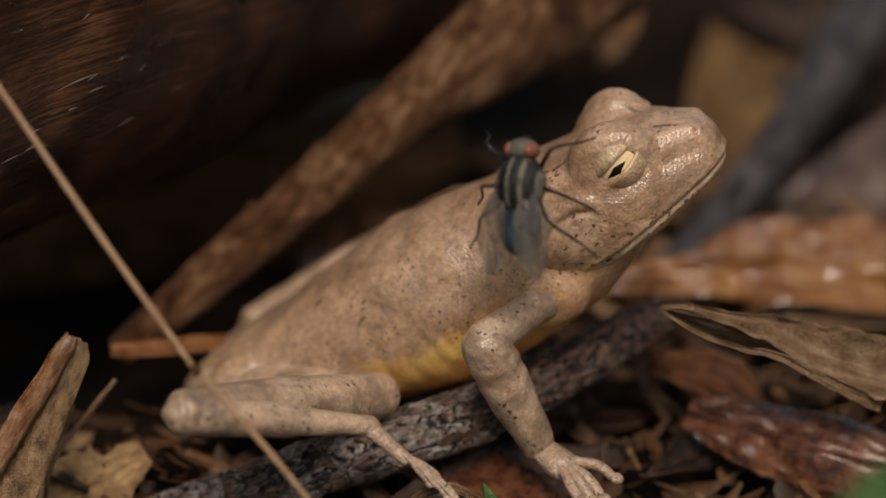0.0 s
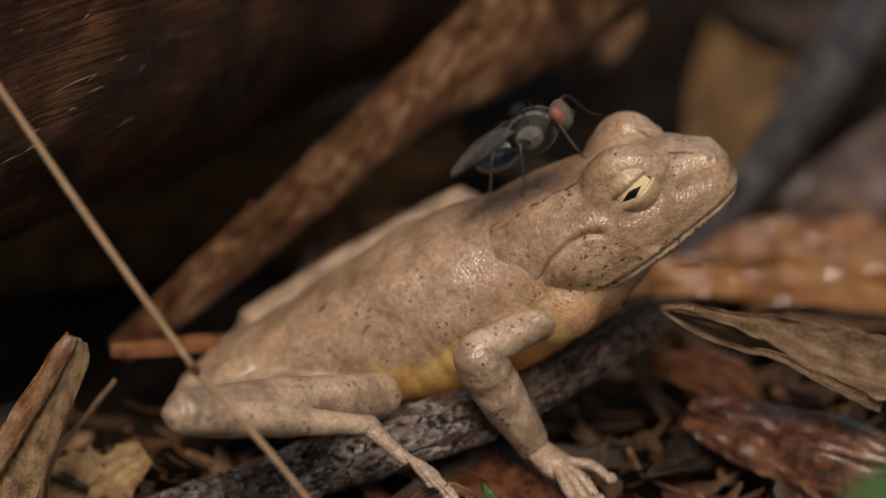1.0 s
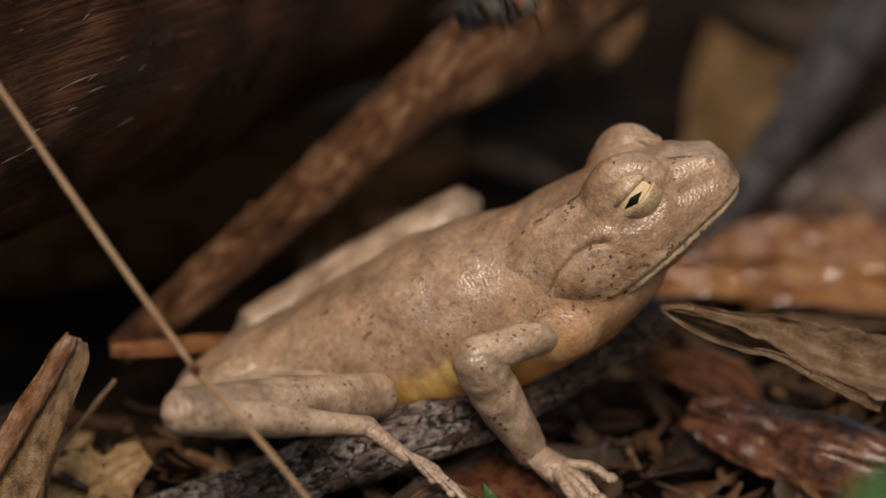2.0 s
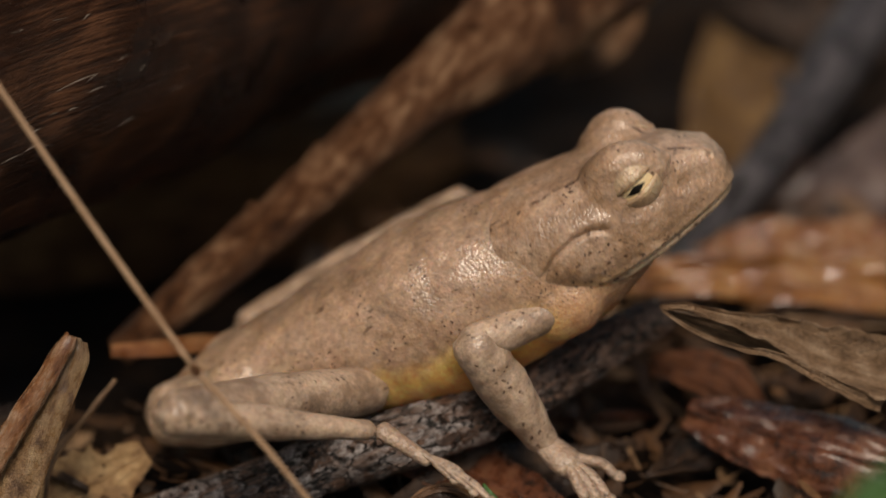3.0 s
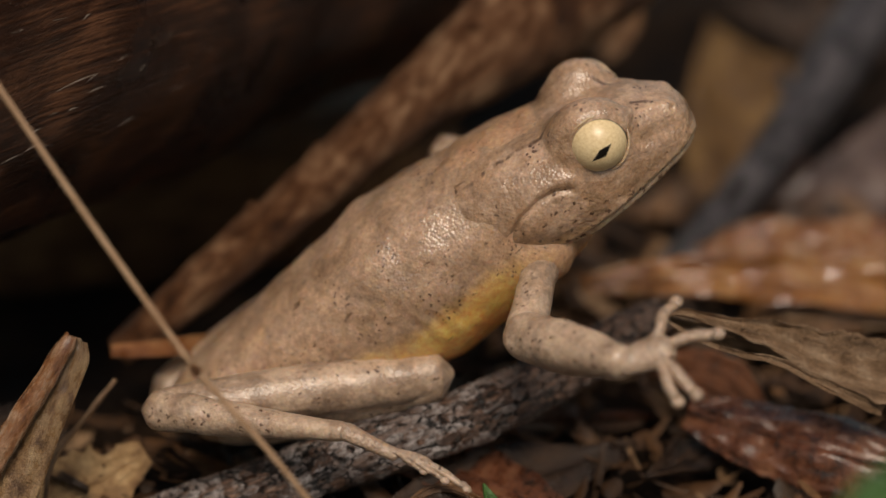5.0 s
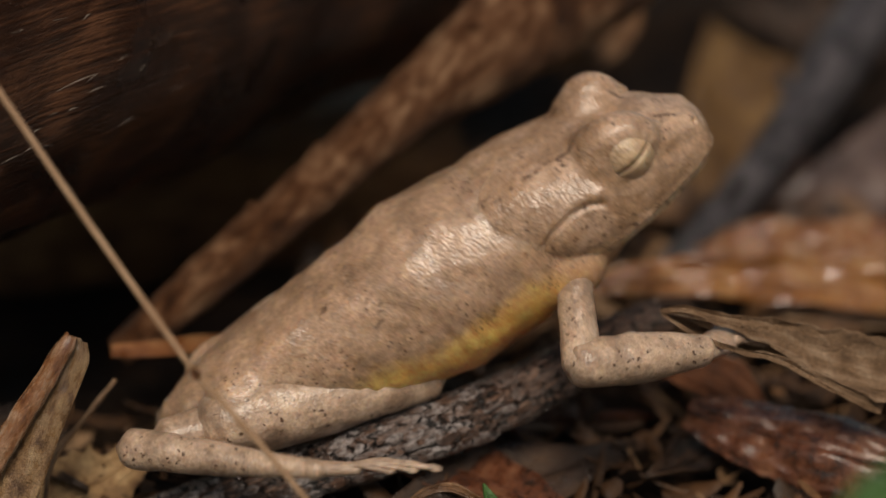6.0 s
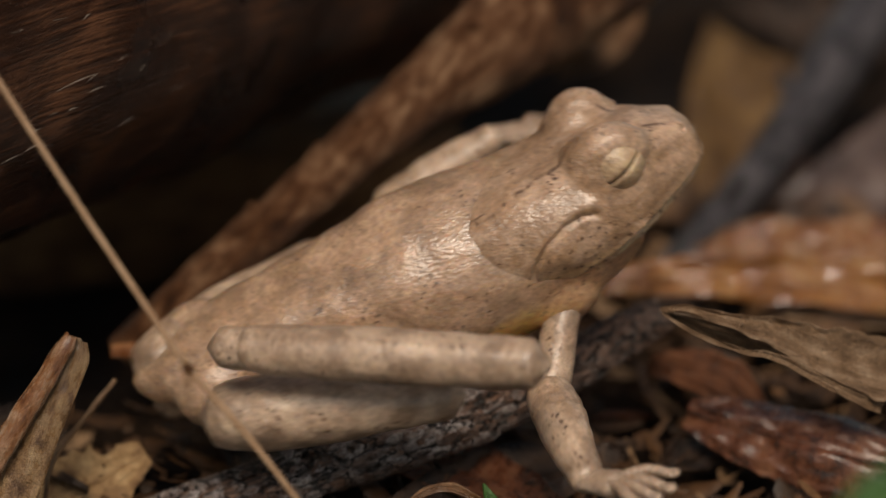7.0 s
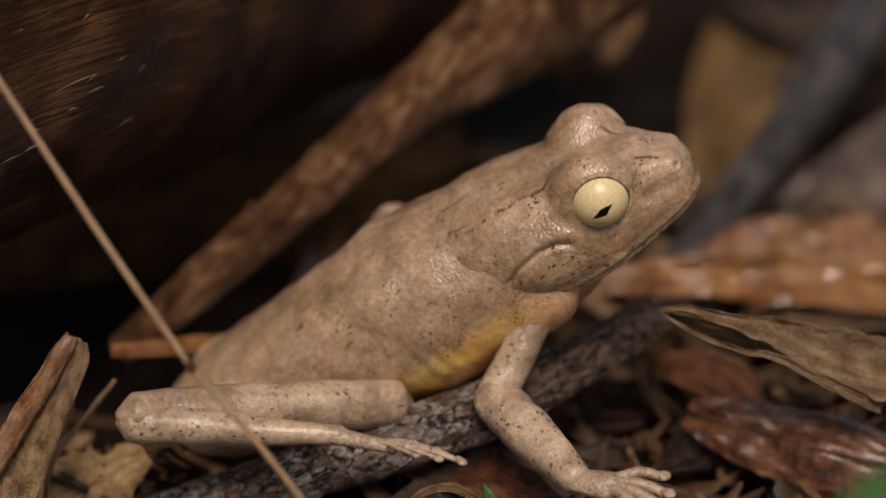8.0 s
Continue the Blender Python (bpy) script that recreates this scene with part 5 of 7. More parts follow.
    walk(frog_upper_arm, [
        (0, pose(0.00752, 0.0026, -0.00279, -26.7, 25.6, -142.5)),
        (0.6, pose(0.00752, 0.0026, -0.00279, -26.7, 25.6, -142.5)),
        (0.8, pose(0.00786, 0.00239, -0.0036, -31.1, 24, -155)),
        (1, pose(0.00798, 0.00212, -0.0039, -31.7, 22.3, -157.3)),
        (1.5, pose(0.00811, 0.00185, -0.00496, -31.3, 15.1, -156.4)),
        (1.7, pose(0.00812, 0.002, -0.00512, -31.1, 13.8, -155.7)),
        (2.8, pose(0.00818, 0.00185, -0.00456, -31.9, 16.5, -158.6)),
        (3, pose(0.00818, 0.00173, -0.00362, -32.3, 20, -160)),
        (3.1, pose(0.00784, 0.00122, -0.00295, -30.2, 19.2, -152.5)),
        (3.2, pose(0.00786, 0.00059, -0.00231, -34.5, -0.1, -180)),
        (3.3, pose(0.00817, 0.00122, -0.00312, -21.1, 2, -124.9)),
        (3.4, pose(0.008, 0.00116, -0.00216, -20.7, 8.7, -126.1)),
        (3.5, pose(0.00881, 0.00152, -0.0028, -20, 40.3, -126.4)),
        (3.6, pose(0.00835, 0.00171, -0.00322, -30.2, 18.3, -152.7)),
        (3.7, pose(0.00784, 0.00119, -0.003, -34.9, 10, -179.6)),
        (3.8, pose(0.00749, 0.00192, -0.00283, -20, 26.7, -127.1)),
        (3.9, pose(0.00759, 0.00135, -0.00262, -17.1, 16.5, -120.4)),
        (4, pose(0.00762, 0.00172, -0.00239, -15, 15.9, -116.2)),
        (4.1, pose(0.00731, 0.00147, -0.00134, -14.9, 30, -117)),
        (4.2, pose(0.00713, 0.00235, -0.00117, 20.4, 36.1, -116.7)),
        (4.3, pose(0.00659, 0.00249, -0.00056, 21.4, 46, -113.9)),
        (4.5, pose(0.00695, 0.00204, -0.00104, 20.1, 40.3, -116.1)),
        (4.7, pose(0.00661, 0.00226, -0.00086, 23, 42.5, -112.9)),
        (5.3, pose(0.00649, 0.00154, 3e-05, 36, 46.2, -98.2)),
        (5.8, pose(0.00634, 0.00122, 0.0009, 55.8, 51.4, -73.7)),
        (5.9, pose(0.00698, 0.00114, -0.00024, 54.7, 52.2, -75.1)),
        (6, pose(0.00837, 0.00158, -0.0012, 46, 58.9, -85.3)),
        (6.1, pose(0.00921, 0.00153, -0.00178, 33.1, 53.5, -100.3)),
        (6.2, pose(0.00994, 0.00229, -0.00195, 35.1, 55.8, -97.9)),
        (6.3, pose(0.00747, 0.00156, -0.00229, 71.5, 54.3, -53.9)),
        (6.4, pose(0.00641, 0.00206, -0.00277, -18.5, 20.7, -123.6)),
        (6.5, pose(0.00387, 0.00202, -0.00056, 13, 46, -122.4)),
        (6.6, pose(0.00533, 0.00253, -0.00413, 8.9, 2.8, -76.4)),
        (6.7, pose(0.00563, 0.00208, -0.00318, -26.9, 22.2, -143)),
        (6.8, pose(0.00591, 0.00163, -0.00397, 23.4, 49.2, -111.4)),
        (6.9, pose(0.00631, 0.00258, -0.00435, 46.7, 30.3, -90.2)),
        (7, pose(0.00802, 0.0029, -0.00277, 14, 68.7, -120.1)),
        (7.1, pose(0.00856, 0.00239, -0.0027, 8.9, 55.7, -125.8)),
        (7.2, pose(0.00804, 0.00219, -0.00264, -33.6, 71, -170.8)),
        (7.3, pose(0.00771, 0.00232, -0.00318, 7, 54, -127.9)),
        (7.5, pose(0.00731, 0.00277, -0.00333, -35.6, 66.6, -173.2)),
        (7.7, pose(0.00687, 0.00276, -0.00333, -35.8, 64.9, -173.4)),
        (8, pose(0.00667, 0.00269, -0.00333, -37.3, 61.6, -174.9)),
    ])
    walk(frog_forearm, [
        (0, pose(0.00251, -0.00125, -0.00581, 179.5, 52.9, 44.7)),
        (0.6, pose(0.00251, -0.00125, -0.00581, 179.5, 52.9, 44.7)),
        (0.8, pose(0.00207, -0.00031, -0.00645, -175.7, 47.6, 47.1)),
        (1, pose(0.00199, -0.00038, -0.00655, -172.4, 46.5, 48.7)),
        (1.5, pose(0.00192, -0.00085, -0.00678, -171.4, 47.5, 49.3)),
        (1.7, pose(0.00192, -0.0008, -0.00678, -171.5, 47.5, 49.3)),
        (2.8, pose(0.00192, -0.0006, -0.00654, 178, 48, 44)),
        (3, pose(0.00199, -0.00052, -0.00601, 56.6, 47.6, 40.3)),
        (3.1, pose(0.00198, -0.00183, -0.00526, 53.9, 48.5, 22.7)),
        (3.2, pose(0, 0.00059, -0.00229, 43.1, -40.2, -3.8)),
        (3.3, pose(0.00172, -0.008, -0.00352, 36.8, -26.9, 4.5)),
        (3.4, pose(0.00392, -0.00444, -0.00322, 34, -5.1, -16.3)),
        (3.5, pose(0.00564, -0.00278, -0.00733, 22.6, 23.4, -47.4)),
        (3.6, pose(0.00244, -0.00134, -0.00542, 29.4, 39.4, -33.8)),
        (3.7, pose(0.00014, 0.00114, -0.00435, 27.6, -14.3, 35.6)),
        (3.8, pose(0.00371, -0.00308, -0.00598, 29.3, -4.1, -37.7)),
        (3.9, pose(0.00419, -0.00445, -0.00461, 30.2, 2.7, -30.8)),
        (4, pose(0.00465, -0.00433, -0.0043, 19.7, 13.5, -54.9)),
        (4.1, pose(0.00456, -0.00393, -0.00483, 31.3, 17.2, 43.9)),
        (4.2, pose(0.00459, -0.0027, -0.0053, 21.5, 12.6, -51.2)),
        (4.3, pose(0.00462, -0.00196, -0.0056, 31, 15, 42.4)),
        (4.5, pose(0.00459, -0.00276, -0.00557, 30.8, 14.9, 42.8)),
        (4.7, pose(0.0046, -0.00249, -0.00558, 21.6, 10.7, -51.4)),
        (5.3, pose(0.0058, -0.00326, -0.00503, 25.2, 6.5, -44.1)),
        (5.8, pose(0.00756, -0.00298, -0.00459, 27.7, -7.3, -44.7)),
        (5.9, pose(0.00808, -0.00301, -0.00577, 33.7, 5.5, 19.4)),
        (6, pose(0.00867, -0.00202, -0.00719, 32, -4.9, 22.3)),
        (6.1, pose(0.00846, -0.00257, -0.00741, 31.6, -6, 23.8)),
        (6.2, pose(0.0094, -0.00161, -0.00774, 30.4, -8.3, 28)),
        (6.3, pose(0.00988, -0.00174, -0.00798, 26.4, -9, 40.3)),
        (6.4, pose(0.00279, -0.00339, -0.00524, 26.5, 9, -39.9)),
        (6.5, pose(0.00127, -0.00208, -0.0056, 26.3, -20, -57.8)),
        (6.6, pose(0.00697, -0.00427, -0.00448, 17.6, 3.3, -61.6)),
        (6.7, pose(0.00046, -0.00182, -0.00582, 31.6, 6.2, -23.4)),
        (6.8, pose(0.00425, -0.00262, -0.00926, 21, 35.3, -51.1)),
        (6.9, pose(0.00628, -0.00347, -0.00788, 64.6, 42.4, -61.7)),
        (7, pose(0.00675, 0.0007, -0.00929, 57.5, 33.2, -73.7)),
        (7.1, pose(0.00625, -0.00081, -0.00849, 18.5, 39.1, -56.3)),
        (7.2, pose(0.00557, 0.00179, -0.0099, 18.1, 32, -56.7)),
        (7.3, pose(0.00518, -0.00093, -0.00884, 22.5, 36.4, -48.1)),
        (7.5, pose(0.00439, 0.00242, -0.01012, 19.9, 28.6, -53.2)),
        (7.7, pose(0.00385, 0.00241, -0.00983, 21.5, 31.3, -49.7)),
        (8, pose(0.0033, 0.00239, -0.00958, 23.3, 33.6, -46)),
    ])
    walk(frog_hand, [
        (0, pose(0.0062, 0.0024, -0.01266, 26.5, 32.6, -38.7)),
        (0.6, pose(0.0062, 0.0024, -0.01266, 26.5, 32.6, -38.7)),
        (0.8, pose(0.00601, 0.00394, -0.01279, 26.8, 33, -38.1)),
        (1, pose(0.00591, 0.00407, -0.0128, 27.4, 33.3, -36.8)),
        (1.5, pose(0.0057, 0.00355, -0.01312, 26.8, 28.4, -37.6)),
        (1.7, pose(0.00571, 0.0036, -0.01313, 26.8, 28.4, -37.6)),
        (2.8, pose(0.00606, 0.0034, -0.01293, 27.7, 30.8, -35.6)),
        (3, pose(0.00642, 0.00323, -0.01237, 33.3, 39.1, -24.2)),
        (3.1, pose(0.00723, 0.00037, -0.01171, 18.9, 32.5, -55.2)),
        (3.2, pose(0.00679, 0.00014, 0.00347, 38.1, -30.1, -44.8)),
        (3.3, pose(0.00937, -0.0074, 0.00037, 154.8, -78.7, -111.9)),
        (3.4, pose(0.01213, -0.00684, -0.00245, 34.2, 10.4, -8.1)),
        (3.5, pose(0.01098, -0.00858, -0.01074, 34.3, -0.5, -6.8)),
        (3.6, pose(0.00797, -0.00504, -0.01087, 38.9, -28.9, -4.5)),
        (3.7, pose(0.00691, 0.00599, -0.00223, 52.3, -54.4, -5.4)),
        (3.8, pose(0.01049, -0.00833, -0.00536, 87, -59.4, -53.6)),
        (3.9, pose(0.01156, -0.00885, -0.00501, 16.1, -24, 61)),
        (4, pose(0.00945, -0.01118, -0.00631, 79.3, -0.3, -38.9)),
        (4.1, pose(0.01048, 0.00177, -0.00737, 79.9, -2.4, 21.3)),
        (4.2, pose(0.00985, -0.00925, -0.00717, 77.1, -5.3, 30.7)),
        (4.3, pose(0.01075, 0.00364, -0.00783, 78.3, -6.2, 22.6)),
        (4.5, pose(0.0107, 0.00289, -0.00779, 85.6, -8.7, -34.2)),
        (4.7, pose(0.00986, -0.00909, -0.00718, 77.1, -5.3, 30.7)),
        (5.3, pose(0.01193, -0.00921, -0.006, 43, -33.8, -25.3)),
        (5.8, pose(0.01363, -0.00898, -0.00349, 35.1, -9.7, -8.2)),
        (5.9, pose(0.01616, -0.00016, -0.0066, 23.6, -15.2, -59.1)),
        (6, pose(0.0166, 0.00123, -0.00645, 20.7, -13.7, 52.7)),
        (6.1, pose(0.01627, 0.00088, -0.0065, 17.5, -13.9, -68)),
        (6.2, pose(0.01691, 0.00239, -0.00649, 17.6, -13.6, 59.1)),
        (6.3, pose(0.01636, 0.00376, -0.00663, 13.9, -14.2, -73.1)),
        (6.4, pose(0.00931, -0.00884, -0.00659, 34.1, -11.9, -25.3)),
        (6.5, pose(0.00558, -0.00893, -0.00265, 89, -33.3, -75.8)),
        (6.6, pose(0.01105, -0.01182, -0.00497, -25.4, -52, 71.1)),
        (6.7, pose(0.00831, -0.00522, -0.00676, 44.3, -42.4, -4.4)),
        (6.8, pose(0.00865, -0.00807, -0.01423, 21.8, 5, -52.5)),
        (6.9, pose(0.00929, -0.00907, -0.01369, 16.7, 9, -61.9)),
        (7, pose(0.00876, -0.0062, -0.014, 26.7, 3.2, -41.6)),
        (7.1, pose(0.00995, -0.00636, -0.01392, 21, 3, -54.9)),
        (7.2, pose(0.00957, -0.00431, -0.01446, 22.6, 3.3, -51.5)),
        (7.3, pose(0.0098, -0.00608, -0.01395, 22.2, 3.2, -52.3)),
        (7.5, pose(0.00892, -0.00363, -0.01425, 27.1, 3.5, -40.2)),
        (7.7, pose(0.0086, -0.00319, -0.0143, 29.4, 6, -32.1)),
        (8, pose(0.00827, -0.00276, -0.01434, 32.1, 8.9, -20.5)),
    ])
    walk(frog_thigh, [
        (0, pose(-0.01573, 0.01162, -0.01014, 30.4, -2.3, -33)),
        (0.6, pose(-0.01573, 0.01162, -0.01014, 30.4, -2.3, -33)),
        (0.8, pose(-0.01623, 0.01077, -0.01032, 31.5, -3.1, -28.9)),
        (1, pose(-0.01651, 0.01008, -0.01032, 32.2, -3.1, -25.8)),
        (1.5, pose(-0.01657, 0.0099, -0.01024, 32.3, -2.8, -25)),
        (1.7, pose(-0.01654, 0.01018, -0.01029, 32.1, -3, -26.2)),
        (2.8, pose(-0.01741, 0.00896, -0.01051, 33.3, -4.4, -20.8)),
        (3, pose(-0.0182, 0.00735, -0.01094, 34.5, -7.4, -13.9)),
        (3.1, pose(-0.01908, 0.00667, -0.01087, 34.7, -7.5, -11.1)),
        (3.2, pose(-0.01911, 0.00286, -0.0109, 34.5, -7.6, 4.7)),
        (3.3, pose(-0.01865, 0.00564, -0.01131, 35, -9, -6.8)),
        (3.4, pose(-0.01829, 0.00436, -0.01123, 35.1, -10.9, -1.5)),
        (3.5, pose(-0.01462, 0.00574, -0.0102, 36.5, -18.2, -7.5)),
        (3.6, pose(-0.01466, 0.00705, -0.01006, 34.8, -9.1, -12.7)),
        (3.7, pose(-0.01579, 0.00598, -0.01041, 34.8, -7.5, -8.2)),
        (3.8, pose(-0.01657, 0.00825, -0.01089, 34.6, -9.9, -17.9)),
        (3.9, pose(-0.01734, 0.00683, -0.01028, 34.5, -5.8, -11.7)),
        (4, pose(-0.00928, 0.00331, -0.00795, 31.6, -12.3, -37.4)),
        (4.1, pose(-0.01342, 0.00529, -0.01018, 35.1, -10.2, -5.4)),
        (4.2, pose(-0.01392, 0.00624, -0.01051, 35.1, -10.2, -9.4)),
        (4.3, pose(-0.01397, 0.00698, -0.01054, 35, -10, -12.5)),
        (4.5, pose(-0.01427, 0.00512, -0.01055, 35.1, -9.6, -4.7)),
        (4.7, pose(-0.01407, 0.0067, -0.01046, 34.9, -9.3, -11.3)),
        (5.3, pose(-0.01411, 0.00445, -0.01114, 35.3, -12.4, -1.9)),
        (5.8, pose(-0.01379, -0.0004, -0.01102, 32.5, -9.3, 18.6)),
        (5.9, pose(-0.01409, 0.00187, -0.01079, 34.1, -11, 8.9)),
        (6, pose(-0.01436, 0.0017, -0.01119, 34.1, -12.3, 9.7)),
        (6.1, pose(-0.01174, -0.00055, -0.01, 32.9, 2.6, -18.5)),
        (6.2, pose(-0.00915, -0.00193, -0.01037, 30.6, 12.9, -26.4)),
        (6.3, pose(-0.01102, -0.00253, -0.01195, 31.8, 5.5, -23.1)),
        (6.4, pose(-0.01184, -0.00186, -0.01258, 31, 6.5, -26.2)),
        (6.5, pose(-0.01316, -0.00087, -0.01277, 32.6, -5.7, -26.1)),
        (6.6, pose(-0.01326, -0.0022, -0.01181, 32.5, 3.4, -20.1)),
        (6.7, pose(-0.01109, 0.00078, -0.0123, 29.7, 0.4, -33.8)),
        (6.8, pose(-0.01162, -0.00236, -0.01009, 32.7, 3.4, -19.4)),
        (6.9, pose(-0.0155, -0.002, -0.0106, 32.3, -4, -9)),
        (7, pose(-0.0135, -0.002, -0.0104, 31.3, -5.7, -8.3)),
        (7.1, pose(-0.0125, 0.001, -0.01, 32.1, -5.6, -12)),
        (7.2, pose(-0.01612, 0.00574, -0.01073, 34.7, -7.4, -11.4)),
        (7.3, pose(-0.01677, 0.00584, -0.0112, 35, -9.3, -7.7)),
        (7.5, pose(-0.01597, 0.00901, -0.01132, 34, -9, -21.2)),
        (7.7, pose(-0.01592, 0.00964, -0.0116, 33.5, -8.3, -24)),
        (8, pose(-0.01615, 0.00957, -0.01175, 33.4, -7.8, -23.7)),
    ])
    walk(frog_shin, [
        (0, pose(-0.004, 0.004, -0.00957, -24.5, 0.6, -131.7)),
        (0.6, pose(-0.004, 0.004, -0.00957, -24.5, 0.6, -131.7)),
        (0.8, pose(-0.004, 0.004, -0.00957, -24.5, 0.6, -131.7)),
        (1, pose(-0.00392, 0.004, -0.00957, -24.6, 0.7, -132)),
        (1.5, pose(-0.00389, 0.004, -0.00957, -24.7, 0.7, -132.3)),
        (1.7, pose(-0.004, 0.004, -0.00957, -24.5, 0.6, -131.7)),
        (2.8, pose(-0.00436, 0.004, -0.00942, -24.6, 0.5, -132)),
        (3, pose(-0.00473, 0.004, -0.00913, -23.5, 2.3, -130.3)),
        (3.1, pose(-0.00546, 0.004, -0.00906, -22, 2.4, -126.9)),
        (3.2, pose(-0.00528, 0.004, -0.00906, -22.4, 2.5, -127.8)),
        (3.3, pose(-0.00491, 0.004, -0.00913, -23.2, 2.3, -129.5)),
        (3.4, pose(-0.00455, 0.004, -0.00858, -24.1, 3.7, -132.1)),
        (3.5, pose(-0.00143, 0.004, -0.00583, -32.4, 11.5, -160.9)),
        (3.6, pose(-0.00117, 0.004, -0.00785, -34.2, 9.1, -172.4)),
        (3.7, pose(-0.00205, 0.004, -0.00858, -31.3, 2.7, -153.7)),
        (3.8, pose(-0.00345, 0.004, -0.00847, -28.2, 3.5, -143)),
        (3.9, pose(-0.0037, 0.004, -0.00887, -26.1, 2.3, -136.4)),
        (4, pose(0.00159, -0.005, -0.00497, -34.4, 12.5, -172.5)),
        (4.1, pose(0.00029, 0.004, -0.0077, -34.2, 8.9, -172.6)),
        (4.2, pose(-0.00033, 0.004, -0.00803, -34.2, 7.4, -172.7)),
        (4.3, pose(-0.00051, 0.004, -0.0081, -34.2, 6.9, -172.8)),
        (4.5, pose(-0.00051, 0.004, -0.00821, -34.2, 6.9, -172.8)),
        (4.7, pose(-0.00051, 0.004, -0.00821, -34.2, 6.9, -172.8)),
        (5.3, pose(-0.00044, 0.004, -0.00814, -34.2, 6.7, -172.6)),
        (5.8, pose(-0.0007, 0.004, -0.00876, -34.2, 5.2, -172.8)),
        (5.9, pose(-0.00051, 0.004, -0.0081, -34.2, 8, -172.6)),
        (6, pose(-0.00088, 0.004, -0.00821, -34.3, 13.3, -171.4)),
        (6.1, pose(0.00152, -0.005, -0.01063, -32.9, -2.2, 161.4)),
        (6.2, pose(0.00308, -0.008, -0.01349, -32.8, -16.7, 162.4)),
        (6.3, pose(0.00179, -0.008, -0.01329, -32.5, -10.6, 161.3)),
        (6.4, pose(0.00064, -0.008, -0.01417, -32.2, -12.5, 160.1)),
        (6.5, pose(-0.00065, -0.007, -0.01137, -33, 3.6, 158.2)),
        (6.6, pose(-0.00014, -0.007, -0.01263, -32.8, -1.8, 160.6)),
        (6.7, pose(0.00054, -0.007, -0.01239, -32.2, -4, 158.4)),
        (6.8, pose(0.00157, -0.007, -0.01093, -32.6, -9.1, 161.6)),
        (6.9, pose(0.00487, -0.01, -0.00663, -33.6, 1.6, 164.3)),
        (7, pose(0.0052, -0.01, -0.0068, -33.7, -2.5, 167.7)),
        (7.1, pose(0.00226, -0.006, -0.00806, -33.4, 0.9, 163.2)),
        (7.2, pose(-0.00251, 0.003, -0.00893, -29.9, -3.5, -144.5)),
        (7.3, pose(-0.00308, 0.004, -0.00895, -31.8, 2.6, -155.7)),
        (7.5, pose(-0.00308, 0.004, -0.00913, -32, -2.2, -153.9)),
        (7.7, pose(-0.00326, 0.004, -0.00957, -32.3, -0, -156.6)),
        (8, pose(-0.0031, 0.004, -0.01, -32.2, 1.0, -157.5)),
    ])
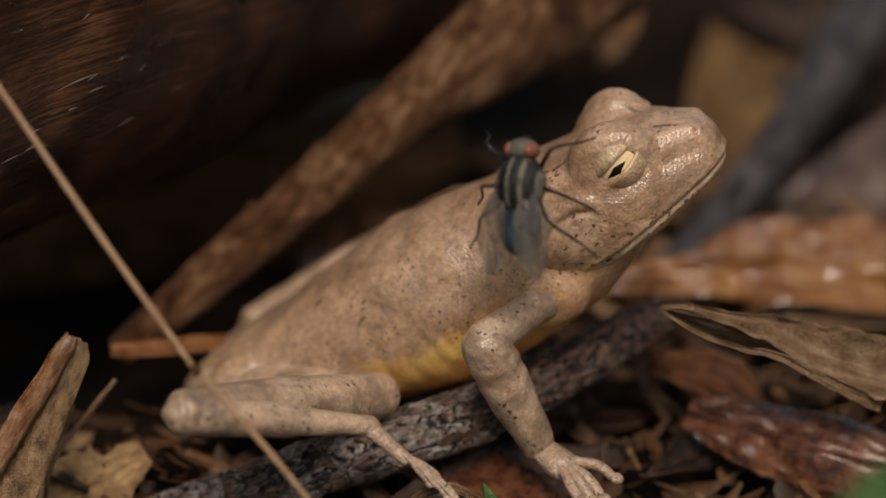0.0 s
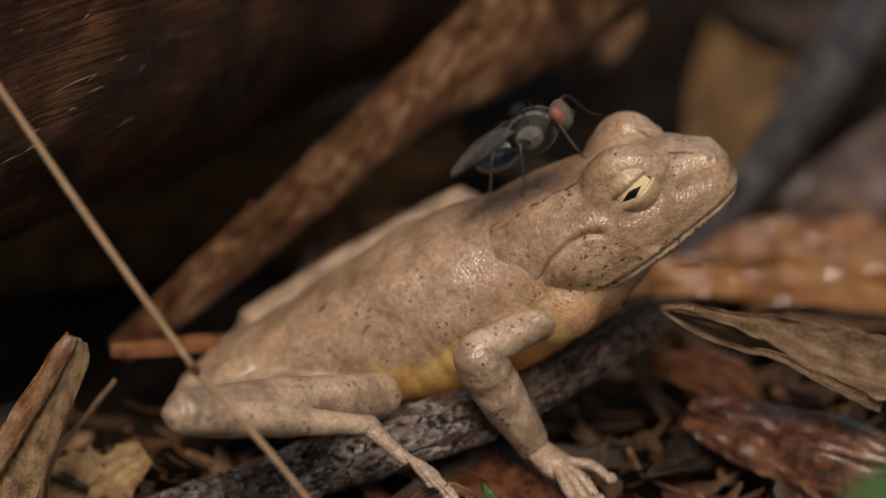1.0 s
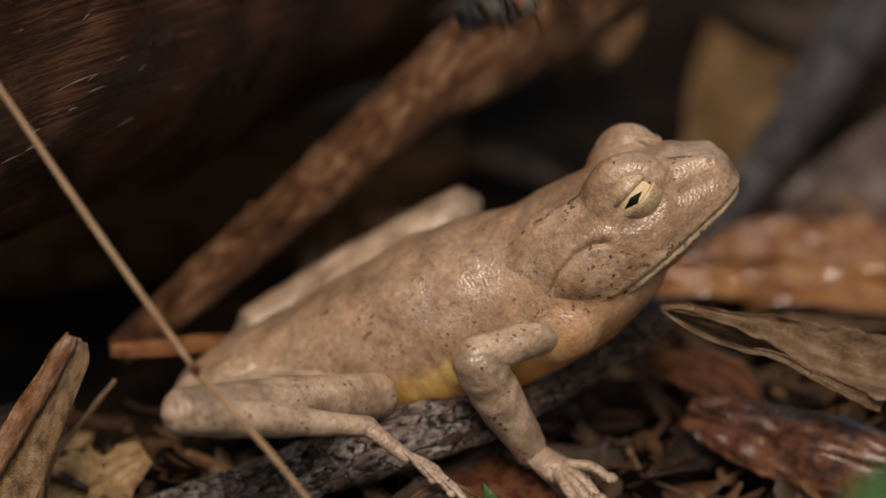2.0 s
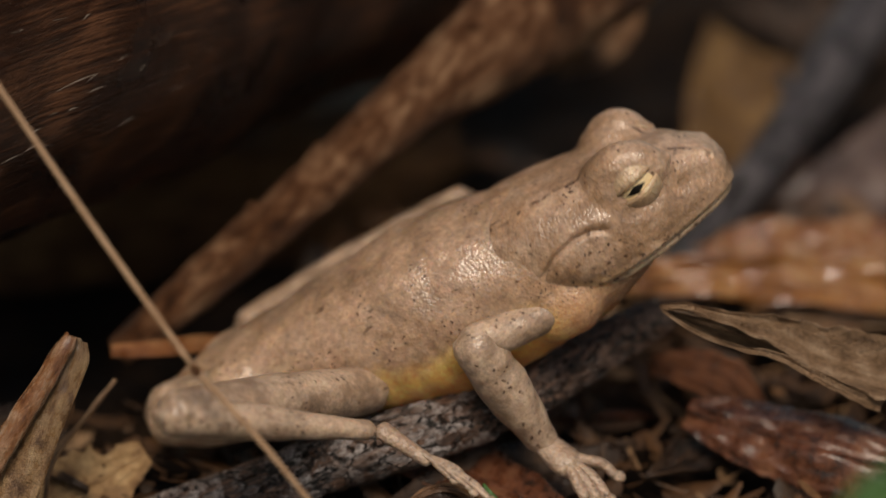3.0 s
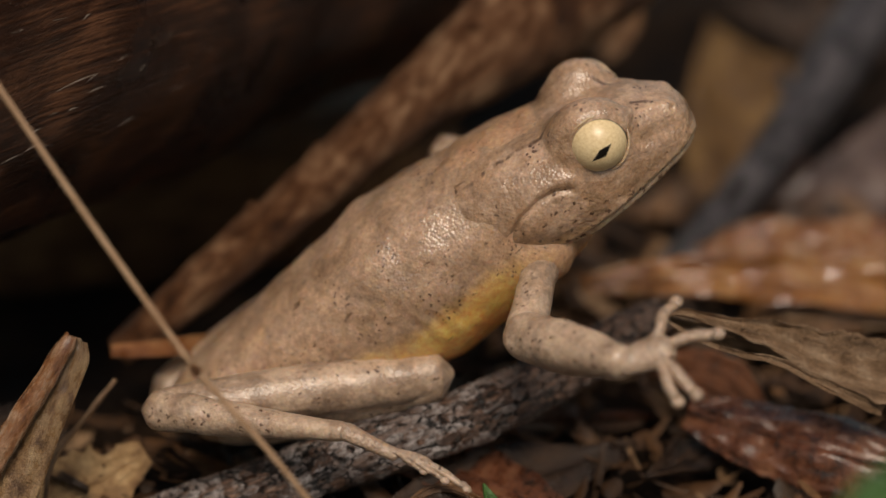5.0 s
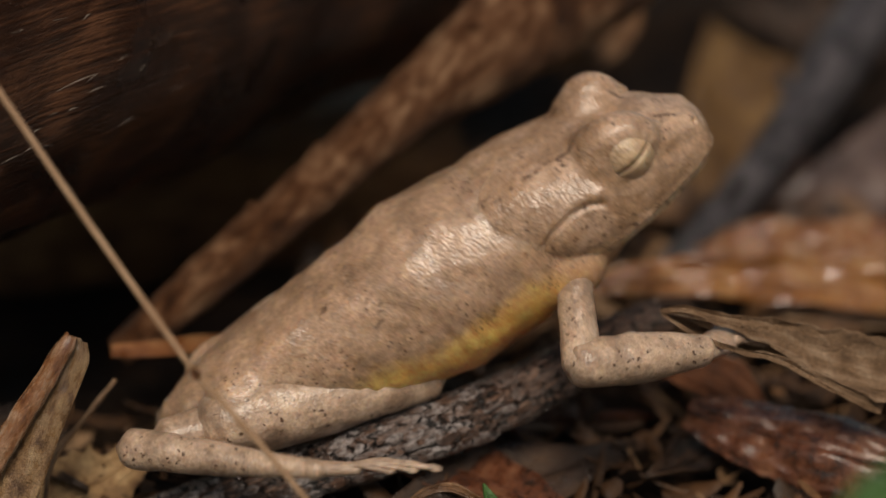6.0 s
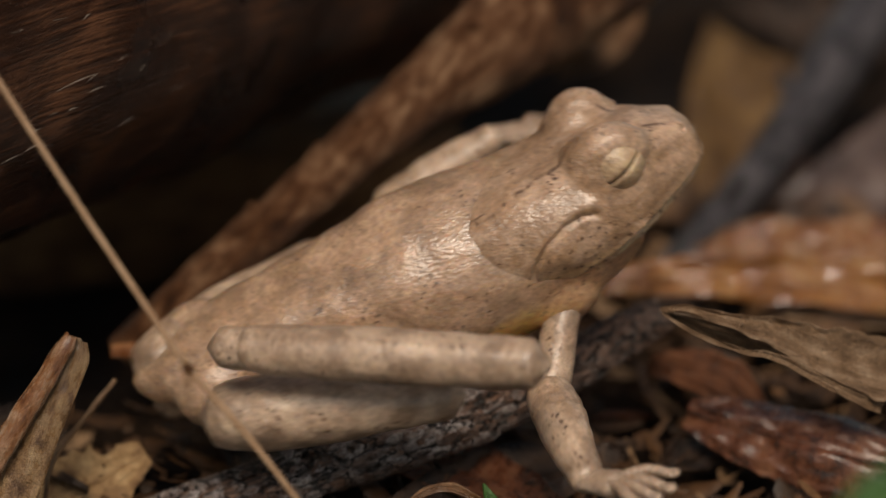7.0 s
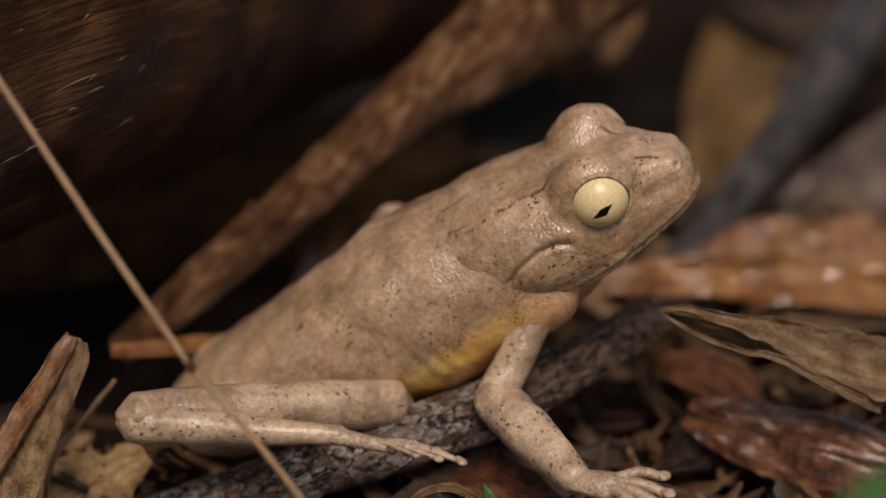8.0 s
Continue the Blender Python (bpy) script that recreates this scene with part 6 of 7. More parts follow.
    walk(frog_tarsus, [
        (0, pose(-0.01564, -0.00905, -0.00977, 32, 5.4, 28.9)),
        (0.6, pose(-0.01564, -0.00905, -0.00977, 32, 5.4, 28.9)),
        (0.8, pose(-0.01564, -0.00905, -0.00977, 32, 5.4, 28.9)),
        (1, pose(-0.01564, -0.009, -0.00977, 32, 5.4, 28.7)),
        (1.5, pose(-0.01565, -0.00895, -0.00977, 32.1, 5.4, 28.5)),
        (1.7, pose(-0.01564, -0.00905, -0.00977, 32, 5.4, 28.9)),
        (2.8, pose(-0.01608, -0.009, -0.00957, 32.4, 7.2, 28.5)),
        (3, pose(-0.01604, -0.00935, -0.00985, 32.5, 6.1, 27.1)),
        (3.1, pose(-0.01597, -0.01, -0.0098, 31.7, 6.5, 31.1)),
        (3.2, pose(-0.01599, -0.0098, -0.00981, 31.9, 6.5, 30.3)),
        (3.3, pose(-0.01602, -0.0095, -0.00984, 30.6, 5.2, 34.1)),
        (3.4, pose(-0.01625, -0.00895, -0.00971, 32.7, 5.3, 25.3)),
        (3.5, pose(-0.01763, -0.0016, -0.00933, 34.8, -7.1, -4.6)),
        (3.6, pose(-0.01838, 0.0017, -0.01062, 32.3, 1.9, -22.1)),
        (3.7, pose(-0.01772, -0.00375, -0.0094, 34.8, 7.1, 3.8)),
        (3.8, pose(-0.01739, -0.0065, -0.00953, 34.1, 5.4, 15.8)),
        (3.9, pose(-0.01636, -0.00805, -0.00956, 32.9, 4.8, 23.4)),
        (4, pose(-0.01694, -0.00745, -0.00913, 31.4, -2.3, 26.1)),
        (4.1, pose(-0.01819, 0.0016, -0.01061, 31.7, 3.7, -24)),
        (4.2, pose(-0.0182, 0.0017, -0.01037, 32.3, 4.4, -20.9)),
        (4.3, pose(-0.01821, 0.00175, -0.01026, 32.2, 4.8, -21.1)),
        (4.5, pose(-0.01821, 0.00175, -0.01037, 32.3, 4.4, -21.1)),
        (4.7, pose(-0.01821, 0.00175, -0.01037, 32.3, 4.4, -21.1)),
        (5.3, pose(-0.0182, 0.0017, -0.01026, 32.3, 4.9, -20.9)),
        (5.8, pose(-0.01814, 0.0018, -0.01037, 32.2, 4.4, -21.4)),
        (5.9, pose(-0.01824, 0.0017, -0.01062, 31.8, 2.7, -24.3)),
        (6, pose(-0.01976, 0.00115, -0.01274, 32.4, 4.2, -20.3)),
        (6.1, pose(-0.01933, 0.002, -0.00981, 25.6, 23.9, -40.3)),
        (6.2, pose(-0.01582, -0.002, -0.00754, 82, 53.1, -39.8)),
        (6.3, pose(-0.01894, -0.001, -0.00919, 31.1, 39.6, -29.8)),
        (6.4, pose(-0.01866, -0.001, -0.00961, 29.1, 45.2, -36.5)),
        (6.5, pose(-0.02064, 0.001, -0.01273, 26.9, 17, -37.2)),
        (6.6, pose(-0.01996, 0, -0.01196, 26, 22.4, -39.4)),
        (6.7, pose(-0.0197, 0.001, -0.01086, 26.6, 25.2, -37.7)),
        (6.8, pose(-0.01943, 0, -0.00739, 29.4, 16.5, -30)),
        (6.9, pose(-0.01648, -0.004, -0.00727, 32, -2.1, -25.9)),
        (7, pose(-0.01317, -0.006, -0.00597, 33.3, 3.6, -15.2)),
        (7.1, pose(-0.01764, 0, -0.00839, 33, 19, -17.3)),
        (7.2, pose(-0.01673, -0.00715, -0.00786, 46.1, 38.2, 35.4)),
        (7.3, pose(-0.01901, -0.0032, -0.00975, 35.1, 11, 1.3)),
        (7.5, pose(-0.01878, -0.0037, -0.00846, 35.1, 10.4, 3.3)),
        (7.7, pose(-0.01893, -0.00295, -0.00996, 34.7, 6.0, -0.2)),
        (8, pose(-0.0192, -0.0027, -0.0108, 34.6, 3.4, -1.3)),
    ])
    walk(frog_foot, [
        (0, pose(-0.00469, -0.003, -0.01095, 38.5, 40, -10.8)),
        (0.6, pose(-0.00469, -0.003, -0.01095, 38.5, 40, -10.8)),
        (0.8, pose(-0.00469, -0.003, -0.01095, 38.5, 40, -10.8)),
        (1, pose(-0.00469, -0.003, -0.01095, 38.5, 40, -10.8)),
        (1.5, pose(-0.00469, -0.003, -0.01095, 38.5, 40, -10.8)),
        (1.7, pose(-0.00469, -0.003, -0.01095, 38.2, 38.9, -10.8)),
        (2.8, pose(-0.00504, -0.003, -0.01116, 36.8, 32.6, -9.8)),
        (3, pose(-0.00364, -0.003, -0.01134, 35.9, 31.7, -12.4)),
        (3.1, pose(-0.00434, -0.003, -0.01134, 34.1, 20.5, -13)),
        (3.2, pose(-0.00434, -0.003, -0.01134, 34.7, 26.1, -13)),
        (3.3, pose(-0.00644, -0.003, -0.01088, 35.1, 20.3, -7.6)),
        (3.4, pose(-0.00364, -0.003, -0.01099, 33.8, 19, -13.4)),
        (3.5, pose(-0.00014, -0.003, -0.00714, 33.9, 12.4, -10.9)),
        (3.6, pose(-0.00679, -0.003, -0.01102, 34.6, -3.9, -4.9)),
        (3.7, pose(-0.00644, -0.003, -0.01081, 35.2, 18.9, -6.1)),
        (3.8, pose(-0.00504, -0.003, -0.01074, 35.1, 19.7, -7.4)),
        (3.9, pose(-0.00469, -0.003, -0.01064, 34.2, 9.6, -7.6)),
        (4, pose(-0.00784, -0.003, -0.00872, 35.8, -14.3, -10.1)),
        (4.1, pose(-0.00784, -0.003, -0.01134, 34.4, 6.5, -4.4)),
        (4.2, pose(-0.00591, -0.003, -0.01137, 35.5, 21.5, -6.4)),
        (4.3, pose(-0.00591, -0.003, -0.01137, 35.9, 24.8, -6.9)),
        (4.5, pose(-0.00591, -0.003, -0.01137, 35.8, 25, -7.6)),
        (4.7, pose(-0.00591, -0.003, -0.01137, 35.8, 25, -7.6)),
        (5.3, pose(-0.00591, -0.003, -0.01137, 35.6, 23.6, -7.2)),
        (5.8, pose(-0.00591, -0.003, -0.01137, 35.5, 22.1, -6.9)),
        (5.9, pose(-0.00784, -0.003, -0.01116, 35.1, 16.9, -5.1)),
        (6, pose(-0.00854, -0.003, -0.01361, 34.4, -0.4, -4.8)),
        (6.1, pose(-0.01344, -0.003, -0.01323, 30.2, 28.7, -28.8)),
        (6.2, pose(-0.01222, -0.005, -0.01378, 31.4, 45.7, -31.7)),
        (6.3, pose(-0.0137, -0.004, -0.01418, 24, 36.5, -45)),
        (6.4, pose(-0.0146, -0.004, -0.0147, 24.8, 33.9, -42.9)),
        (6.5, pose(-0.01404, -0.004, -0.01526, 30.2, 20.4, -27.6)),
        (6.6, pose(-0.01509, -0.004, -0.01457, 27.9, 24.5, -34.3)),
        (6.7, pose(-0.01324, -0.004, -0.0147, 29.2, 27.2, -31.3)),
        (6.8, pose(-0.00905, -0.006, -0.01094, 33.1, 20.7, -17.4)),
        (6.9, pose(-0.00618, -0.009, -0.00685, 33.7, 2.6, -13)),
        (7, pose(-0.00215, -0.009, -0.00668, 33.9, 2.9, -10.3)),
        (7.1, pose(-0.00801, -0.003, -0.01186, 33, 9, -15.8)),
        (7.2, pose(-0.01231, -0.004, -0.01213, 34.4, 3.6, -4.6)),
        (7.3, pose(-0.00994, -0.003, -0.01151, 34.2, 7.1, -7.4)),
        (7.5, pose(-0.00679, -0.003, -0.01067, 34.3, 2.5, -6.1)),
        (7.7, pose(-0.00679, -0.003, -0.0112, 34.3, 6.8, -6.2)),
        (8, pose(-0.00679, -0.003, -0.01155, 34.5, 11.1, -6.3)),
    ])
    walk(frog_far_upper_arm, [
        (0, pose(0.00854, 0.01003, 0.00051, -28, 14.1, 130.7)),
        (0.6, pose(0.00854, 0.01003, 0.00051, -28, 14.1, 130.7)),
        (0.8, pose(0.00873, 0.00981, -0.00023, -28.3, 12.4, 132.8)),
        (1, pose(0.00884, 0.0096, -0.00066, -28.6, 12.3, 133.7)),
        (1.5, pose(0.00929, 0.00942, -0.00203, -28.2, 11.2, 133.5)),
        (1.7, pose(0.0093, 0.00953, -0.0021, -28, 10.6, 133.4)),
        (2.8, pose(0.00895, 0.00945, -0.00159, -29.4, 12.1, 135.9)),
        (3, pose(0.0083, 0.00926, -0.00039, -30.7, 13.2, 138.7)),
        (3.1, pose(0.00803, 0.00891, -0.00011, -31.5, 15.8, 138.3)),
        (3.2, pose(0.00746, 0.00834, 0.00035, -33.4, 17.8, 142.1)),
        (3.3, pose(0.00807, 0.00886, -0.00015, -31.9, 15.6, 139.9)),
        (3.4, pose(0.00753, 0.00878, 0.00083, -32.9, 17.1, 141.4)),
        (3.5, pose(0.00874, 0.00903, 0.00049, -31.1, 13.2, 139.8)),
        (3.6, pose(0.00875, 0.00931, -0.00016, -30.3, 13.7, 137.1)),
        (3.7, pose(0.00812, 0.00892, -0.00025, -31.5, 16, 138)),
        (3.8, pose(0.00772, 0.00936, 0.00061, -30.1, 14.1, 135.9)),
        (3.9, pose(0.00802, 0.00914, -8e-05, -31.6, 17.1, 137.1)),
        (4, pose(0.00812, 0.00943, 0.00036, -30.2, -18.1, 152.6)),
        (4.1, pose(0.00697, 0.00907, 0.00171, -29.3, -11.8, 149.1)),
        (4.2, pose(0.00641, 0.00966, 0.00248, -27.3, -21.6, 143.9)),
        (4.3, pose(0.00585, 0.00971, 0.00325, -25.9, -26.5, 140.3)),
        (4.5, pose(0.00584, 0.00923, 0.00274, -26, -29.6, 140.3)),
        (4.7, pose(0.0059, 0.00946, 0.003, -26, -27.9, 140.5)),
        (5.3, pose(0.00516, 0.00883, 0.00353, -24.2, -26.1, 136.4)),
        (5.8, pose(0.0034, 0.00815, 0.00415, -37.7, 23.5, 152.6)),
        (5.9, pose(0.00516, 0.00843, 0.00304, -35.6, 20.6, 146.7)),
        (6, pose(0.00639, 0.00863, 0.0025, -34.7, 17.2, 148.8)),
        (6.1, pose(0.00648, 0.00786, 0.00266, -34.3, 11.5, 156.8)),
        (6.2, pose(0.00678, 0.00782, 0.00322, -46.4, -50.7, 94.6)),
        (6.3, pose(0.00397, 0.00723, 0.00248, -53.7, -44.2, 103)),
        (6.4, pose(0.00305, 0.00791, 0.00189, -26.1, -26.5, 140.8)),
        (6.5, pose(1e-05, 0.00782, 0.00377, -29.9, 8.1, 141.1)),
        (6.6, pose(0.00206, 0.00759, 0.00143, -22, -24, 131.3)),
        (6.7, pose(0.00356, 0.00837, 0.00165, -27.9, -13.4, 145)),
        (6.8, pose(0.00354, 0.00784, 0.00082, -28.5, -12, 146.5)),
        (6.9, pose(0.00438, 0.0086, 0.00088, -30.2, -11.1, 151.9)),
        (7, pose(0.00578, 0.00857, 0.00271, -31.8, -0.2, 154.5)),
        (7.1, pose(0.00653, 0.00863, 0.00222, -26.8, -23.7, 142.7)),
        (7.2, pose(0.00692, 0.00893, 0.00188, -29.7, -14.8, 150.8)),
        (7.3, pose(0.00669, 0.00911, 0.00131, -32.1, -1.8, 156.8)),
        (7.5, pose(0.00699, 0.00962, 0.00117, -32.1, -2.5, 157.4)),
        (7.7, pose(0.00669, 0.00964, 0.00114, -32, -2.7, 156.8)),
        (8, pose(0.00646, 0.00956, 0.00113, -31.9, -2.8, 156.4)),
    ])
    walk(frog_far_forearm, [
        (0, pose(0.00402, 0.01528, -0.00123, -91.8, 55.8, 118.9)),
        (0.6, pose(0.00402, 0.01528, -0.00123, -91.8, 55.8, 118.9)),
        (0.8, pose(0.00399, 0.01493, -0.00177, -88.3, 54.3, 122.3)),
        (1, pose(0.00402, 0.01465, -0.00218, -86.4, 54.4, 124.8)),
        (1.5, pose(0.00446, 0.0145, -0.00342, -82.6, 53.7, 129.3)),
        (1.7, pose(0.00447, 0.01463, -0.00341, -82.7, 53.1, 128.9)),
        (2.8, pose(0.00394, 0.01432, -0.00309, -82, 54.5, 130.4)),
        (3, pose(0.00307, 0.01386, -0.00202, -83.5, 55.1, 128.8)),
        (3.1, pose(0.0029, 0.01348, -0.00205, -83.6, 57.9, 129.9)),
        (3.2, pose(0.00209, 0.01251, -0.00183, -81.5, 60, 133.2)),
        (3.3, pose(0.00281, 0.0133, -0.00207, -83.3, 57.6, 130)),
        (3.4, pose(0.00219, 0.01305, -0.00127, -84.4, 58.7, 129.2)),
        (3.5, pose(0.00342, 0.01352, -0.00114, -83.1, 55, 129.2)),
        (3.6, pose(0.00367, 0.01404, -0.00185, -83.9, 55.8, 128.6)),
        (3.7, pose(0.00302, 0.01351, -0.00222, -83.2, 58.3, 130.5)),
        (3.8, pose(0.00274, 0.01418, -0.00114, -88.7, 55.5, 122.5)),
        (3.9, pose(0.00302, 0.01379, -0.00218, -83.4, 59.5, 130.8)),
        (4, pose(-0.00055, 0.01393, 0.00355, 39.4, 40.9, -9.1)),
        (4.1, pose(-0.00055, 0.01357, 0.00354, 39.4, 40.9, -9.1)),
        (4.2, pose(0.00023, 0.01416, 0.00551, 111.1, 63, -12.1)),
        (4.3, pose(0.00043, 0.01421, 0.00676, 113.7, 69.7, -13.1)),
        (4.5, pose(0.00043, 0.01373, 0.00674, 113.6, 69.7, -13.2)),
        (4.7, pose(0.00043, 0.01396, 0.00675, 113.7, 69.7, -13.2)),
        (5.3, pose(0.00043, 0.01333, 0.00673, 113.6, 69.7, -13.2)),
        (5.8, pose(-0.00242, 0.01117, 0.0013, -89.6, 61.5, 124.4)),
        (5.9, pose(-0.00043, 0.01211, 0.00052, -89.1, 60.2, 124.4)),
        (6, pose(0.00055, 0.01217, 0.00039, -85.3, 56.6, 127.2)),
        (6.1, pose(5e-05, 0.01062, 0.00124, -77, 50.3, 135.3)),
        (6.2, pose(0.00642, 0.01232, 0.00873, -37.3, 29.6, -175.1)),
        (6.3, pose(0.00293, 0.01173, 0.00697, -41.2, 48.9, -167.8)),
        (6.4, pose(-0.00247, 0.01241, 0.00545, 36.9, -20.7, -5.7)),
        (6.5, pose(-0.00557, 0.01232, 0.00274, 37.8, -23.5, -8.2)),
        (6.6, pose(-0.00189, 0.01209, 0.00409, 38, -25.6, -4.8)),
        (6.7, pose(-0.00287, 0.01287, 0.00353, 41.3, -35.3, -5.3)),
        (6.8, pose(-0.00325, 0.01234, 0.00255, 41.6, -36.7, -4.1)),
        (6.9, pose(-0.00404, 0.0131, 0.00276, 41.4, -36.2, -3.9)),
        (7, pose(-0.00365, 0.01307, 0.00276, 40.6, -34.2, -3.9)),
        (7.1, pose(0.00062, 0.01313, 0.00548, 39.9, -30.6, -7.4)),
        (7.2, pose(-0.00113, 0.01343, 0.00432, 39.8, -30, -8.6)),
        (7.3, pose(-0.00382, 0.01361, 0.00168, 34.3, 16.4, -9.8)),
        (7.5, pose(-0.00383, 0.01412, 0.00168, 34.3, 16.4, -9.8)),
        (7.7, pose(-0.00383, 0.01414, 0.00168, 34.3, 16.4, -9.8)),
        (8, pose(-0.00383, 0.01406, 0.00168, 34.3, 16.4, -9.8)),
    ])
    walk(frog_far_hand, [
        (0, pose(0.00199, 0.01896, -0.0074, 39.4, 26.8, 18.2)),
        (0.6, pose(0.00199, 0.01896, -0.0074, 39.4, 26.8, 18.2)),
        (0.8, pose(0.00166, 0.01861, -0.00782, 40, 28.2, 20.7)),
        (1, pose(0.00154, 0.01822, -0.00824, 40.6, 29.5, 21)),
        (1.5, pose(0.00166, 0.01791, -0.00943, 42.5, 33.5, 19.8)),
        (1.7, pose(0.00166, 0.01811, -0.00938, 42.5, 33.4, 20.3)),
        (2.8, pose(0.00113, 0.01762, -0.00917, 42, 32.2, 22.1)),
        (3, pose(0.0004, 0.01718, -0.00814, 40, 28.5, 25.9)),
        (3.1, pose(0.00036, 0.01652, -0.00838, 40.4, 29, 23.4)),
        (3.2, pose(-0.00047, 0.01523, -0.00829, 39.9, 28.2, 26.3)),
        (3.3, pose(0.00024, 0.01636, -0.00836, 39.9, 28.1, 25.7)),
        (3.4, pose(-0.00025, 0.01605, -0.00764, 38.8, 26.1, 27.2)),
        (3.5, pose(0.00072, 0.01683, -0.00725, 39.7, 27.9, 27.3)),
        (3.6, pose(0.00106, 0.01731, -0.00803, 40.6, 29.5, 23.4)),
        (3.7, pose(0.00047, 0.0165, -0.00857, 40.7, 29.6, 22.6)),
        (3.8, pose(0.00047, 0.01774, -0.00728, 38.8, 25.5, 24)),
        (3.9, pose(0.00055, 0.01665, -0.0086, 40.8, 30, 20.6)),
        (4, pose(0.00257, 0.01343, 0.00082, 34.6, 6.4, 10.7)),
        (4.1, pose(0.00256, 0.01307, 0.00082, 33.6, -0.1, 14.7)),
        (4.2, pose(0.00257, 0.01366, 0.00082, 33.1, -3.3, 16.6)),
        (4.3, pose(0.00257, 0.01371, 0.00082, 33.1, -5.8, 15.6)),
        (4.5, pose(0.00257, 0.01323, 0.00082, 32.6, -4.3, 19.3)),
        (4.7, pose(0.00257, 0.01346, 0.00082, 33.2, -5, 15.8)),
        (5.3, pose(0.00256, 0.01283, 0.00081, 32.4, -7.8, 19.2)),
        (5.8, pose(-0.00443, 0.0141, -0.00525, 31.3, 14.8, 41.2)),
        (5.9, pose(-0.00252, 0.01516, -0.00595, 34.6, 18.7, 34.5)),
        (6, pose(-0.00193, 0.01544, -0.00584, 33.8, 18.9, 38.2)),
        (6.1, pose(-0.00334, 0.01396, -0.0045, 29.8, 18.3, 49)),
        (6.2, pose(0.00062, 0.01182, 0.00543, 27, -6, 39.5)),
        (6.3, pose(0.00061, 0.01123, 0.00426, 26.7, -8.6, 39.5)),
        (6.4, pose(0.00254, 0.01191, 0.00736, 27.3, -8.2, 38)),
        (6.5, pose(-0.00208, 0.01182, 0.00428, 27, -15.9, 37.3)),
        (6.6, pose(0.00408, 0.01159, 0.00696, 26, -7, 41.9)),
        (6.7, pose(0.00255, 0.01237, 0.00738, 30.8, -7.8, 26.5)),
        (6.8, pose(0.0037, 0.01184, 0.00775, 29.4, 1.2, 35.8)),
        (6.9, pose(0.00333, 0.0126, 0.00817, 30.2, -0.7, 31.9)),
        (7, pose(0.00372, 0.01257, 0.00778, 29.4, -4.4, 32.9)),
        (7.1, pose(0.00449, 0.01263, 0.00778, 30.3, -2.5, 30.3)),
        (7.2, pose(0.00217, 0.01293, 0.00625, 32.4, -2.6, 21.3)),
        (7.3, pose(-0.00093, 0.01311, 0.00082, 32.5, -1.9, 20.8)),
        (7.5, pose(-0.00093, 0.01362, 0.00082, 33.5, -2.1, 14.8)),
        (7.7, pose(-0.00094, 0.01364, 0.00082, 33.6, -2.9, 13.1)),
        (8, pose(-0.00093, 0.01356, 0.00082, 33.6, -3.3, 13.2)),
    ])
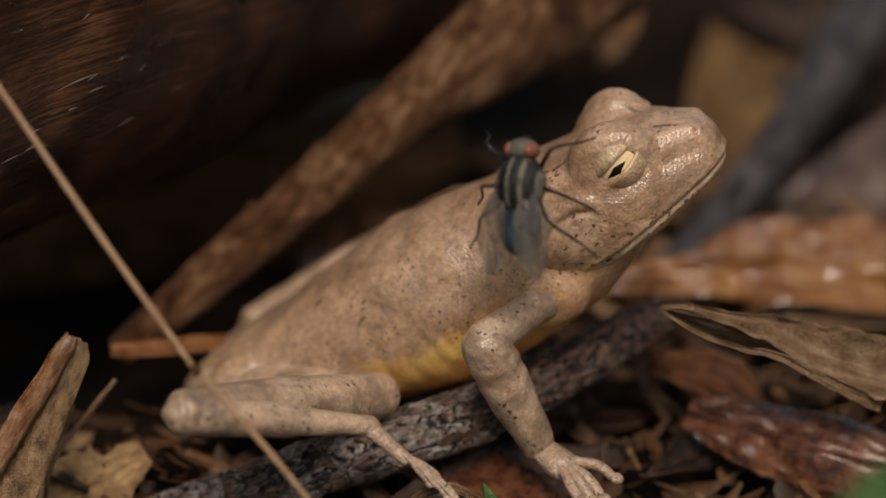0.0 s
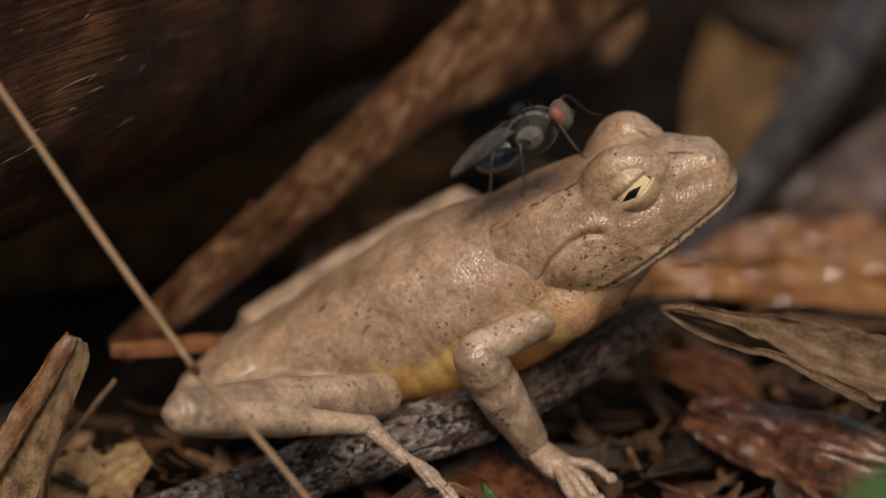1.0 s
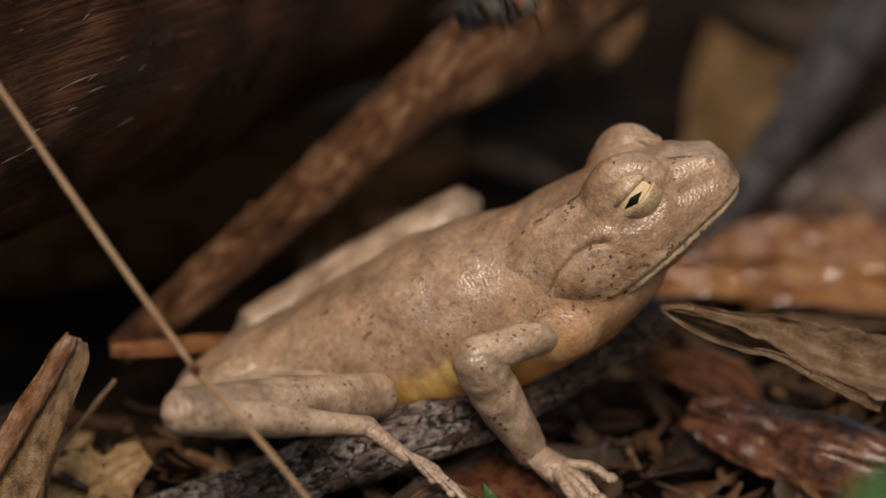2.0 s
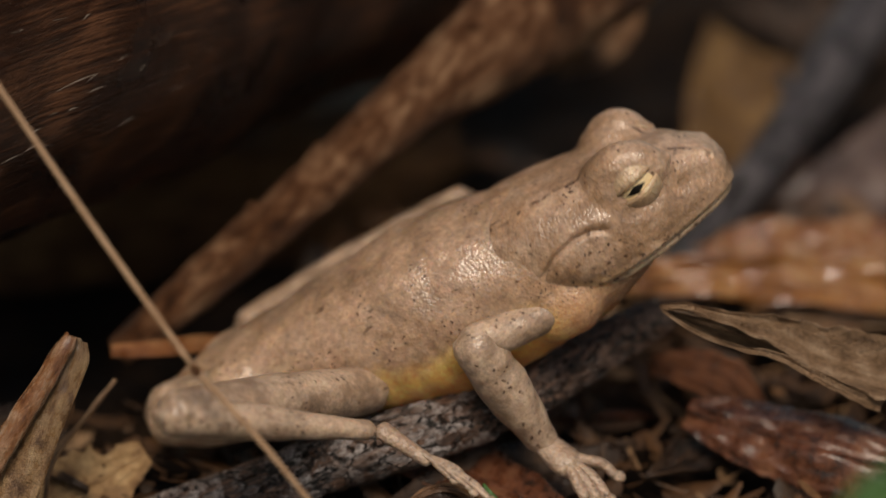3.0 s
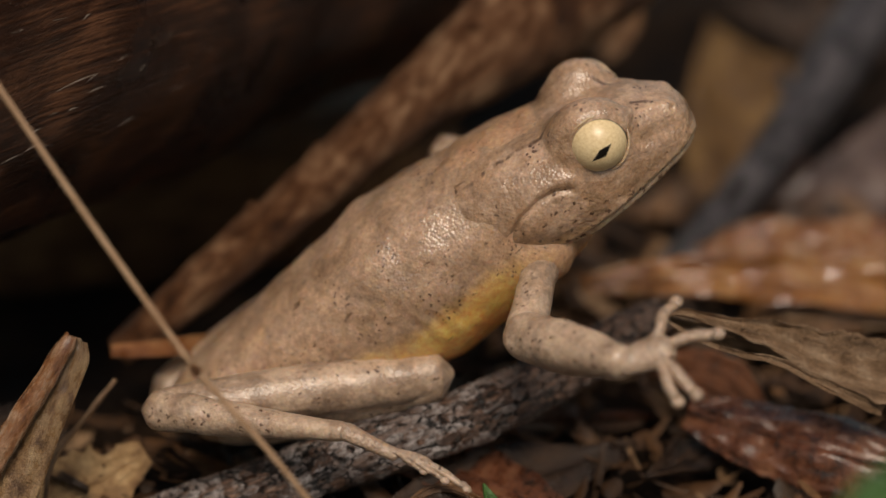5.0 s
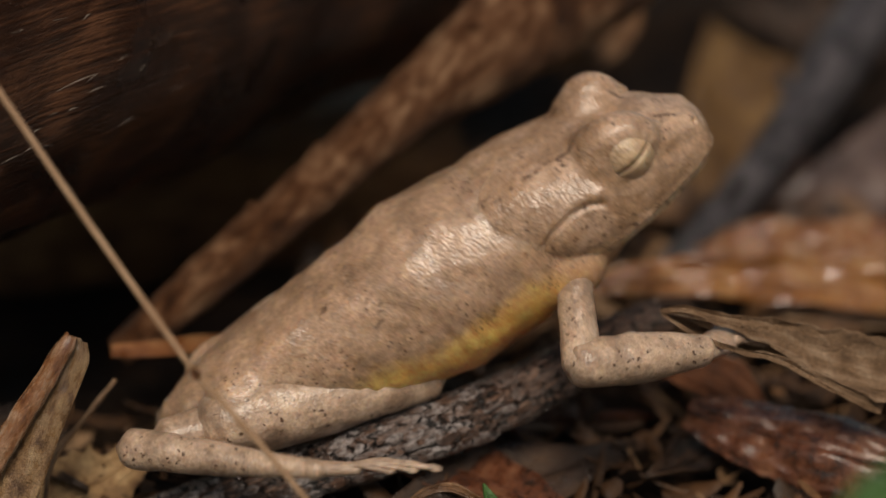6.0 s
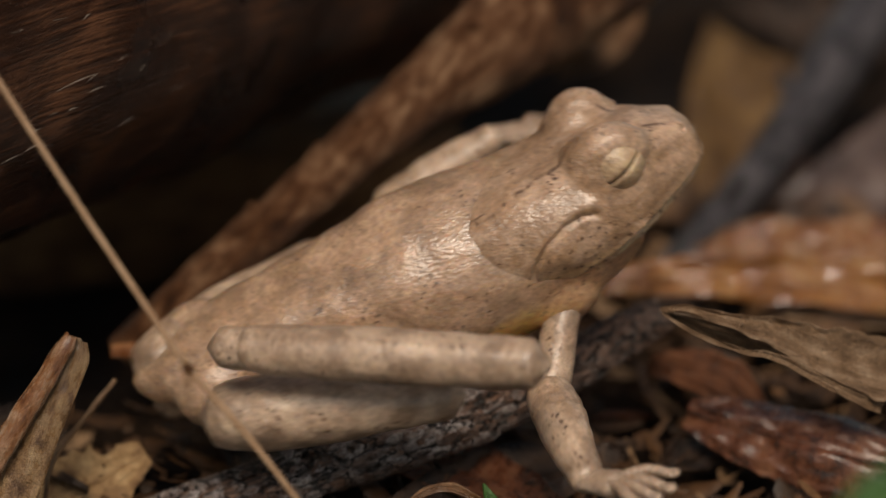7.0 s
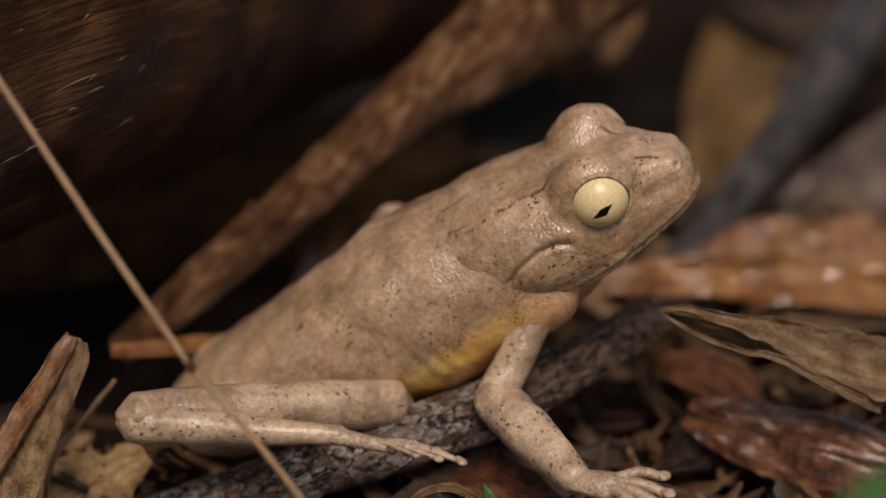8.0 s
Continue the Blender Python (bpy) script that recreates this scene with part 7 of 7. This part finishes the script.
    walk(frog_far_thigh, [
        (0, pose(-0.00905, 0.0164, -0.00516, 34.3, -35.9, 19.9)),
        (0.6, pose(-0.00905, 0.0164, -0.00516, 34.3, -35.9, 19.9)),
        (0.8, pose(-0.0091, 0.01561, -0.00514, 34.4, -35.7, 19.6)),
        (1, pose(-0.0091, 0.01511, -0.00517, 34.4, -35.8, 19.5)),
        (1.5, pose(-0.009, 0.01508, -0.00529, 34.5, -36.4, 19.7)),
        (1.7, pose(-0.00901, 0.01526, -0.00527, 34.5, -36.3, 19.7)),
        (2.8, pose(-0.00911, 0.01422, -0.00521, 34.5, -35.9, 19.2)),
        (3, pose(-0.00929, 0.01295, -0.00504, 34.5, -34.9, 18.7)),
        (3.1, pose(-0.0088, 0.01268, -0.00447, 35.1, -37, 18.3)),
        (3.2, pose(-0.00926, 0.01048, -0.00468, 35, -36.6, 18.3)),
        (3.3, pose(-0.00941, 0.01192, -0.00511, 34.9, -37.8, 19.3)),
        (3.4, pose(-0.00993, 0.01107, -0.00519, 34.7, -36.9, 19.5)),
        (3.5, pose(-0.01031, 0.01191, -0.00525, 33.9, -36.1, 21.1)),
        (3.6, pose(-0.01049, 0.01312, -0.00572, 33.9, -37.4, 21.7)),
        (3.7, pose(-0.01083, 0.01225, -0.00607, 34.1, -37.9, 21.5)),
        (3.8, pose(-0.01129, 0.0135, -0.00616, 33.8, -37.2, 22.1)),
        (3.9, pose(-0.01152, 0.01248, -0.00655, 33.7, -38, 22.8)),
        (4, pose(-0.01461, 0.01153, -0.00827, 30.2, -36.4, 30.9)),
        (4.1, pose(-0.01444, 0.01042, -0.00865, 31, -38.3, 29.6)),
        (4.2, pose(-0.0147, 0.0111, -0.00839, 31.1, -37, 28.9)),
        (4.3, pose(-0.01482, 0.01178, -0.00828, 31.1, -36.5, 28.6)),
        (4.5, pose(-0.01499, 0.01007, -0.00809, 31.4, -35.5, 27.5)),
        (4.7, pose(-0.01493, 0.01152, -0.00815, 31.2, -35.8, 28.2)),
        (5.3, pose(-0.01458, 0.00963, -0.00864, 31.7, -38.3, 27.9)),
        (5.8, pose(-0.01631, 0.0041, -0.00959, 27.4, -40.4, 38.5)),
        (5.9, pose(-0.01583, 0.00666, -0.00921, 30.4, -36.4, 30.3)),
        (6, pose(-0.01499, 0.00653, -0.009, 30.4, -35.9, 30.1)),
        (6.1, pose(-0.01514, 0.00344, -0.00768, 28.6, -35.3, 34.4)),
        (6.2, pose(-0.01282, 0.00359, -0.00523, 33.1, -42.2, 26.4)),
        (6.3, pose(-0.01682, 0.00174, -0.00953, 29.6, -43.1, 34.5)),
        (6.4, pose(-0.01849, 0.00207, -0.01112, 27.1, -43.6, 40.1)),
        (6.5, pose(-0.01997, 0.00234, -0.01279, -2.3, -46.6, 47.2)),
        (6.6, pose(-0.01811, 0.00261, -0.00738, 32.3, -38, 26.3)),
        (6.7, pose(-0.01904, 0.00558, -0.01211, -5, -44.5, 49.8)),
        (6.8, pose(-0.02203, -0.00145, -0.00877, 21.1, -20.2, 51)),
        (6.9, pose(-0.02037, 0.00381, -0.00893, 25.9, -32, 40.2)),
        (7, pose(-0.01849, 0.00429, -0.00757, 27.4, -29.2, 36.1)),
        (7.1, pose(-0.0154, 0.00649, -0.00678, 31.1, -36.7, 28.7)),
        (7.2, pose(-0.01343, 0.01043, -0.00643, 32.8, -39.5, 25.7)),
        (7.3, pose(-0.01569, 0.00992, -0.0083, 33.8, -33.6, 20.2)),
        (7.5, pose(-0.01514, 0.01277, -0.00853, 35.8, -33.8, 14.2)),
        (7.7, pose(-0.01519, 0.01341, -0.00891, 36.4, -34.6, 12.8)),
        (8, pose(-0.01535, 0.01332, -0.00909, 36.4, -35, 12.9)),
    ])
    walk(frog_far_shin, [
        (0, pose(0.00162, 0.02026, 0.00304, -36.8, 29.5, -172.8)),
        (0.6, pose(0.00162, 0.02026, 0.00304, -36.8, 29.5, -172.8)),
        (0.8, pose(0.00161, 0.01943, 0.00303, -36.8, 29.5, -172.8)),
        (1, pose(0.00161, 0.01891, 0.00302, -36.7, 29.5, -172.7)),
        (1.5, pose(0.00161, 0.01888, 0.00302, -36.7, 29.5, -172.7)),
        (1.7, pose(0.00161, 0.01906, 0.00302, -36.8, 29.5, -172.7)),
        (2.8, pose(0.0016, 0.01796, 0.003, -36.7, 29.5, -172.7)),
        (3, pose(0.00159, 0.01663, 0.00298, -36.7, 29.5, -172.6)),
        (3.1, pose(0.00182, 0.01619, 0.00396, -37.3, 31.8, -172.7)),
        (3.2, pose(0.00141, 0.014, 0.00367, -37.2, 31.8, -172.4)),
        (3.3, pose(0.00102, 0.01558, 0.00347, -37.2, 31.8, -172.3)),
        (3.4, pose(0.00063, 0.0148, 0.00322, -37.1, 31.8, -172.1)),
        (3.5, pose(0.00024, 0.01598, 0.003, -37.1, 31.8, -171.9)),
        (3.6, pose(-0.00016, 0.01723, 0.00279, -37, 31.9, -171.7)),
        (3.7, pose(-0.00055, 0.0163, 0.00253, -37, 31.9, -171.4)),
        (3.8, pose(-0.00096, 0.01769, 0.00232, -36.9, 31.9, -171.3)),
        (3.9, pose(-0.00135, 0.01675, 0.00206, -36.8, 31.9, -170.9)),
        (4, pose(-0.00494, 0.01731, 4e-05, -37.8, 34.6, -171.9)),
        (4.1, pose(-0.0049, 0.01585, 4e-05, -37.8, 34.6, -171.9)),
        (4.2, pose(-0.00492, 0.01651, 4e-05, -37.8, 34.6, -171.9)),
        (4.3, pose(-0.00494, 0.01717, 4e-05, -37.8, 34.6, -171.9)),
        (4.5, pose(-0.00488, 0.01533, 4e-05, -37.8, 34.6, -171.8)),
        (4.7, pose(-0.00493, 0.0169, 4e-05, -37.8, 34.6, -171.9)),
        (5.3, pose(-0.00486, 0.01476, 4e-05, -37.8, 34.6, -171.8)),
        (5.8, pose(-0.00797, 0.01073, -0.00051, -38.8, 46.5, -164.4)),
        (5.9, pose(-0.00611, 0.01234, -0.0009, -40, 42.3, -171.2)),
        (6, pose(-0.00518, 0.01222, -0.0008, -39.5, 40.5, -171.5)),
        (6.1, pose(-0.00571, 0.00989, 0.00041, -37.2, 37.6, -167.4)),
        (6.2, pose(-0.00354, 0.00819, 0.00418, -38.3, 37.2, -171.4)),
        (6.3, pose(-0.0084, 0.00752, 4e-05, -38.2, 37.4, -170.5)),
        (6.4, pose(-0.01072, 0.00859, -0.00147, -37.4, 36.2, -169.2)),
        (6.5, pose(-0.01343, 0.00939, -0.00262, -38.2, 39.2, -169)),
        (6.6, pose(-0.00821, 0.00749, 0.00124, -38.4, 36.6, -172.3)),
        (6.7, pose(-0.01259, 0.01321, -0.00229, -37.1, 35.9, -168.5)),
        (6.8, pose(-0.01156, 0.00876, -0.00393, -33.9, 25.9, -163.9)),
        (6.9, pose(-0.0065, 0.01147, -0.0015, -36.4, 35.6, -166.3)),
        (7, pose(-0.00381, 0.01148, -0.00073, -35.6, 32, -166.4)),
        (7.1, pose(-0.00335, 0.01188, 0.00158, -37.2, 35.3, -169.3)),
        (7.2, pose(-0.0037, 0.01511, 0.00248, -36.8, 33.7, -169.2)),
        (7.3, pose(-0.00474, 0.01395, -0.00056, -40.5, 35.7, 178.9)),
        (7.5, pose(-0.00387, 0.01563, -0.00074, -41.9, 36, 172.9)),
        (7.7, pose(-0.00396, 0.01596, -0.00096, -42.7, 36.9, 171.2)),
        (8, pose(-0.00417, 0.01589, -0.00106, -42.9, 37.3, 171.3)),
    ])
    walk(frog_far_tarsus, [
        (0, pose(-0.01349, 0.01834, -0.00558, 34.6, -8.8, 3.7)),
        (0.6, pose(-0.01349, 0.01834, -0.00558, 34.6, -8.8, 3.7)),
        (0.8, pose(-0.0135, 0.01751, -0.00559, 34.4, -7.2, 5.5)),
        (1, pose(-0.0135, 0.01699, -0.0056, 34.3, -6, 6.1)),
        (1.5, pose(-0.0135, 0.01695, -0.0056, 34.4, -2.2, 5.2)),
        (1.7, pose(-0.0135, 0.01713, -0.0056, 34.4, -2.2, 5.2)),
        (2.8, pose(-0.01351, 0.01602, -0.00561, 34.2, -3.6, 7.8)),
        (3, pose(-0.01352, 0.01468, -0.00564, 33.8, -7.1, 11.3)),
        (3.1, pose(-0.01294, 0.01431, -0.00526, 33.8, -7.3, 10.8)),
        (3.2, pose(-0.01334, 0.01204, -0.00555, 33.2, -8.5, 14.9)),
        (3.3, pose(-0.01371, 0.01359, -0.00576, 33.6, -8.1, 12.6)),
        (3.4, pose(-0.0141, 0.01275, -0.00601, 33.2, -10.1, 14.6)),
        (3.5, pose(-0.01448, 0.01388, -0.00623, 33.6, -7.6, 12.5)),
        (3.6, pose(-0.01487, 0.0151, -0.00645, 34, -6.3, 9.5)),
        (3.7, pose(-0.01525, 0.01409, -0.00671, 33.9, -6.8, 10.4)),
        (3.8, pose(-0.01564, 0.01543, -0.00693, 34.1, -9.9, 9.1)),
        (3.9, pose(-0.01602, 0.01441, -0.00719, 34, -6.7, 9.4)),
        (4, pose(-0.0192, 0.01529, -0.0099, 34, -5.9, 9)),
        (4.1, pose(-0.01915, 0.01382, -0.0099, 33.6, -12.4, 12.8)),
        (4.2, pose(-0.01917, 0.01448, -0.0099, 33.5, -15.4, 13.8)),
        (4.3, pose(-0.01919, 0.01515, -0.0099, 33.9, -17.8, 12.6)),
        (4.5, pose(-0.01914, 0.01329, -0.0099, 33.1, -16.3, 16.2)),
        (4.7, pose(-0.01919, 0.01487, -0.0099, 33.8, -17, 12.7)),
        (5.3, pose(-0.01912, 0.01271, -0.0099, 33.2, -20, 16.8)),
        (5.8, pose(-0.01917, 0.00761, -0.01277, 29.8, -32.9, 30.8)),
        (5.9, pose(-0.01845, 0.01044, -0.01228, 32.1, -28.8, 23.1)),
        (6, pose(-0.01789, 0.01033, -0.01177, 31.8, -27.8, 23.7)),
        (6.1, pose(-0.01876, 0.00696, -0.00991, 29.9, -26.6, 29.2)),
        (6.2, pose(-0.01733, 0.0061, -0.00639, 28.1, -17.2, 34)),
        (6.3, pose(-0.02211, 0.00522, -0.0106, 27.7, -20.1, 34.8)),
        (6.4, pose(-0.0246, 0.00595, -0.0118, 28.2, -19.9, 33.5)),
        (6.5, pose(-0.02674, 0.00682, -0.01369, 28.5, -27.7, 33.3)),
        (6.6, pose(-0.02214, 0.0056, -0.00919, 27.5, -17.8, 35.7)),
        (6.7, pose(-0.02648, 0.01038, -0.01256, 31.9, -19.3, 21.7)),
        (6.8, pose(-0.02668, 0.00439, -0.01157, 29.4, -10.1, 30.8)),
        (6.9, pose(-0.02032, 0.0081, -0.01169, 30.7, -11.8, 26.2)),
        (7, pose(-0.01823, 0.00799, -0.01001, 30.4, -15.2, 26.8)),
        (7.1, pose(-0.01738, 0.00923, -0.00853, 30.9, -13.9, 25.2)),
        (7.2, pose(-0.01799, 0.01237, -0.00724, 32.9, -14.2, 16.9)),
        (7.3, pose(-0.01845, 0.01421, -0.01043, 34, -24.8, 15.3)),
        (7.5, pose(-0.01744, 0.01732, -0.01067, 35.4, -25.1, 9.3)),
        (7.7, pose(-0.01732, 0.01802, -0.0111, 35.9, -25.9, 7.8)),
        (8, pose(-0.01746, 0.01793, -0.0113, 36, -26.3, 7.9)),
    ])
    walk(frog_far_foot, [
        (0, pose(-0.00121, 0.01913, -0.00368, 35, -9.5, -4.6)),
        (0.6, pose(-0.00121, 0.01913, -0.00368, 35, -9.5, -4.6)),
        (0.8, pose(-0.0012, 0.01869, -0.00404, 34.8, -7.8, -2.8)),
        (1, pose(-0.00119, 0.0183, -0.0043, 34.8, -6.7, -2.2)),
        (1.5, pose(-0.00111, 0.01808, -0.00511, 34.6, -3.2, -2.9)),
        (1.7, pose(-0.00111, 0.01826, -0.00512, 34.6, -3.1, -3)),
        (2.8, pose(-0.0012, 0.0177, -0.00483, 34.6, -4.6, -0.4)),
        (3, pose(-0.0014, 0.01709, -0.0041, 34.6, -7.9, 3)),
        (3.1, pose(-0.00081, 0.01662, -0.00368, 34.7, -8.5, 2.6)),
        (3.2, pose(-0.00144, 0.0152, -0.00371, 34.4, -9.9, 6.7)),
        (3.3, pose(-0.00168, 0.01628, -0.00401, 34.5, -9.1, 4.4)),
        (3.4, pose(-0.00224, 0.01584, -0.00382, 34.5, -11.2, 6.3)),
        (3.5, pose(-0.00243, 0.01656, -0.00459, 34.5, -8.3, 4.3)),
        (3.6, pose(-0.00266, 0.01714, -0.00508, 34.7, -7.3, 1.3)),
        (3.7, pose(-0.00309, 0.01631, -0.00523, 34.7, -8.1, 2.2)),
        (3.8, pose(-0.00353, 0.01737, -0.00479, 34.9, -10.5, 0.8)),
        (3.9, pose(-0.00382, 0.01642, -0.00574, 34.7, -8.2, 1.2)),
        (4, pose(-0.00697, 0.01723, -0.00862, 34.7, -7.2, 0.9)),
        (4.1, pose(-0.00729, 0.0165, -0.00723, 34.8, -13.5, 4.4)),
        (4.2, pose(-0.00752, 0.01735, -0.0066, 35, -15.8, 5.3)),
        (4.3, pose(-0.00763, 0.01773, -0.00609, 35.4, -18.1, 4)),
        (4.5, pose(-0.00767, 0.01663, -0.00641, 34.7, -16.6, 7.7)),
        (4.7, pose(-0.00757, 0.01749, -0.00627, 35.3, -17.2, 4.1)),
        (5.3, pose(-0.00792, 0.01609, -0.00564, 35.1, -20.6, 8)),
        (5.8, pose(-0.01016, 0.01297, -0.00598, 32.8, -29.9, 21.6)),
        (5.9, pose(-0.00838, 0.01474, -0.00626, 34.3, -25.7, 14.4)),
        (6, pose(-0.00777, 0.01478, -0.00594, 33.9, -24.2, 15.3)),
        (6.1, pose(-0.00902, 0.01242, -0.00432, 32.1, -22.1, 21.5)),
        (6.2, pose(-0.00746, 0.01275, -0.00272, 30.7, -15.7, 25.6)),
        (6.3, pose(-0.0125, 0.01189, -0.00632, 30.6, -19.2, 26.1)),
        (6.4, pose(-0.01483, 0.0124, -0.00758, 31, -19.1, 24.8)),
        (6.5, pose(-0.01753, 0.01286, -0.00789, 31.7, -27.3, 24)),
        (6.6, pose(-0.01251, 0.01251, -0.00538, 30.2, -15.8, 27.3)),
        (6.7, pose(-0.01556, 0.01472, -0.00845, 33.9, -18.3, 13.1)),
        (6.8, pose(-0.01616, 0.01066, -0.00938, 31.7, -9.1, 22.5)),
        (6.9, pose(-0.00939, 0.01349, -0.00916, 32.6, -10.2, 18)),
        (7, pose(-0.00751, 0.0134, -0.00674, 32.5, -13.4, 18.6)),
        (7.1, pose(-0.00645, 0.01438, -0.00554, 32.8, -12.8, 16.8)),
        (7.2, pose(-0.00644, 0.01588, -0.00419, 34.3, -13.6, 8.5)),
        (7.3, pose(-0.00751, 0.01721, -0.00518, 35.1, -20.3, 7.7)),
        (7.5, pose(-0.00627, 0.01916, -0.00537, 36.1, -20.5, 1.7)),
        (7.7, pose(-0.00618, 0.01954, -0.00564, 36.4, -21.4, 0.1)),
        (8, pose(-0.00636, 0.01946, -0.00576, 36.5, -21.8, 0.1)),
    ])
    walk(fly, [
        (0, pose(0.00471, -0.00457, 0.02643, -24.2, -68.9, 82.7)),
        (0.2, pose(0.00552, -0.00504, 0.02538, -65.3, -62.4, 134.9)),
        (0.4, pose(0.00669, -0.00511, 0.02523, -72.3, -57.2, 146.0)),
        (0.5, pose(0.00718, -0.00522, 0.02501, -74.1, -54.1, 149.8)),
        (0.6, pose(0.00544, -0.00485, 0.02582, -55.3, -65.9, 121.9)),
        (0.8, pose(0.00517, -0.00106, 0.02755, 12.3, -46.5, 12.3)),
        (1, pose(0.00557, 0.00103, 0.02764, -1.8, -33.8, -9.0)),
        (1.2, pose(0.00806, 0.00815, 0.02586, -2.1, -40.4, -82.1)),
        (1.5, pose(0.01037, 0.01132, 0.02555, 5.8, -33.6, -107.1)),
        (1.7, pose(0.00669, 0.00518, 0.02666, -4.5, -12.9, -23.2)),
        (1.9, pose(0.00568, 0.00613, 0.02961, -3.6, -23.0, -44.3)),
        (2.2, pose(-0.00072, 0.01581, 0.03853, -3.6, -23.6, -44.2)),
        (4.2, pose(-0.01222, 0.01673, 0.04193, -4.8, -21.8, -20.2)),
        (4.3, pose(-0.00659, 0.01109, 0.03686, 4.1, -20.3, -21.9)),
        (4.4, pose(0.00244, 0.00701, 0.03263, 11.8, -19.7, -25.4)),
        (4.5, pose(0.01259, 0.00142, 0.03333, -8.4, -54.5, 100.5)),
        (4.6, pose(0.01595, 0.00223, 0.03525, -3.8, -52.6, 94.7)),
        (4.8, pose(0.02468, 0.01300, 0.04416, 7.2, -46.3, -49.9)),
        (8, pose(0.02468, 0.01300, 0.04416, 7.2, -46.3, -49.9)),
    ])
    walk(grass_stem, [
        (0, pose(0.00000, 0.00000, 0.00000, 0.0, -0.0, 0.0)),
        (5.8, pose(0.00000, 0.00000, 0.00000, 0.0, -0.0, 0.0)),
        (5.9, pose(0.00011, 0.00004, 0.00009, -0.0, -0.2, 0.1)),
        (6, pose(0.00005, -0.00008, -0.00016, -0.0, -0.1, 0.0)),
        (6.1, pose(-0.00067, -0.00091, -0.00195, -0.0, 1.2, -0.6)),
        (6.2, pose(-0.00102, -0.00201, -0.00432, -0.0, 1.9, -0.9)),
        (6.3, pose(-0.00176, -0.00277, -0.00594, -0.0, 3.2, -1.5)),
        (6.4, pose(-0.00216, -0.00311, -0.00668, -0.1, 4.0, -1.8)),
        (6.5, pose(-0.00198, -0.00336, -0.00720, -0.1, 3.6, -1.7)),
        (6.6, pose(-0.00204, -0.00335, -0.00719, -0.1, 3.7, -1.7)),
        (6.7, pose(-0.00114, -0.00199, -0.00427, -0.0, 2.1, -1.0)),
        (6.8, pose(-0.00083, -0.00111, -0.00239, -0.0, 1.6, -0.7)),
        (6.9, pose(-0.00108, -0.00044, -0.00094, -0.0, 2.0, -0.9)),
        (7, pose(-0.00066, -0.00010, -0.00022, -0.0, 1.2, -0.6)),
        (7.1, pose(-0.00065, -0.00035, -0.00075, -0.0, 1.2, -0.6)),
        (7.3, pose(-0.00039, -0.00004, -0.00009, -0.0, 0.7, -0.3)),
        (8, pose(-0.00047, -0.00003, -0.00007, -0.0, 0.9, -0.4)),
    ])
    walk(curled_leaf_ob, [
        (0, pose(0.00000, 0.00000, 0.00000, 0.0, -0.0, 0.0)),
        (3.3, pose(0.00000, 0.00000, 0.00000, 0.0, -0.0, 0.0)),
        (3.4, pose(0.00005, 0.00001, 0.00002, -0.0, 0.1, -0.0)),
        (3.5, pose(0.00013, -0.00074, -0.00159, -0.0, -2.0, 0.9)),
        (3.6, pose(0.00011, -0.00054, -0.00117, -0.0, -1.5, 0.7)),
        (3.7, pose(0.00005, -0.00008, -0.00018, -0.0, -0.2, 0.1)),
        (3.8, pose(0.00005, -0.00008, -0.00018, -0.0, -0.2, 0.1)),
        (3.9, pose(0.00013, -0.00021, -0.00044, -0.0, -0.5, 0.2)),
        (4, pose(0.00016, -0.00025, -0.00053, -0.0, -0.6, 0.3)),
        (4.7, pose(0.00016, -0.00025, -0.00053, -0.0, -0.6, 0.3)),
        (5.8, pose(0.00010, -0.00016, -0.00035, -0.0, -0.4, 0.2)),
        (6, pose(0.00008, -0.00012, -0.00027, -0.0, -0.3, 0.1)),
        (6.4, pose(0.00005, -0.00008, -0.00018, -0.0, -0.2, 0.1)),
        (6.6, pose(0.00005, -0.00008, -0.00018, -0.0, -0.2, 0.1)),
        (8, pose(0.00005, -0.00008, -0.00018, -0.0, -0.2, 0.1)),
    ])


motions()
